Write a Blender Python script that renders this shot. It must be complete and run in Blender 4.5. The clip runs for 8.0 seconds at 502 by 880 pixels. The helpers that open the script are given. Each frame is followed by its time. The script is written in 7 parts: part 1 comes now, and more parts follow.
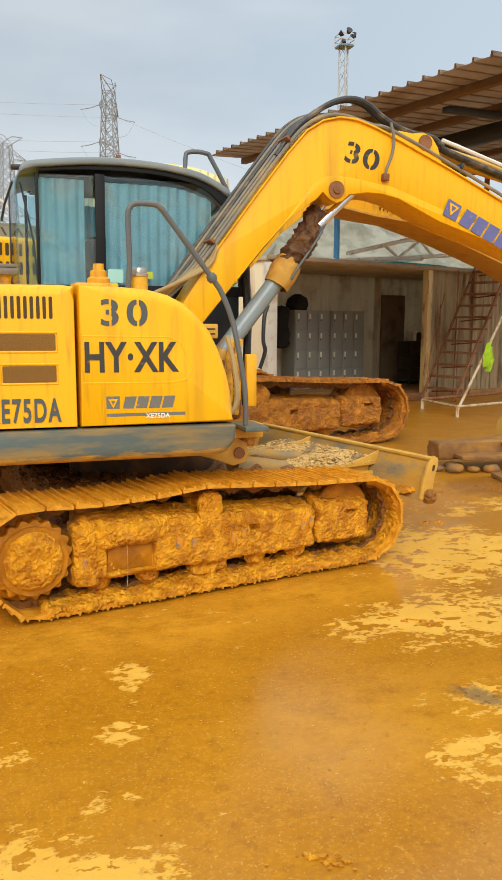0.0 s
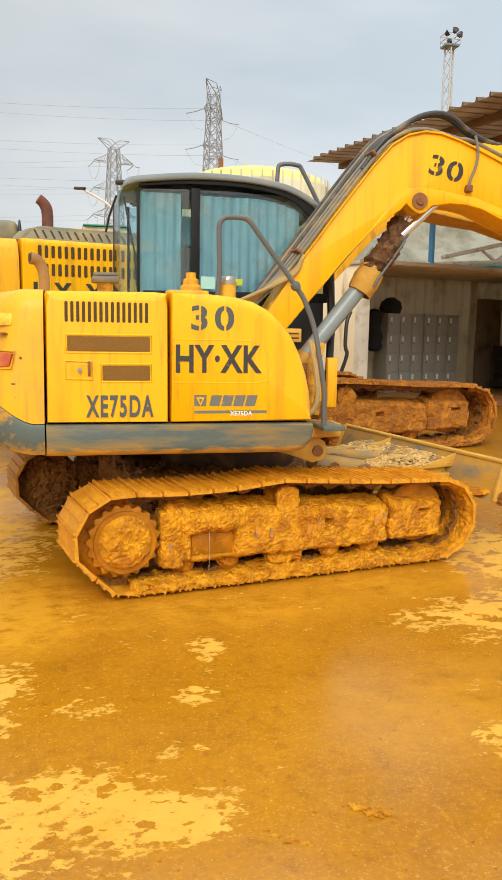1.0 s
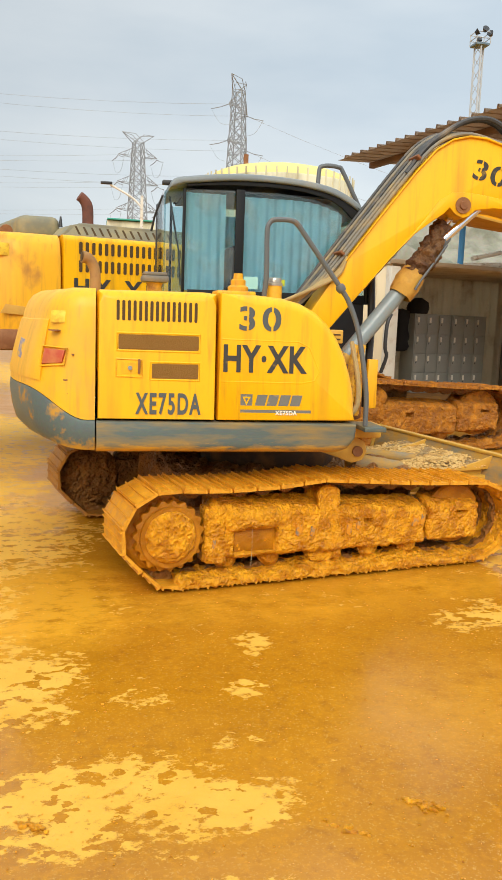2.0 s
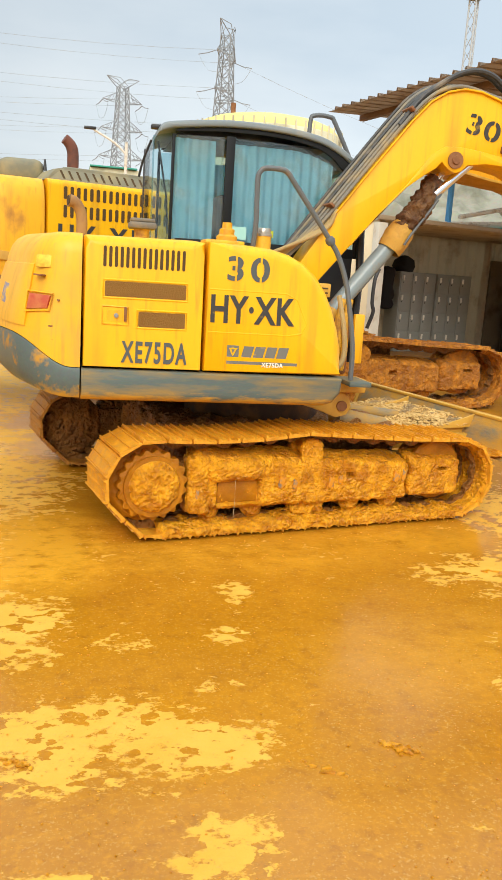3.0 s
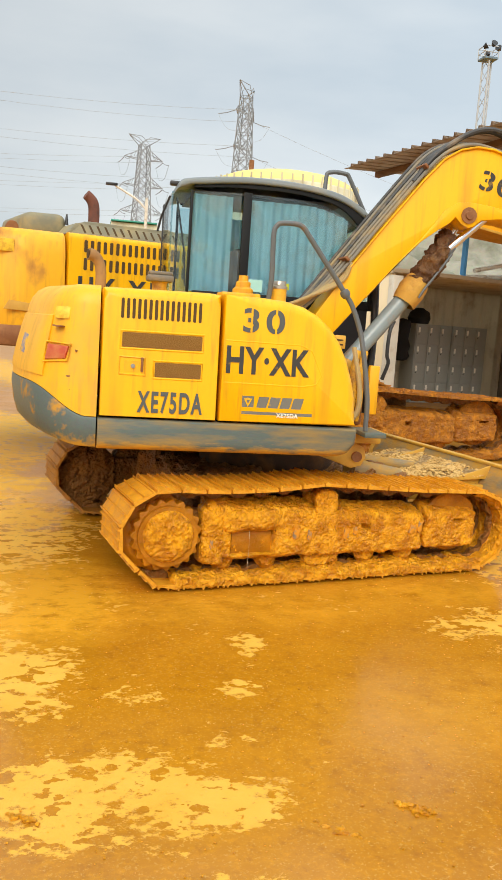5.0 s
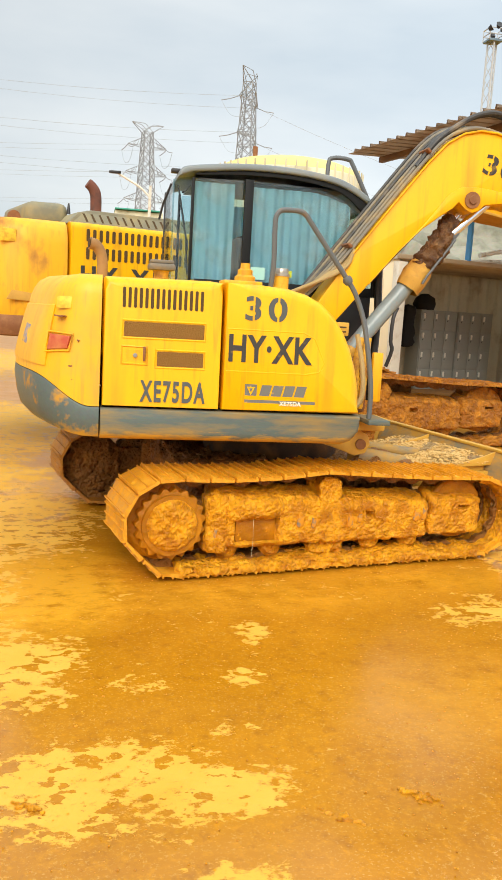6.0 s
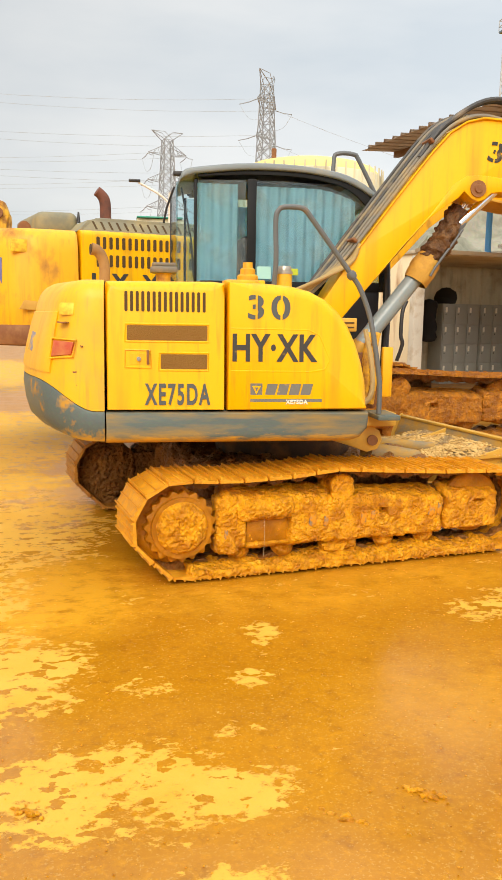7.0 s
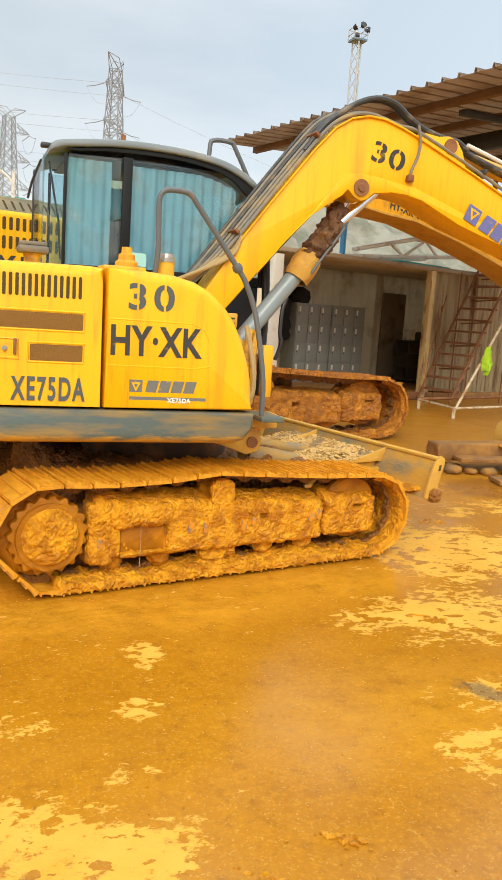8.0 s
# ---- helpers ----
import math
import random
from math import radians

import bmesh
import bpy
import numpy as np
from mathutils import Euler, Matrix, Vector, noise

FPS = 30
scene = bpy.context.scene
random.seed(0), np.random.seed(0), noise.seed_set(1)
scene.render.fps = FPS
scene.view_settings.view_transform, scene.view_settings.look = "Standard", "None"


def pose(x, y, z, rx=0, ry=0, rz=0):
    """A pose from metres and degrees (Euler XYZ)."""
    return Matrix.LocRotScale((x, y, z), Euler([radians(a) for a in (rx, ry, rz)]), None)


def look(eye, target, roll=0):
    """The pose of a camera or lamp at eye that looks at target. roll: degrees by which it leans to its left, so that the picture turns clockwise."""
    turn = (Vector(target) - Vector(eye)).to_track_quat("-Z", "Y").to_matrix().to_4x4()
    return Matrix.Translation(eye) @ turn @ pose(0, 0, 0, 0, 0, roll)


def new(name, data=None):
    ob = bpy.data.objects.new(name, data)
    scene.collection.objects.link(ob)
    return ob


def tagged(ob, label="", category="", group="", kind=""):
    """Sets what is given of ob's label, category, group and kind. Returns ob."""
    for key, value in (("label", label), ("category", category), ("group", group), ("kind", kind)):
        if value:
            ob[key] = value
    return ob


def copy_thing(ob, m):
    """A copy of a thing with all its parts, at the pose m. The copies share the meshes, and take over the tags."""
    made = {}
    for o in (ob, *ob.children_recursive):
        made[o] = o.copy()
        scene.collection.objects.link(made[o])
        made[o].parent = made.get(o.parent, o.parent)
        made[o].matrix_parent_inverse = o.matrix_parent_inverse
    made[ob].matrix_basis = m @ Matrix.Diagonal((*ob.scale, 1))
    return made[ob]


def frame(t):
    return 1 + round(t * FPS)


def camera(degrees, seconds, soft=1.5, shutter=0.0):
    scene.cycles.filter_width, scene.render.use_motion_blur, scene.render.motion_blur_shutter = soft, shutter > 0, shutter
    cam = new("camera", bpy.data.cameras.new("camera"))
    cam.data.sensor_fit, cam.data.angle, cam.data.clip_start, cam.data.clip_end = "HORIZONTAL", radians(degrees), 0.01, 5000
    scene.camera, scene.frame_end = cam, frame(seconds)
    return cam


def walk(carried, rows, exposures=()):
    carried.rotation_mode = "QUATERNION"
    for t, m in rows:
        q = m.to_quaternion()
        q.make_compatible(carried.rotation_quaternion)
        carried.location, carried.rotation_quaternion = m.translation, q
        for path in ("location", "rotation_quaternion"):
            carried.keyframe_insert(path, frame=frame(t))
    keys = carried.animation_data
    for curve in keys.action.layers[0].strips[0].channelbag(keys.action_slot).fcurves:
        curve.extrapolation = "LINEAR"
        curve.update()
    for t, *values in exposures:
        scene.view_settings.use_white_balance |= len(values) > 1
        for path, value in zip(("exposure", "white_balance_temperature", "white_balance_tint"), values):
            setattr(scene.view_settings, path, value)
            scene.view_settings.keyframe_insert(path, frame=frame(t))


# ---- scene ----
cam = camera(34.4, 8.0, soft=1.1)
PATH = [
    (0, (0.339, 0.083, 1.47), (0.998, 1.95, 1.189), 0.4),
    (0.5, (0.301, -0.127, 1.512), (0.872, 1.778, 1.299), 1.0),
    (1, (0.336, -0.24, 1.496), (0.772, 1.692, 1.214), 1.1),
    (1.5, (0.25, -0.271, 1.51), (0.644, 1.67, 1.23), 1.7),
    (1.7, (0.202, -0.282, 1.521), (0.589, 1.66, 1.241), 1.9),
    (3, (0.14, -0.283, 1.495), (0.585, 1.627, 1.098), 3.8),
    (3.5, (0.149, -0.267, 1.489), (0.551, 1.645, 1.063), 3.9),
    (4, (0.15, -0.274, 1.489), (0.543, 1.651, 1.116), 3.9),
    (4.5, (0.147, -0.288, 1.496), (0.545, 1.65, 1.208), 4.0),
    (4.7, (0.147, -0.289, 1.496), (0.553, 1.651, 1.231), 4.0),
    (5.8, (0.15, -0.285, 1.503), (0.534, 1.649, 1.165), 3.7),
    (6, (0.166, -0.285, 1.501), (0.554, 1.653, 1.192), 3.4),
    (6.5, (0.245, -0.325, 1.5), (0.605, 1.624, 1.237), 2.3),
    (7, (0.301, -0.284, 1.484), (0.614, 1.668, 1.179), 1.0),
    (7.5, (0.286, -0.114, 1.463), (0.76, 1.807, 1.174), 2.1),
    (8, (0.162, 0.074, 1.477), (0.852, 1.926, 1.171), 3.9),
]
EXPOSURES = [(0.0, 0.07, 6500, 11), (0.5, 0.12, 6750, 13), (1.0, 0.19, 6800, 12), (1.5, 0.17, 6700, 11), (3.0, 0.31, 6500, 10), (3.5, 0.26, 6550, 10), (4.5, 0.17, 6700, 11), (6.0, 0.39, 6750, 11), (6.5, 0.30, 7150, 15), (7.0, 0.37, 7100, 14), (7.5, 0.37, 6850, 14), (8.0, 0.31, 6600, 11)]
walk(cam, [(t, look(eye, target, roll)) for t, eye, target, roll in PATH],
     exposures=EXPOSURES)

# ---- light ----
world = bpy.data.worlds.new("sky")
scene.world = world
world.use_nodes = True
wn, wl = world.node_tree.nodes, world.node_tree.links
wn.clear()
w_out = wn.new("ShaderNodeOutputWorld")
w_sky = wn.new("ShaderNodeTexSky")
w_sky.sky_type, w_sky.sun_disc = "NISHITA", False
w_sky.sun_elevation, w_sky.sun_rotation = radians(36), radians(199)
w_sky.air_density, w_sky.dust_density = 1.0, 2.0
w_bg = wn.new("ShaderNodeBackground")
w_bg.inputs["Strength"].default_value = 0.10
wl.new(w_sky.outputs[0], w_bg.inputs["Color"])
# the overcast layer: soft grey cloud, bluer in the gaps
w_tc = wn.new("ShaderNodeTexCoord")
w_map = wn.new("ShaderNodeMapping")
w_map.inputs["Scale"].default_value = (1.0, 1.0, 3.2)
w_map.inputs["Location"].default_value = (0.35, 0.1, 0.0)
wl.new(w_tc.outputs["Generated"], w_map.inputs["Vector"])
w_noise = wn.new("ShaderNodeTexNoise")
w_noise.inputs["Scale"].default_value = 1.7
w_noise.inputs["Detail"].default_value = 6.0
w_noise.inputs["Roughness"].default_value = 0.48
wl.new(w_map.outputs[0], w_noise.inputs["Vector"])
w_ramp = wn.new("ShaderNodeValToRGB")
w_ramp.color_ramp.elements[0].position, w_ramp.color_ramp.elements[0].color = 0.34, (0.51, 0.60, 0.67, 1)
w_ramp.color_ramp.elements[1].position, w_ramp.color_ramp.elements[1].color = 0.64, (0.78, 0.83, 0.845, 1)
wl.new(w_noise.outputs["Fac"], w_ramp.inputs["Fac"])
w_cloud = wn.new("ShaderNodeBackground")
# an overcast sky is brighter overhead than at the skyline
w_sep = wn.new("ShaderNodeSeparateXYZ")
wl.new(w_tc.outputs["Generated"], w_sep.inputs[0])
w_up = wn.new("ShaderNodeMapRange")
w_up.inputs["From Min"].default_value, w_up.inputs["From Max"].default_value = 0.42, 0.95
w_up.inputs["To Min"].default_value, w_up.inputs["To Max"].default_value = 0.98, 2.35
wl.new(w_sep.outputs["Z"], w_up.inputs["Value"])
# the cloud thins out gently towards the east
w_east = wn.new("ShaderNodeMapRange")
w_east.inputs["From Min"].default_value, w_east.inputs["From Max"].default_value = -0.15, 0.75
w_east.inputs["To Min"].default_value, w_east.inputs["To Max"].default_value = 0.86, 1.24
wl.new(w_sep.outputs["X"], w_east.inputs["Value"])
w_glow = wn.new("ShaderNodeMath")
w_glow.operation = "MULTIPLY"
wl.new(w_up.outputs[0], w_glow.inputs[0])
wl.new(w_east.outputs[0], w_glow.inputs[1])
wl.new(w_glow.outputs[0], w_cloud.inputs["Strength"])
wl.new(w_ramp.outputs["Color"], w_cloud.inputs["Color"])
w_mix = wn.new("ShaderNodeMixShader")
w_mix.inputs["Fac"].default_value = 0.88
wl.new(w_bg.outputs[0], w_mix.inputs[1])
wl.new(w_cloud.outputs[0], w_mix.inputs[2])
wl.new(w_mix.outputs[0], w_out.inputs["Surface"])

sun = new("sun", bpy.data.lights.new("sun", "SUN"))
sun.data.energy, sun.data.angle, sun.data.color = 2.1, radians(35), (1.0, 0.93, 0.80)
sun.matrix_basis = look((-6, -16, 15), (1, 4, 0))

# ---- building tools ----
IDENT = Matrix.Identity(4)


def world_of(ob):
    m = ob.matrix_basis.copy()
    while ob.parent:
        ob = ob.parent
        m = ob.matrix_basis @ m
    return m


def mesh_of(bm, name, mat, smooth=35):
    me = bpy.data.meshes.new(name)
    bmesh.ops.recalc_face_normals(bm, faces=bm.faces)
    bm.to_mesh(me)
    bm.free()
    if smooth:
        me.polygons.foreach_set("use_smooth", [True] * len(me.polygons))
        me.set_sharp_from_angle(angle=radians(smooth))
    if mat:
        me.materials.append(mat)
    return me


def part(name, bm, material, parent, label="", m=IDENT, smooth=35):
    """One mesh under a thing or a part. The mesh is given in the world frame, or in that of m."""
    me = bm if isinstance(bm, bpy.types.Mesh) else mesh_of(bm, name, material, smooth)
    ob = new(name, me)
    ob.parent = parent
    ob.matrix_basis = world_of(parent).inverted() @ m
    return tagged(ob, label)


def thing(name, at, label, category, group="", kind=""):
    ob = new(name)
    ob.matrix_basis = at if isinstance(at, Matrix) else Matrix.Translation(at)
    ob.empty_display_size = 0.2
    return tagged(ob, label, category, group, kind)


def single(name, bm, material, label, category, kind="", group="", m=IDENT, smooth=35):
    ob = new(name, mesh_of(bm, name, material, smooth))
    ob.matrix_basis = m
    return tagged(ob, label, category, group, kind)


def box(x0, x1, y0, y1, z0, z1, bevel=0.0, bm=None, m=IDENT, seg=2):
    bm2 = bmesh.new()
    r = bmesh.ops.create_cube(bm2, size=1)
    bmesh.ops.scale(bm2, vec=(x1 - x0, y1 - y0, z1 - z0), verts=r["verts"])
    bmesh.ops.translate(bm2, vec=((x0 + x1) / 2, (y0 + y1) / 2, (z0 + z1) / 2), verts=r["verts"])
    if bevel:
        bmesh.ops.bevel(bm2, geom=bm2.edges[:], offset=bevel, segments=seg, affect="EDGES", profile=0.5)
    bm2.transform(m)
    return join(bm, bm2)


def join(bm, other):
    """Adds other to bm, or is other where there is no bm yet."""
    if bm is None:
        return other
    me = bpy.data.meshes.new("tmp")
    other.to_mesh(me)
    other.free()
    bm.from_mesh(me)
    bpy.data.meshes.remove(me)
    return bm


def prism(pts, y0, y1, bevel=0.0, bm=None, m=IDENT, seg=2):
    """A polygon in x and z, thick from y0 to y1."""
    b = bmesh.new()
    lo = [b.verts.new((x, y0, z)) for x, z in pts]
    hi = [b.verts.new((x, y1, z)) for x, z in pts]
    b.faces.new(lo)
    b.faces.new(hi[::-1])
    n = len(pts)
    for i in range(n):
        b.faces.new((lo[i], hi[i], hi[(i + 1) % n], lo[(i + 1) % n]))
    bmesh.ops.recalc_face_normals(b, faces=b.faces)
    if bevel:
        rim = [e for e in b.edges if abs(e.verts[0].co.y - e.verts[1].co.y) < 1e-6]
        bmesh.ops.bevel(b, geom=rim, offset=bevel, segments=seg, affect="EDGES", profile=0.5)
    b.transform(m)
    return join(bm, b)


def spline(pts, steps=6, closed=False):
    """Points along a smooth curve through pts."""
    p = [Vector(q) for q in pts]
    n = len(p)
    out = []
    for i in range(n if closed else n - 1):
        a = p[(i - 1) % n] if closed or i > 0 else p[0] * 2 - p[1]
        b, c = p[i], p[(i + 1) % n]
        d = p[(i + 2) % n] if closed or i + 2 < n else c * 2 - b
        for k in range(steps):
            t = k / steps
            out.append(0.5 * (2 * b + (c - a) * t + (2 * a - 5 * b + 4 * c - d) * t * t + (3 * b - a - 3 * c + d) * t ** 3))
    if not closed:
        out.append(p[-1].copy())
    return out


def tube(pts, r, seg=8, bm=None, smooth=0, m=IDENT, caps=True):
    """A round bar along pts; r is a radius or one for each point."""
    path = spline(pts, smooth) if smooth else [Vector(q) for q in pts]
    n = len(path)
    rad = r if isinstance(r, (list, tuple)) else [r] * n
    if len(rad) != n:
        rad = [float(v) for v in np.interp(np.linspace(0, 1, n), np.linspace(0, 1, len(rad)), rad)]
    b = bmesh.new()
    side, rings = None, []
    for i, p in enumerate(path):
        way = (path[min(i + 1, n - 1)] - path[max(i - 1, 0)]).normalized()
        if side is None:
            side = way.orthogonal().normalized()
        side = (side - way * side.dot(way)).normalized()
        up = way.cross(side)
        rings.append([b.verts.new(p + rad[i] * (math.cos(2 * math.pi * k / seg) * side + math.sin(2 * math.pi * k / seg) * up)) for k in range(seg)])
    for a, c in zip(rings, rings[1:]):
        for k in range(seg):
            b.faces.new((a[k], a[(k + 1) % seg], c[(k + 1) % seg], c[k]))
    if caps:
        b.faces.new(rings[0][::-1])
        b.faces.new(rings[-1])
    b.transform(m)
    return join(bm, b)


def lathe(profile, seg=24, bm=None, m=IDENT):
    """A turned body round its own z: profile of (radius, z)."""
    b = bmesh.new()
    rings = []
    for r, z in profile:
        rings.append([b.verts.new((r * math.cos(2 * math.pi * k / seg), r * math.sin(2 * math.pi * k / seg), z)) for k in range(seg)] if r > 1e-5 else [b.verts.new((0, 0, z))])
    for a, c in zip(rings, rings[1:]):
        for k in range(seg):
            j = (k + 1) % seg
            if len(a) == 1 and len(c) > 1:
                b.faces.new((a[0], c[k], c[j]))
            elif len(c) == 1 and len(a) > 1:
                b.faces.new((a[k], a[j], c[0]))
            elif len(a) > 1:
                b.faces.new((a[k], a[j], c[j], c[k]))
    for ring in (rings[0], rings[-1]):
        if len(ring) > 2:
            b.faces.new(ring)
    bmesh.ops.recalc_face_normals(b, faces=b.faces)
    b.transform(m)
    return join(bm, b)


def along(p, q):
    """The frame at p whose z points to q."""
    p, q = Vector(p), Vector(q)
    return Matrix.Translation(p) @ (q - p).to_track_quat("Z", "Y").to_matrix().to_4x4()


def rough(bm, size, amount, seed=0.0, cuts=0, power=1.0, keep=None):
    """Uneven, caked surface: pushes every vertex along its normal by noise."""
    if cuts:
        bmesh.ops.subdivide_edges(bm, edges=bm.edges[:], cuts=cuts, use_grid_fill=True)
    bm.normal_update()
    for v in bm.verts:
        if keep and not keep(v.co):
            continue
        q = v.co / size + Vector((seed, seed * 1.7, seed * 0.3))
        h = noise.noise(q) + 0.5 * noise.noise(q * 2.3) + 0.25 * noise.noise(q * 5.1)
        v.co += v.normal * amount * math.copysign(abs(h) ** power, h)
    return bm


def rounded_grid_box(x0, x1, y0, y1, z0, z1, step, r):
    """A box of small quads with rounded edges, to be made uneven."""
    b = bmesh.new()
    n = [max(2, int(round((hi - lo) / step))) for lo, hi in ((x0, x1), (y0, y1), (z0, z1))]
    seen = {}

    def vert(i, j, k):
        key = (i, j, k)
        if key not in seen:
            p = Vector((x0 + (x1 - x0) * i / n[0], y0 + (y1 - y0) * j / n[1], z0 + (z1 - z0) * k / n[2]))
            c = Vector((min(max(p.x, x0 + r), x1 - r), min(max(p.y, y0 + r), y1 - r), min(max(p.z, z0 + r), z1 - r)))
            d = p - c
            if d.length > r:
                p = c + d.normalized() * r
            seen[key] = b.verts.new(p)
        return seen[key]

    for ax in range(3):
        a, c = [q for q in range(3) if q != ax]
        for end in (0, n[ax]):
            for i in range(n[a]):
                for j in range(n[c]):
                    ids = []
                    for di, dj in ((0, 0), (1, 0), (1, 1), (0, 1)):
                        key = [0, 0, 0]
                        key[ax], key[a], key[c] = end, i + di, j + dj
                        ids.append(vert(*key))
                    b.faces.new(ids)
    bmesh.ops.recalc_face_normals(b, faces=b.faces)
    return b


def letters(text, size, mat, parent, m, name="lettering", depth=0.0015, squeeze=1.0, bold=0.0, label="", space=1.08, gaps=()):
    """Writing in the built-in font, with stencil bridges at gaps (parts of its width); m: its left end on the base line, x along the line, y up, z out of the surface."""
    cu = bpy.data.curves.new("tmp_text", "FONT")
    cu.body, cu.size, cu.extrude, cu.offset, cu.space_character = text, size, depth, bold, space
    ob = bpy.data.objects.new("tmp_text", cu)
    scene.collection.objects.link(ob)
    dg = bpy.context.evaluated_depsgraph_get()
    me = bpy.data.meshes.new_from_object(ob.evaluated_get(dg))
    bpy.data.objects.remove(ob)
    bpy.data.curves.remove(cu)
    me.transform(Matrix.Diagonal((squeeze, 1, 1, 1)))
    if gaps:
        b = bmesh.new()
        b.from_mesh(me)
        xs = [v.co.x for v in b.verts]
        lo, wide = min(xs), max(xs) - min(xs)
        for f in gaps:
            x = lo + f * wide
            for e in (x - 0.006, x + 0.006):
                bmesh.ops.bisect_plane(b, geom=b.verts[:] + b.edges[:] + b.faces[:], plane_co=(e, 0, 0), plane_no=(1, 0, 0))
            bmesh.ops.delete(b, geom=[q for q in b.faces if abs(q.calc_center_median().x - x) < 0.0055], context="FACES")
        b.to_mesh(me)
        b.free()
    me.materials.clear()
    me.materials.append(mat)
    me.name = name
    return part(name, me, mat, parent, label, m)


def text_width(text, size, squeeze=1.0, space=1.08):
    cu = bpy.data.curves.new("tmp_text", "FONT")
    cu.body, cu.size, cu.space_character = text, size, space
    ob = bpy.data.objects.new("tmp_text", cu)
    scene.collection.objects.link(ob)
    dg = bpy.context.evaluated_depsgraph_get()
    me = bpy.data.meshes.new_from_object(ob.evaluated_get(dg))
    xs = [v.co.x for v in me.vertices]
    bpy.data.objects.remove(ob)
    bpy.data.curves.remove(cu)
    bpy.data.meshes.remove(me)
    return (max(xs) - min(xs)) * squeeze

# ---- materials ----
def material(name, base, rough_=0.5, metal=0.0, dirt=None, dirt_at=(0.5, 0.7), dirt_scale=3.0, grain=60.0, grain_by=0.06, bump=0.1, bump_scale=80.0, spec=0.5, var=0.15, stretch=(1, 1, 1), dirt_rough=0.8, coat=0.0, streak=None, relief=0.01, crumb=0.0, splash=None, crumb_by=-0.9, wrinkle=0.0):
    """A surface with colour drift, dirt at a larger scale, and fine relief."""
    mat = bpy.data.materials.new(name)
    mat.use_nodes = True
    nt = mat.node_tree
    n, l = nt.nodes, nt.links
    bs = n["Principled BSDF"]
    tc = n.new("ShaderNodeTexCoord")
    mp = n.new("ShaderNodeMapping")
    mp.inputs["Scale"].default_value = stretch
    geo = n.new("ShaderNodeNewGeometry")
    l.new(geo.outputs["Position"], mp.inputs["Vector"])

    def noise_node(scale, detail=5, rgh=0.55):
        q = n.new("ShaderNodeTexNoise")
        q.inputs["Scale"].default_value, q.inputs["Detail"].default_value, q.inputs["Roughness"].default_value = scale, detail, rgh
        l.new(mp.outputs[0], q.inputs["Vector"])
        return q

    fine, big = noise_node(grain, 3), noise_node(dirt_scale, 8, 0.62)
    mix = n.new("ShaderNodeMix")
    mix.data_type = "RGBA"
    mix.inputs["A"].default_value = (*[c * (1 - var) for c in base], 1)
    mix.inputs["B"].default_value = (*[min(1, c * (1 + var)) for c in base], 1)
    l.new(noise_node(dirt_scale * 0.6, 4).outputs["Fac"], mix.inputs["Factor"])
    col = mix.outputs["Result"]
    gr = n.new("ShaderNodeMix")
    gr.data_type, gr.blend_type = "RGBA", "OVERLAY"
    gr.inputs["Factor"].default_value = grain_by
    l.new(col, gr.inputs["A"])
    l.new(fine.outputs["Color"], gr.inputs["B"])
    col = gr.outputs["Result"]
    bs.inputs["Roughness"].default_value = rough_
    if dirt:
        rp = n.new("ShaderNodeMapRange")
        rp.inputs["From Min"].default_value, rp.inputs["From Max"].default_value = dirt_at
        l.new(big.outputs["Fac"], rp.inputs["Value"])
        dm = n.new("ShaderNodeMix")
        dm.data_type = "RGBA"
        l.new(rp.outputs[0], dm.inputs["Factor"])
        l.new(col, dm.inputs["A"])
        dm.inputs["B"].default_value = (*dirt, 1)
        col = dm.outputs["Result"]
        rr = n.new("ShaderNodeMapRange")
        rr.inputs["To Min"].default_value, rr.inputs["To Max"].default_value = rough_, dirt_rough
        l.new(rp.outputs[0], rr.inputs["Value"])
        l.new(rr.outputs[0], bs.inputs["Roughness"])
    if streak:
        sm = n.new("ShaderNodeMapping")
        sm.inputs["Scale"].default_value = (1, 1, 0.07)
        l.new(geo.outputs["Position"], sm.inputs["Vector"])
        fac = None
        for scale, lo, hi in ((9.0, 0.54, 0.78), (34.0, 0.54, 0.78)):
            q = n.new("ShaderNodeTexNoise")
            q.inputs["Scale"].default_value, q.inputs["Detail"].default_value = scale, 5
            l.new(sm.outputs[0], q.inputs["Vector"])
            sr = n.new("ShaderNodeMapRange")
            sr.inputs["From Min"].default_value, sr.inputs["From Max"].default_value, sr.inputs["To Max"].default_value = lo, hi, 1.0
            l.new(q.outputs["Fac"], sr.inputs["Value"])
            gate = n.new("ShaderNodeMath")
            gate.operation = "MULTIPLY"
            l.new(sr.outputs[0], gate.inputs[0])
            l.new(noise_node(1.7, 4).outputs["Fac"], gate.inputs[1])
            sx = n.new("ShaderNodeMix")
            sx.data_type = "RGBA"
            l.new(gate.outputs[0], sx.inputs["Factor"])
            l.new(col, sx.inputs["A"])
            sx.inputs["B"].default_value = (*streak, 1)
            col = sx.outputs["Result"]
    if splash:
        low, high, tint = splash
        sp = n.new("ShaderNodeSeparateXYZ")
        l.new(geo.outputs["Position"], sp.inputs[0])
        q = n.new("ShaderNodeMapRange")
        q.inputs["From Min"].default_value, q.inputs["From Max"].default_value = high, low
        q.inputs["To Min"].default_value, q.inputs["To Max"].default_value = 0.0, 0.62
        l.new(sp.outputs["Z"], q.inputs["Value"])
        add = n.new("ShaderNodeMath")
        l.new(q.outputs[0], add.inputs[0])
        l.new(noise_node(16, 8, 0.7).outputs["Fac"], add.inputs[1])
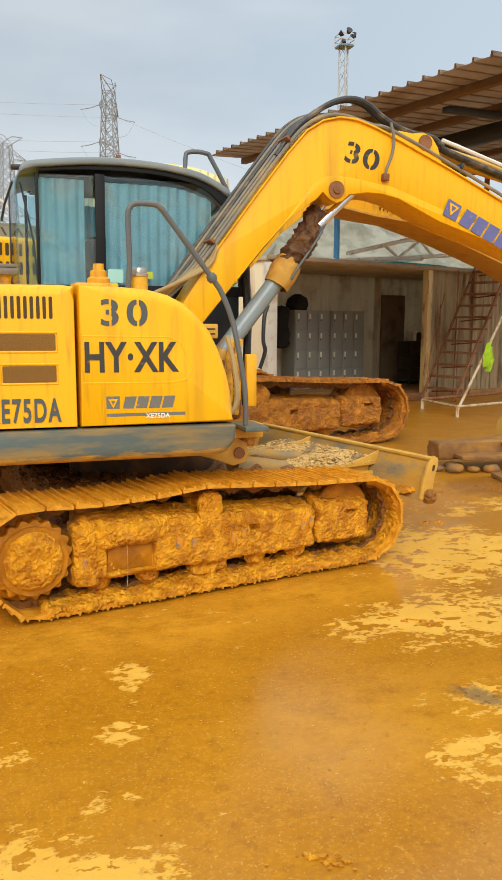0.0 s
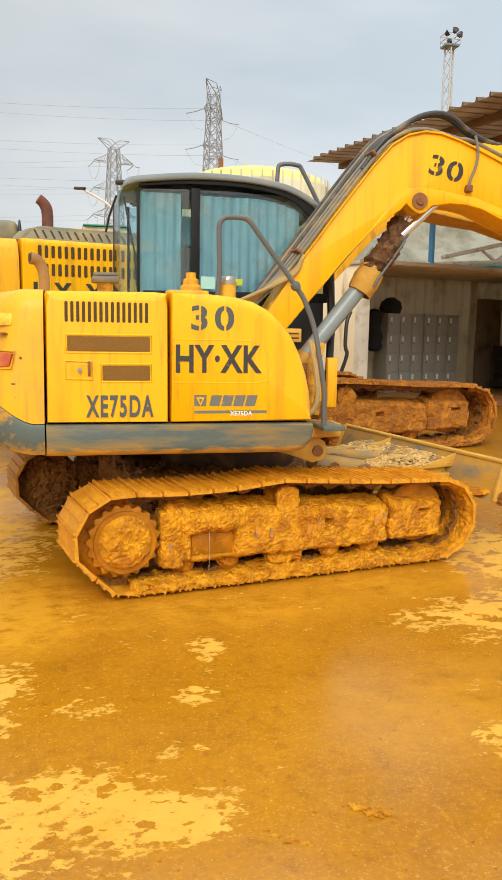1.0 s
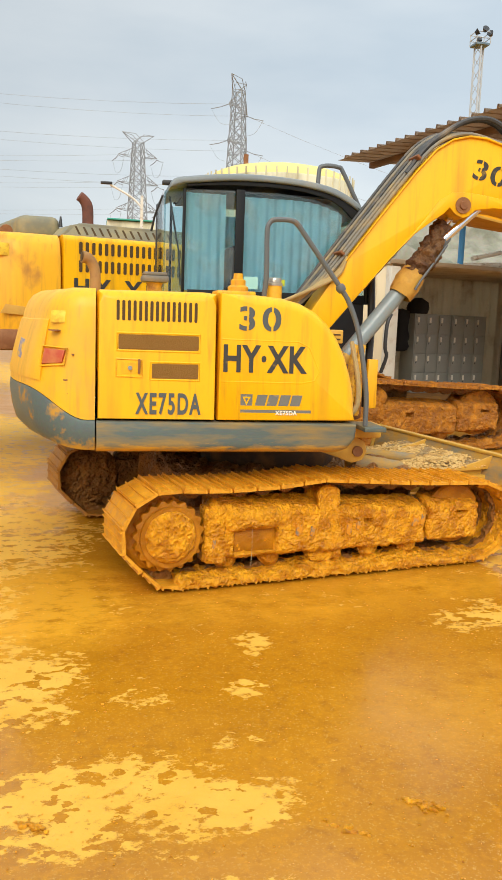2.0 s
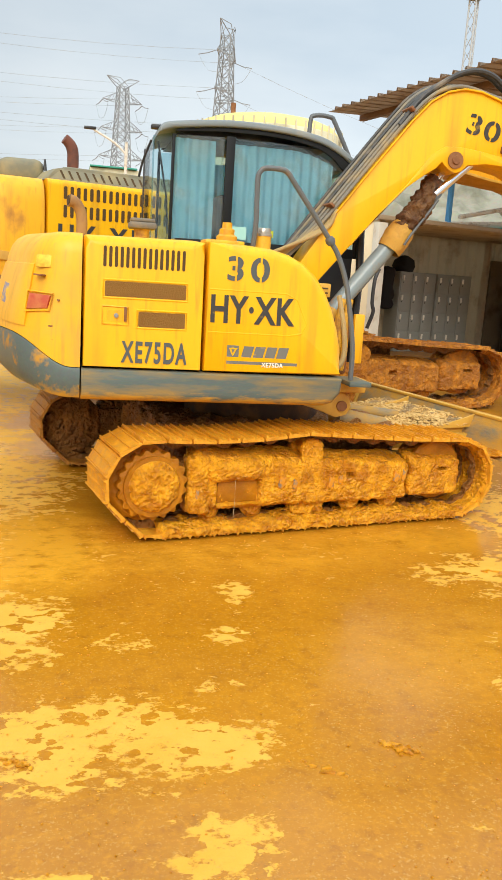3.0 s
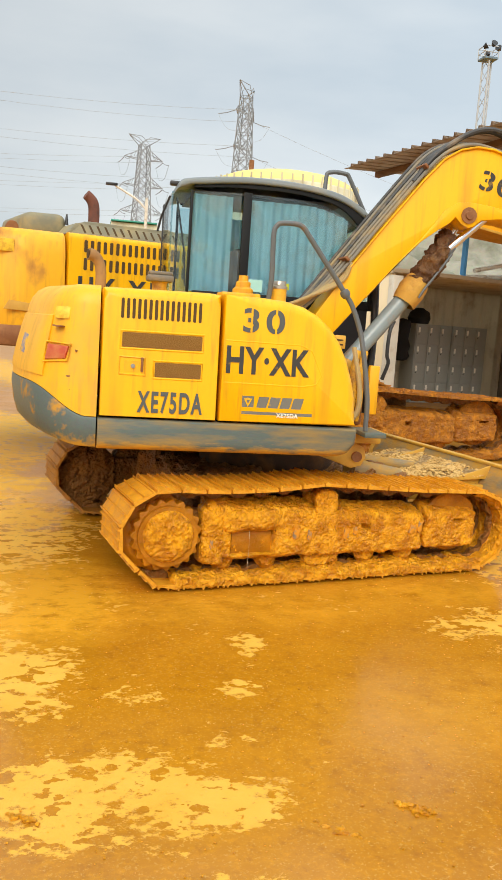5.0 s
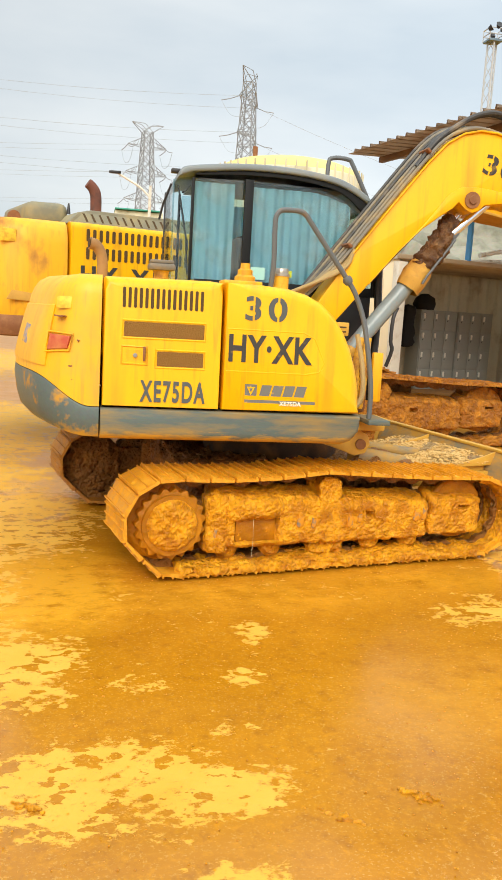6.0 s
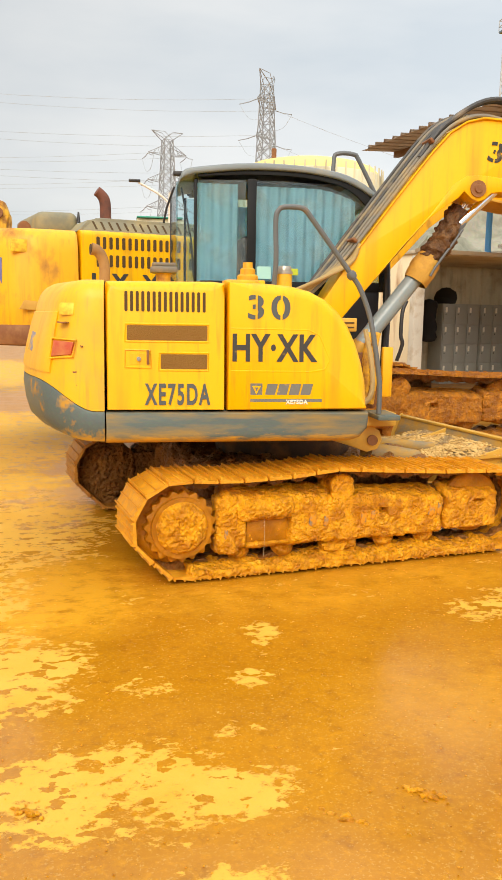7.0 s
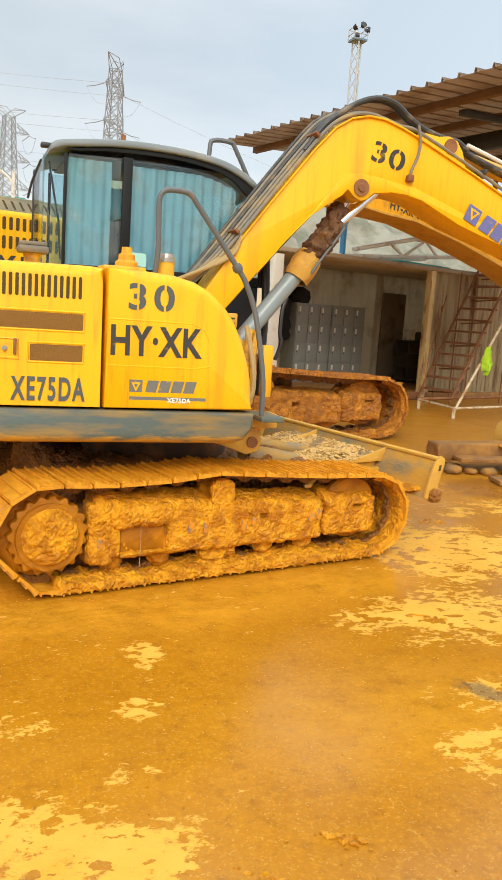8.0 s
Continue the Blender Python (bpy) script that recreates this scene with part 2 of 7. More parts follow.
        cut = n.new("ShaderNodeMapRange")
        cut.inputs["From Min"].default_value, cut.inputs["From Max"].default_value, cut.inputs["To Max"].default_value = 0.78, 1.0, 0.9
        l.new(add.outputs[0], cut.inputs["Value"])
        sx = n.new("ShaderNodeMix")
        sx.data_type = "RGBA"
        l.new(cut.outputs[0], sx.inputs["Factor"])
        l.new(col, sx.inputs["A"])
        sx.inputs["B"].default_value = (*tint, 1)
        col = sx.outputs["Result"]
    l.new(col, bs.inputs["Base Color"])
    bs.inputs["Metallic"].default_value = metal
    bs.inputs["Specular IOR Level"].default_value = spec
    bs.inputs["Coat Weight"].default_value = coat
    if bump:
        bp = n.new("ShaderNodeBump")
        bp.inputs["Strength"].default_value, bp.inputs["Distance"].default_value = bump, relief
        ripple = noise_node(bump_scale, 7, 0.62)
        ripple.inputs["Distortion"].default_value = wrinkle
        tall = ripple.outputs["Fac"]
        if crumb:
            vo = n.new("ShaderNodeTexVoronoi")
            vo.feature = "SMOOTH_F1"
            vo.inputs["Scale"].default_value, vo.inputs["Smoothness"].default_value = crumb, 0.25
            warp = n.new("ShaderNodeMix")
            warp.data_type = "VECTOR"
            warp.inputs["Factor"].default_value = 0.03
            l.new(mp.outputs[0], warp.inputs["A"])
            l.new(noise_node(30, 3).outputs["Color"], warp.inputs["B"])
            l.new(warp.outputs["Result"], vo.inputs["Vector"])
            lump = n.new("ShaderNodeMath")
            lump.operation = "MULTIPLY_ADD"
            lump.inputs[1].default_value = crumb_by
            l.new(vo.outputs["Distance"], lump.inputs[0])
            l.new(tall, lump.inputs[2])
            tall = lump.outputs[0]
        l.new(tall, bp.inputs["Height"])
        l.new(bp.outputs[0], bs.inputs["Normal"])
    return mat


YELLOW = material("yellow_paint", (0.89, 0.465, 0.003), 0.40, spec=0.36, dirt=(0.56, 0.27, 0.03), dirt_at=(0.63, 0.86), dirt_scale=2.6, grain_by=0.05, bump=0.03, var=0.05, stretch=(1, 1, 0.45), streak=(0.42, 0.19, 0.02))
YELLOW_WORN = material("worn_yellow_paint", (0.86, 0.43, 0.006), 0.45, dirt=(0.36, 0.14, 0.03), dirt_at=(0.52, 0.72), dirt_scale=3.4, grain_by=0.05, bump=0.04, var=0.08, stretch=(1, 1, 0.6), streak=(0.30, 0.12, 0.02))
YELLOW_DIRTY = material("muddy_yellow_paint", (0.62, 0.345, 0.045), 0.55, dirt=(0.50, 0.26, 0.05), dirt_at=(0.48, 0.74), dirt_scale=5, bump=0.12, var=0.12)
YELLOW_TAIL = material("dusty_yellow_paint", (0.87, 0.445, 0.004), 0.45, dirt=(0.64, 0.36, 0.06), dirt_at=(0.50, 0.76), dirt_scale=3.2, grain_by=0.05, bump=0.03, var=0.06, stretch=(1, 1, 0.6), streak=(0.36, 0.19, 0.05))
BLUE_GREY_TAIL = material("chipped_blue_grey_paint", (0.105, 0.138, 0.132), 0.45, dirt=(0.52, 0.27, 0.04), dirt_at=(0.555, 0.62), dirt_scale=3.6, grain_by=0.2, bump=0.1, splash=(0.765, 0.90, (0.56, 0.30, 0.03)), spec=0.3)
BLUE_GREY = material("blue_grey_paint", (0.100, 0.128, 0.118), 0.45, dirt=(0.33, 0.21, 0.06), dirt_at=(0.42, 0.70), dirt_scale=6, grain_by=0.2, bump=0.1, stretch=(0.45, 0.45, 2.6), splash=(0.755, 0.865, (0.60, 0.31, 0.03)), spec=0.3)
STEEL_BLUE = material("blue_grey_cylinder_paint", (0.24, 0.30, 0.32), 0.30, dirt=(0.36, 0.19, 0.06), dirt_at=(0.52, 0.74), dirt_scale=7)
DARK = material("black_paint", (0.018, 0.018, 0.02), 0.45, dirt=(0.08, 0.05, 0.03), dirt_at=(0.6, 0.8))
INTAKE = material("brown_grey_intake", (0.16, 0.14, 0.11), 0.6, dirt=(0.34, 0.22, 0.10), dirt_at=(0.45, 0.7), dirt_scale=9)
RAIL = material("grey_handrail_paint", (0.11, 0.12, 0.125), 0.5, dirt=(0.30, 0.16, 0.06), dirt_at=(0.60, 0.76), dirt_scale=6)
RUBBER = material("black_hose_rubber", (0.045, 0.045, 0.045), 0.55, dirt=(0.28, 0.22, 0.15), dirt_at=(0.48, 0.75), dirt_scale=8)
HOSE_DUSTY = material("dusty_hose_rubber", (0.20, 0.18, 0.145), 0.65, dirt=(0.38, 0.27, 0.12), dirt_at=(0.45, 0.7), dirt_scale=8)
HOSE_SLEEVE = material("woven_hose_sleeve", (0.42, 0.29, 0.12), 0.85, grain_by=0.3, grain=140, bump=0.5, bump_scale=160)
CHROME = material("chrome_rod", (0.75, 0.76, 0.77), 0.14, metal=1.0, bump=0, var=0.02, grain_by=0.0)
STENCIL = material("grey_stencil_paint", (0.075, 0.085, 0.085), 0.6, dirt=(0.62, 0.38, 0.03), dirt_at=(0.64, 0.80), dirt_scale=9)
BLACK_STENCIL = material("black_stencil_paint", (0.035, 0.033, 0.03), 0.6, dirt=(0.55, 0.32, 0.03), dirt_at=(0.60, 0.78), dirt_scale=9)
BADGE_GREY = material("grey_badge_print", (0.16, 0.16, 0.14), 0.5, dirt=(0.60, 0.36, 0.04), dirt_at=(0.60, 0.75), dirt_scale=16)
BADGE_BLUE = material("faded_blue_print", (0.13, 0.14, 0.34), 0.5, dirt=(0.72, 0.40, 0.03), dirt_at=(0.60, 0.74), dirt_scale=16)
FADED_BLUE = material("sun_faded_blue_print", (0.20, 0.21, 0.33), 0.55, dirt=(0.78, 0.44, 0.03), dirt_at=(0.44, 0.60), dirt_scale=18)
WHITE_PRINT = material("white_print", (0.82, 0.80, 0.70), 0.5)
MUD = material("wet_orange_mud", (0.56, 0.195, 0.003), 0.30, dirt=(0.96, 0.43, 0.012), dirt_at=(0.38, 0.62), dirt_scale=11, grain_by=0.06, grain=90, bump=1.0, bump_scale=40, dirt_rough=0.40, relief=0.030, crumb=46, crumb_by=-0.5, spec=0.42, wrinkle=0.6)
# smooth mud film, browner than the frame's mud to paint in shade
MUD_FILM_SHADE = material("smooth_shaded_mud_film", (0.36, 0.128, 0.003), 0.36, dirt=(0.58, 0.225, 0.006), dirt_at=(0.42, 0.7), dirt_scale=7, grain_by=0.12, bump=0.7, bump_scale=34, dirt_rough=0.4, relief=0.016, spec=0.3, wrinkle=0.8)
BARE_STEEL = material("scraped_blue_grey_steel", (0.20, 0.17, 0.13), 0.45, dirt=(0.66, 0.26, 0.008), dirt_at=(0.36, 0.54), dirt_scale=30, bump=0.5, bump_scale=60)
BLADE_STEEL = material("muddy_blue_grey_blade", (0.20, 0.18, 0.12), 0.5, dirt=(0.50, 0.26, 0.03), dirt_at=(0.36, 0.58), dirt_scale=5, grain_by=0.2, bump=0.4, bump_scale=50, stretch=(0.6, 0.6, 1.6))
CAB_FRAME = material("matt_black_cab_frame", (0.012, 0.014, 0.016), 0.55, spec=0.2)
CAB_ROOF = material("blue_grey_cab_roof", (0.19, 0.225, 0.24), 0.38, dirt=(0.30, 0.29, 0.24), dirt_at=(0.56, 0.78), dirt_scale=4, grain_by=0.06, bump=0.03)
RACK = material("brown_black_rack_steel", (0.07, 0.055, 0.04), 0.6)
RUSTY_WALL = material("rust_streaked_cream_steel", (0.66, 0.53, 0.30), 0.65, dirt=(0.22, 0.085, 0.03), dirt_at=(0.50, 0.66), dirt_scale=5.5, stretch=(1, 1, 0.10), bump=0.15, streak=(0.16, 0.06, 0.02))
CORNER_STEEL = material("stained_yellow_cream_post", (0.66, 0.48, 0.20), 0.6, dirt=(0.24, 0.09, 0.03), dirt_at=(0.50, 0.66), dirt_scale=7, stretch=(1, 1, 0.25), bump=0.1)
POLE = material("grubby_cream_pipe", (0.60, 0.50, 0.32), 0.6, dirt=(0.34, 0.17, 0.06), dirt_at=(0.48, 0.66), dirt_scale=7)
MUD_SHOE = material("muddy_track_steel", (0.58, 0.225, 0.007), 0.34, dirt=(0.88, 0.42, 0.022), dirt_at=(0.35, 0.72), dirt_scale=14, grain_by=0.12, bump=0.8, bump_scale=60, relief=0.012, spec=0.4)
# dark mud; on the far track and undercarriage the tone includes their shade
MUD_DARK = material("dark_and_shaded_mud", (0.22, 0.086, 0.012), 0.48, dirt=(0.36, 0.145, 0.018), dirt_at=(0.45, 0.7), dirt_scale=6, bump=0.9, bump_scale=40, relief=0.025, crumb=38)
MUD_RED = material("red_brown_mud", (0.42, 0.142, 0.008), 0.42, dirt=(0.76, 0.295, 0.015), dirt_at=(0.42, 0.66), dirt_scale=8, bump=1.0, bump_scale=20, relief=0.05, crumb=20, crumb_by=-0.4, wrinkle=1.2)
# shoe mud with the far track's shade mixed into its colour
MUD_SHADE = material("shaded_brown_track_mud", (0.34, 0.130, 0.012), 0.5, dirt=(0.50, 0.21, 0.02), dirt_at=(0.42, 0.68), dirt_scale=12, bump=0.9, bump_scale=40, relief=0.02)
# brown grime, near black because the shade under the hull is in it
GRIME_SHADE = material("grime_and_hull_shade", (0.065, 0.028, 0.009), 0.6, dirt=(0.24, 0.10, 0.02), dirt_at=(0.45, 0.7), dirt_scale=5, bump=0.4)
RUST = material("rusty_steel", (0.22, 0.085, 0.03), 0.75, dirt=(0.34, 0.16, 0.06), dirt_at=(0.45, 0.7), dirt_scale=6, bump=0.3)
MESH_BROWN = material("brown_vent_mesh", (0.27, 0.130, 0.018), 0.7, grain_by=0.2, grain=260, bump=0.8, bump_scale=300)
SLOT = material("dark_slot_inside", (0.075, 0.040, 0.010), 0.8)
RED_REFLECTOR = material("red_reflector", (0.50, 0.075, 0.03), 0.35, dirt=(0.58, 0.22, 0.07), dirt_at=(0.35, 0.6), dirt_scale=8)
STICKER = material("yellow_warning_sticker", (0.84, 0.54, 0.03), 0.5, dirt=(0.66, 0.36, 0.03), dirt_at=(0.45, 0.62), dirt_scale=22)
CURTAIN = material("pale_blue_curtain", (0.47, 0.76, 0.85), 0.9, grain_by=0.04, bump=0.1, var=0.16, stretch=(6, 1, 0.5))
LEATHER = material("torn_brown_wrap", (0.10, 0.042, 0.016), 0.6, dirt=(0.27, 0.14, 0.05), dirt_at=(0.45, 0.7), dirt_scale=10, bump=1.0, bump_scale=34, relief=0.03)
CANVAS_YELLOW = material("ochre_canvas_wrap", (0.56, 0.31, 0.05), 0.8, dirt=(0.36, 0.17, 0.04), dirt_at=(0.5, 0.75), dirt_scale=9, bump=0.5, bump_scale=60)
GRAVEL_BED = material("gritty_gravel_bed", (0.50, 0.34, 0.15), 0.85, dirt=(0.36, 0.20, 0.06), dirt_at=(0.42, 0.6), dirt_scale=26, grain=160, grain_by=0.3, bump=1.0, bump_scale=70, relief=0.03, crumb=60)
PEDESTAL = material("rusty_yellow_pedestal", (0.74, 0.40, 0.02), 0.55, dirt=(0.34, 0.15, 0.03), dirt_at=(0.44, 0.60), dirt_scale=7, bump=0.2, streak=(0.22, 0.08, 0.02))
GRAVEL = material("pale_gravel", (0.66, 0.43, 0.15), 0.8, dirt=(0.50, 0.28, 0.07), dirt_at=(0.45, 0.65), dirt_scale=14, bump=0.6)
CONTAINER = material("cream_container_steel", (0.78, 0.68, 0.46), 0.6, dirt=(0.34, 0.16, 0.06), dirt_at=(0.55, 0.72), dirt_scale=2.4, stretch=(1, 1, 0.18), bump=0.1)
INSIDE = material("grey_beige_inside_panel", (0.50, 0.44, 0.33), 0.7, dirt=(0.30, 0.23, 0.15), dirt_at=(0.5, 0.75), dirt_scale=2)
LOCKER = material("grey_locker_steel", (0.30, 0.31, 0.275), 0.45, grain_by=0.04)
ROOF_RUST = material("rusty_roof_sheet", (0.36, 0.27, 0.19), 0.7, dirt=(0.25, 0.165, 0.105), dirt_at=(0.45, 0.65), dirt_scale=2, bump=0.2, bump_scale=30)
WHITE_STEEL = material("white_painted_steel", (0.74, 0.70, 0.60), 0.55, dirt=(0.32, 0.18, 0.08), dirt_at=(0.55, 0.72), dirt_scale=5)
BLUE_PIPE = material("blue_painted_pipe", (0.05, 0.25, 0.52), 0.5)
ROCK = material("grey_rock_slope", (0.30, 0.285, 0.22), 0.9, dirt=(0.15, 0.15, 0.10), dirt_at=(0.42, 0.62), dirt_scale=0.8, grain=8, grain_by=0.2, bump=0.9, bump_scale=5)
HI_VIS = material("lime_hi_vis_cloth", (0.58, 0.84, 0.04), 0.8)
MAST_STEEL = material("pale_mast_steel", (0.46, 0.49, 0.50), 0.6)
# pylon steel, its grey lightened to paint in the distance haze
STEEL_FAR = material("hazy_galvanised_lattice", (0.28, 0.30, 0.31), 0.6)
WIRE_FAR = material("power_line", (0.36, 0.41, 0.44), 0.6)
PURLIN = material("brown_roof_purlin", (0.13, 0.075, 0.045), 0.75, dirt=(0.20, 0.11, 0.06), dirt_at=(0.45, 0.7), dirt_scale=3, bump=0.2)
TANK = material("pale_tank_steel", (0.66, 0.62, 0.44), 0.6, dirt=(0.40, 0.36, 0.24), dirt_at=(0.45, 0.7), dirt_scale=0.5, stretch=(1, 1, 0.2))
TANK_YELLOW = material("yellow_tank_roof", (0.78, 0.62, 0.20), 0.6)
LEAF = material("green_leaves", (0.075, 0.115, 0.04), 0.7, grain=3, grain_by=0.4)
WOOD = material("muddy_timber", (0.24, 0.11, 0.03), 0.7, dirt=(0.40, 0.19, 0.035), dirt_at=(0.45, 0.65), dirt_scale=6, bump=0.5, bump_scale=20)
STONE = material("mud_stained_stone", (0.22, 0.12, 0.045), 0.8, dirt=(0.40, 0.17, 0.015), dirt_at=(0.45, 0.6), bump=0.5)
GREEN_NET = material("green_net", (0.05, 0.33, 0.26), 0.8)
BLACK_THING = material("black_fabric_and_shade", (0.012, 0.012, 0.013), 0.9)

GLASS = bpy.data.materials.new("cab_glass")
GLASS.use_nodes = True
gn, gl = GLASS.node_tree.nodes, GLASS.node_tree.links
gn.clear()
g_out = gn.new("ShaderNodeOutputMaterial")
g_clear = gn.new("ShaderNodeBsdfTransparent")
g_clear.inputs["Color"].default_value = (0.80, 0.90, 0.92, 1)
g_gloss = gn.new("ShaderNodeBsdfGlossy")
g_gloss.inputs["Roughness"].default_value = 0.02
g_face = gn.new("ShaderNodeLayerWeight")
g_face.inputs["Blend"].default_value = 0.5
g_pow = gn.new("ShaderNodeMath")
g_pow.operation = "POWER"
g_pow.inputs[1].default_value = 4.0
gl.new(g_face.outputs["Facing"], g_pow.inputs[0])
g_fres = gn.new("ShaderNodeMapRange")
g_fres.inputs["To Min"].default_value, g_fres.inputs["To Max"].default_value = 0.05, 0.55
gl.new(g_pow.outputs[0], g_fres.inputs["Value"])
g_dust = gn.new("ShaderNodeBsdfDiffuse")
g_dust.inputs["Color"].default_value = (0.42, 0.40, 0.34, 1)
g_mix, g_mix2 = gn.new("ShaderNodeMixShader"), gn.new("ShaderNodeMixShader")
gl.new(g_fres.outputs[0], g_mix.inputs["Fac"])
gl.new(g_clear.outputs[0], g_mix.inputs[1])
gl.new(g_gloss.outputs[0], g_mix.inputs[2])
g_noise = gn.new("ShaderNodeTexNoise")
g_noise.inputs["Scale"].default_value, g_noise.inputs["Detail"].default_value = 5, 8
g_geo = gn.new("ShaderNodeNewGeometry")
gl.new(g_geo.outputs["Position"], g_noise.inputs["Vector"])
g_map = gn.new("ShaderNodeMapRange")
g_map.inputs["From Min"].default_value, g_map.inputs["From Max"].default_value, g_map.inputs["To Max"].default_value = 0.50, 0.85, 0.22
gl.new(g_noise.outputs["Fac"], g_map.inputs["Value"])
gl.new(g_map.outputs[0], g_mix2.inputs["Fac"])
gl.new(g_mix.outputs[0], g_mix2.inputs[1])
gl.new(g_dust.outputs[0], g_mix2.inputs[2])
gl.new(g_mix2.outputs[0], g_out.inputs["Surface"])

# ---- ground ----
def ground_material():
    """Concrete yard under a wet film of orange mud, with paler patches where it has dried."""
    mat = bpy.data.materials.new("wet_muddy_concrete")
    mat.use_nodes = True
    nt = mat.node_tree
    n, l = nt.nodes, nt.links
    bs = n["Principled BSDF"]
    geo = n.new("ShaderNodeNewGeometry")
    pos = geo.outputs["Position"]

    def nz(scale, detail=6, rgh=0.6, vec=pos):
        q = n.new("ShaderNodeTexNoise")
        q.inputs["Scale"].default_value, q.inputs["Detail"].default_value, q.inputs["Roughness"].default_value = scale, detail, rgh
        l.new(vec, q.inputs["Vector"])
        return q.outputs["Fac"]

    def op(kind, a, b=None, c=None):
        q = n.new("ShaderNodeMath")
        q.operation = kind
        for i, v in enumerate((a, b, c)):
            if v is None:
                continue
            if isinstance(v, (int, float)):
                q.inputs[i].default_value = v
            else:
                l.new(v, q.inputs[i])
        return q.outputs[0]

    # stretched coordinates: the mud was washed and dragged along the yard
    mp = n.new("ShaderNodeMapping")
    mp.inputs["Rotation"].default_value = (0, 0, radians(-6))
    mp.inputs["Scale"].default_value = (0.9, 1.25, 1.0)
    l.new(pos, mp.inputs["Vector"])
    sep = n.new("ShaderNodeSeparateXYZ")
    l.new(pos, sep.inputs[0])
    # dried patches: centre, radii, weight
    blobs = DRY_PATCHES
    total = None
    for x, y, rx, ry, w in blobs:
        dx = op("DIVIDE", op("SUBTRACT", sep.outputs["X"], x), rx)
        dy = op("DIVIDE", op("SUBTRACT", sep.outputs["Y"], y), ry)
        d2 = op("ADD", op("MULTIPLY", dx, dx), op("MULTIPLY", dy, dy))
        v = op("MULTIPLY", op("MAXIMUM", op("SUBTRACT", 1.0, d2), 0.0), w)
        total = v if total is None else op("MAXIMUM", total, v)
    far = n.new("ShaderNodeMapRange")
    far.inputs["From Min"].default_value, far.inputs["From Max"].default_value = 5.2, 7.5
    l.new(sep.outputs["Y"], far.inputs["Value"])
    edge = op("MULTIPLY", op("SUBTRACT", 1.0, op("MULTIPLY", far.outputs[0], 0.45)), op("ADD", op("MULTIPLY", op("SUBTRACT", nz(3.0, 8, 0.68, mp.outputs[0]), 0.5), 2.8), op("MULTIPLY", op("SUBTRACT", nz(17, 8, 0.72, mp.outputs[0]), 0.5), 2.5)))
    # darker damp prints and spots inside the patches
    damp = n.new("ShaderNodeMapRange")
    damp.inputs["From Min"].default_value, damp.inputs["From Max"].default_value, damp.inputs["To Max"].default_value = 0.565, 0.62, 1.2
    l.new(nz(9.5, 4, 0.55, mp.outputs[0]), damp.inputs["Value"])
    edge = op("SUBTRACT", edge, damp.outputs[0])
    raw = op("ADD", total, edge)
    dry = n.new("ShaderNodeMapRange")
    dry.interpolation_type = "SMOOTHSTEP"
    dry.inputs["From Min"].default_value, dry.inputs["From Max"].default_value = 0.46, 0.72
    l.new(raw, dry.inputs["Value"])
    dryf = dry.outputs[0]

    def mix(f, a, b):
        q = n.new("ShaderNodeMix")
        q.data_type = "RGBA"
        l.new(f, q.inputs["Factor"]) if not isinstance(f, (int, float)) else None
        for k, v in (("A", a), ("B", b)):
            if isinstance(v, tuple):
                q.inputs[k].default_value = (*v, 1)
            else:
                l.new(v, q.inputs[k])
        return q.outputs["Result"]

    wet = mix(nz(1.6, 9, 0.68, mp.outputs[0]), (0.30, 0.108, 0.004), (0.56, 0.235, 0.009))
    fleck = n.new("ShaderNodeMapRange")
    fleck.inputs["From Min"].default_value, fleck.inputs["From Max"].default_value, fleck.inputs["To Max"].default_value = 0.50, 0.68, 0.40
    l.new(nz(40, 8, 0.75), fleck.inputs["Value"])
    wet = mix(fleck.outputs[0], wet, (0.72, 0.31, 0.008))
    dull = n.new("ShaderNodeMapRange")
    dull.inputs["From Min"].default_value, dull.inputs["From Max"].default_value, dull.inputs["To Max"].default_value = 0.53, 0.66, 0.6
    l.new(nz(11, 9, 0.75), dull.inputs["Value"])
    wet = mix(dull.outputs[0], wet, (0.27, 0.098, 0.008))
    # half-dry film and dropped mud, pale enough to lighten the shade along the track
    soft = None
    for x, y, rx, ry, w in ((-0.15, 4.0, 0.75, 0.85, 1.4), (1.0, 3.85, 1.2, 0.36, 0.6), (2.1, 4.1, 1.0, 0.34, 0.6), (1.9, 2.6, 0.9, 0.5, 0.35), (-0.6, 6.2, 1.0, 1.2, 0.8)):
        dx, dy = op("DIVIDE", op("SUBTRACT", sep.outputs["X"], x), rx), op("DIVIDE", op("SUBTRACT", sep.outputs["Y"], y), ry)
        v = op("MULTIPLY", op("MAXIMUM", op("SUBTRACT", 1.0, op("ADD", op("MULTIPLY", dx, dx), op("MULTIPLY", dy, dy))), 0.0), w)
        soft = v if soft is None else op("MAXIMUM", soft, v)
    soft = op("MINIMUM", op("MULTIPLY", soft, op("MAXIMUM", op("MULTIPLY", op("SUBTRACT", nz(7, 9, 0.75, mp.outputs[0]), 0.36), 5.0), 0.0)), 0.9)
    wet = mix(soft, wet, (0.74, 0.345, 0.022))
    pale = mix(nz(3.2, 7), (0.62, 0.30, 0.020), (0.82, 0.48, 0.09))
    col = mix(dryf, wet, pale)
    # fine grit
    grit = n.new("ShaderNodeMapRange")
    grit.inputs["From Min"].default_value, grit.inputs["From Max"].default_value = 0.57, 0.70
    grit.inputs["To Max"].default_value = 0.5
    l.new(nz(95, 3, 0.65), grit.inputs["Value"])
    col = mix(grit.outputs[0], col, (0.62, 0.38, 0.10))
    dark = n.new("ShaderNodeMapRange")
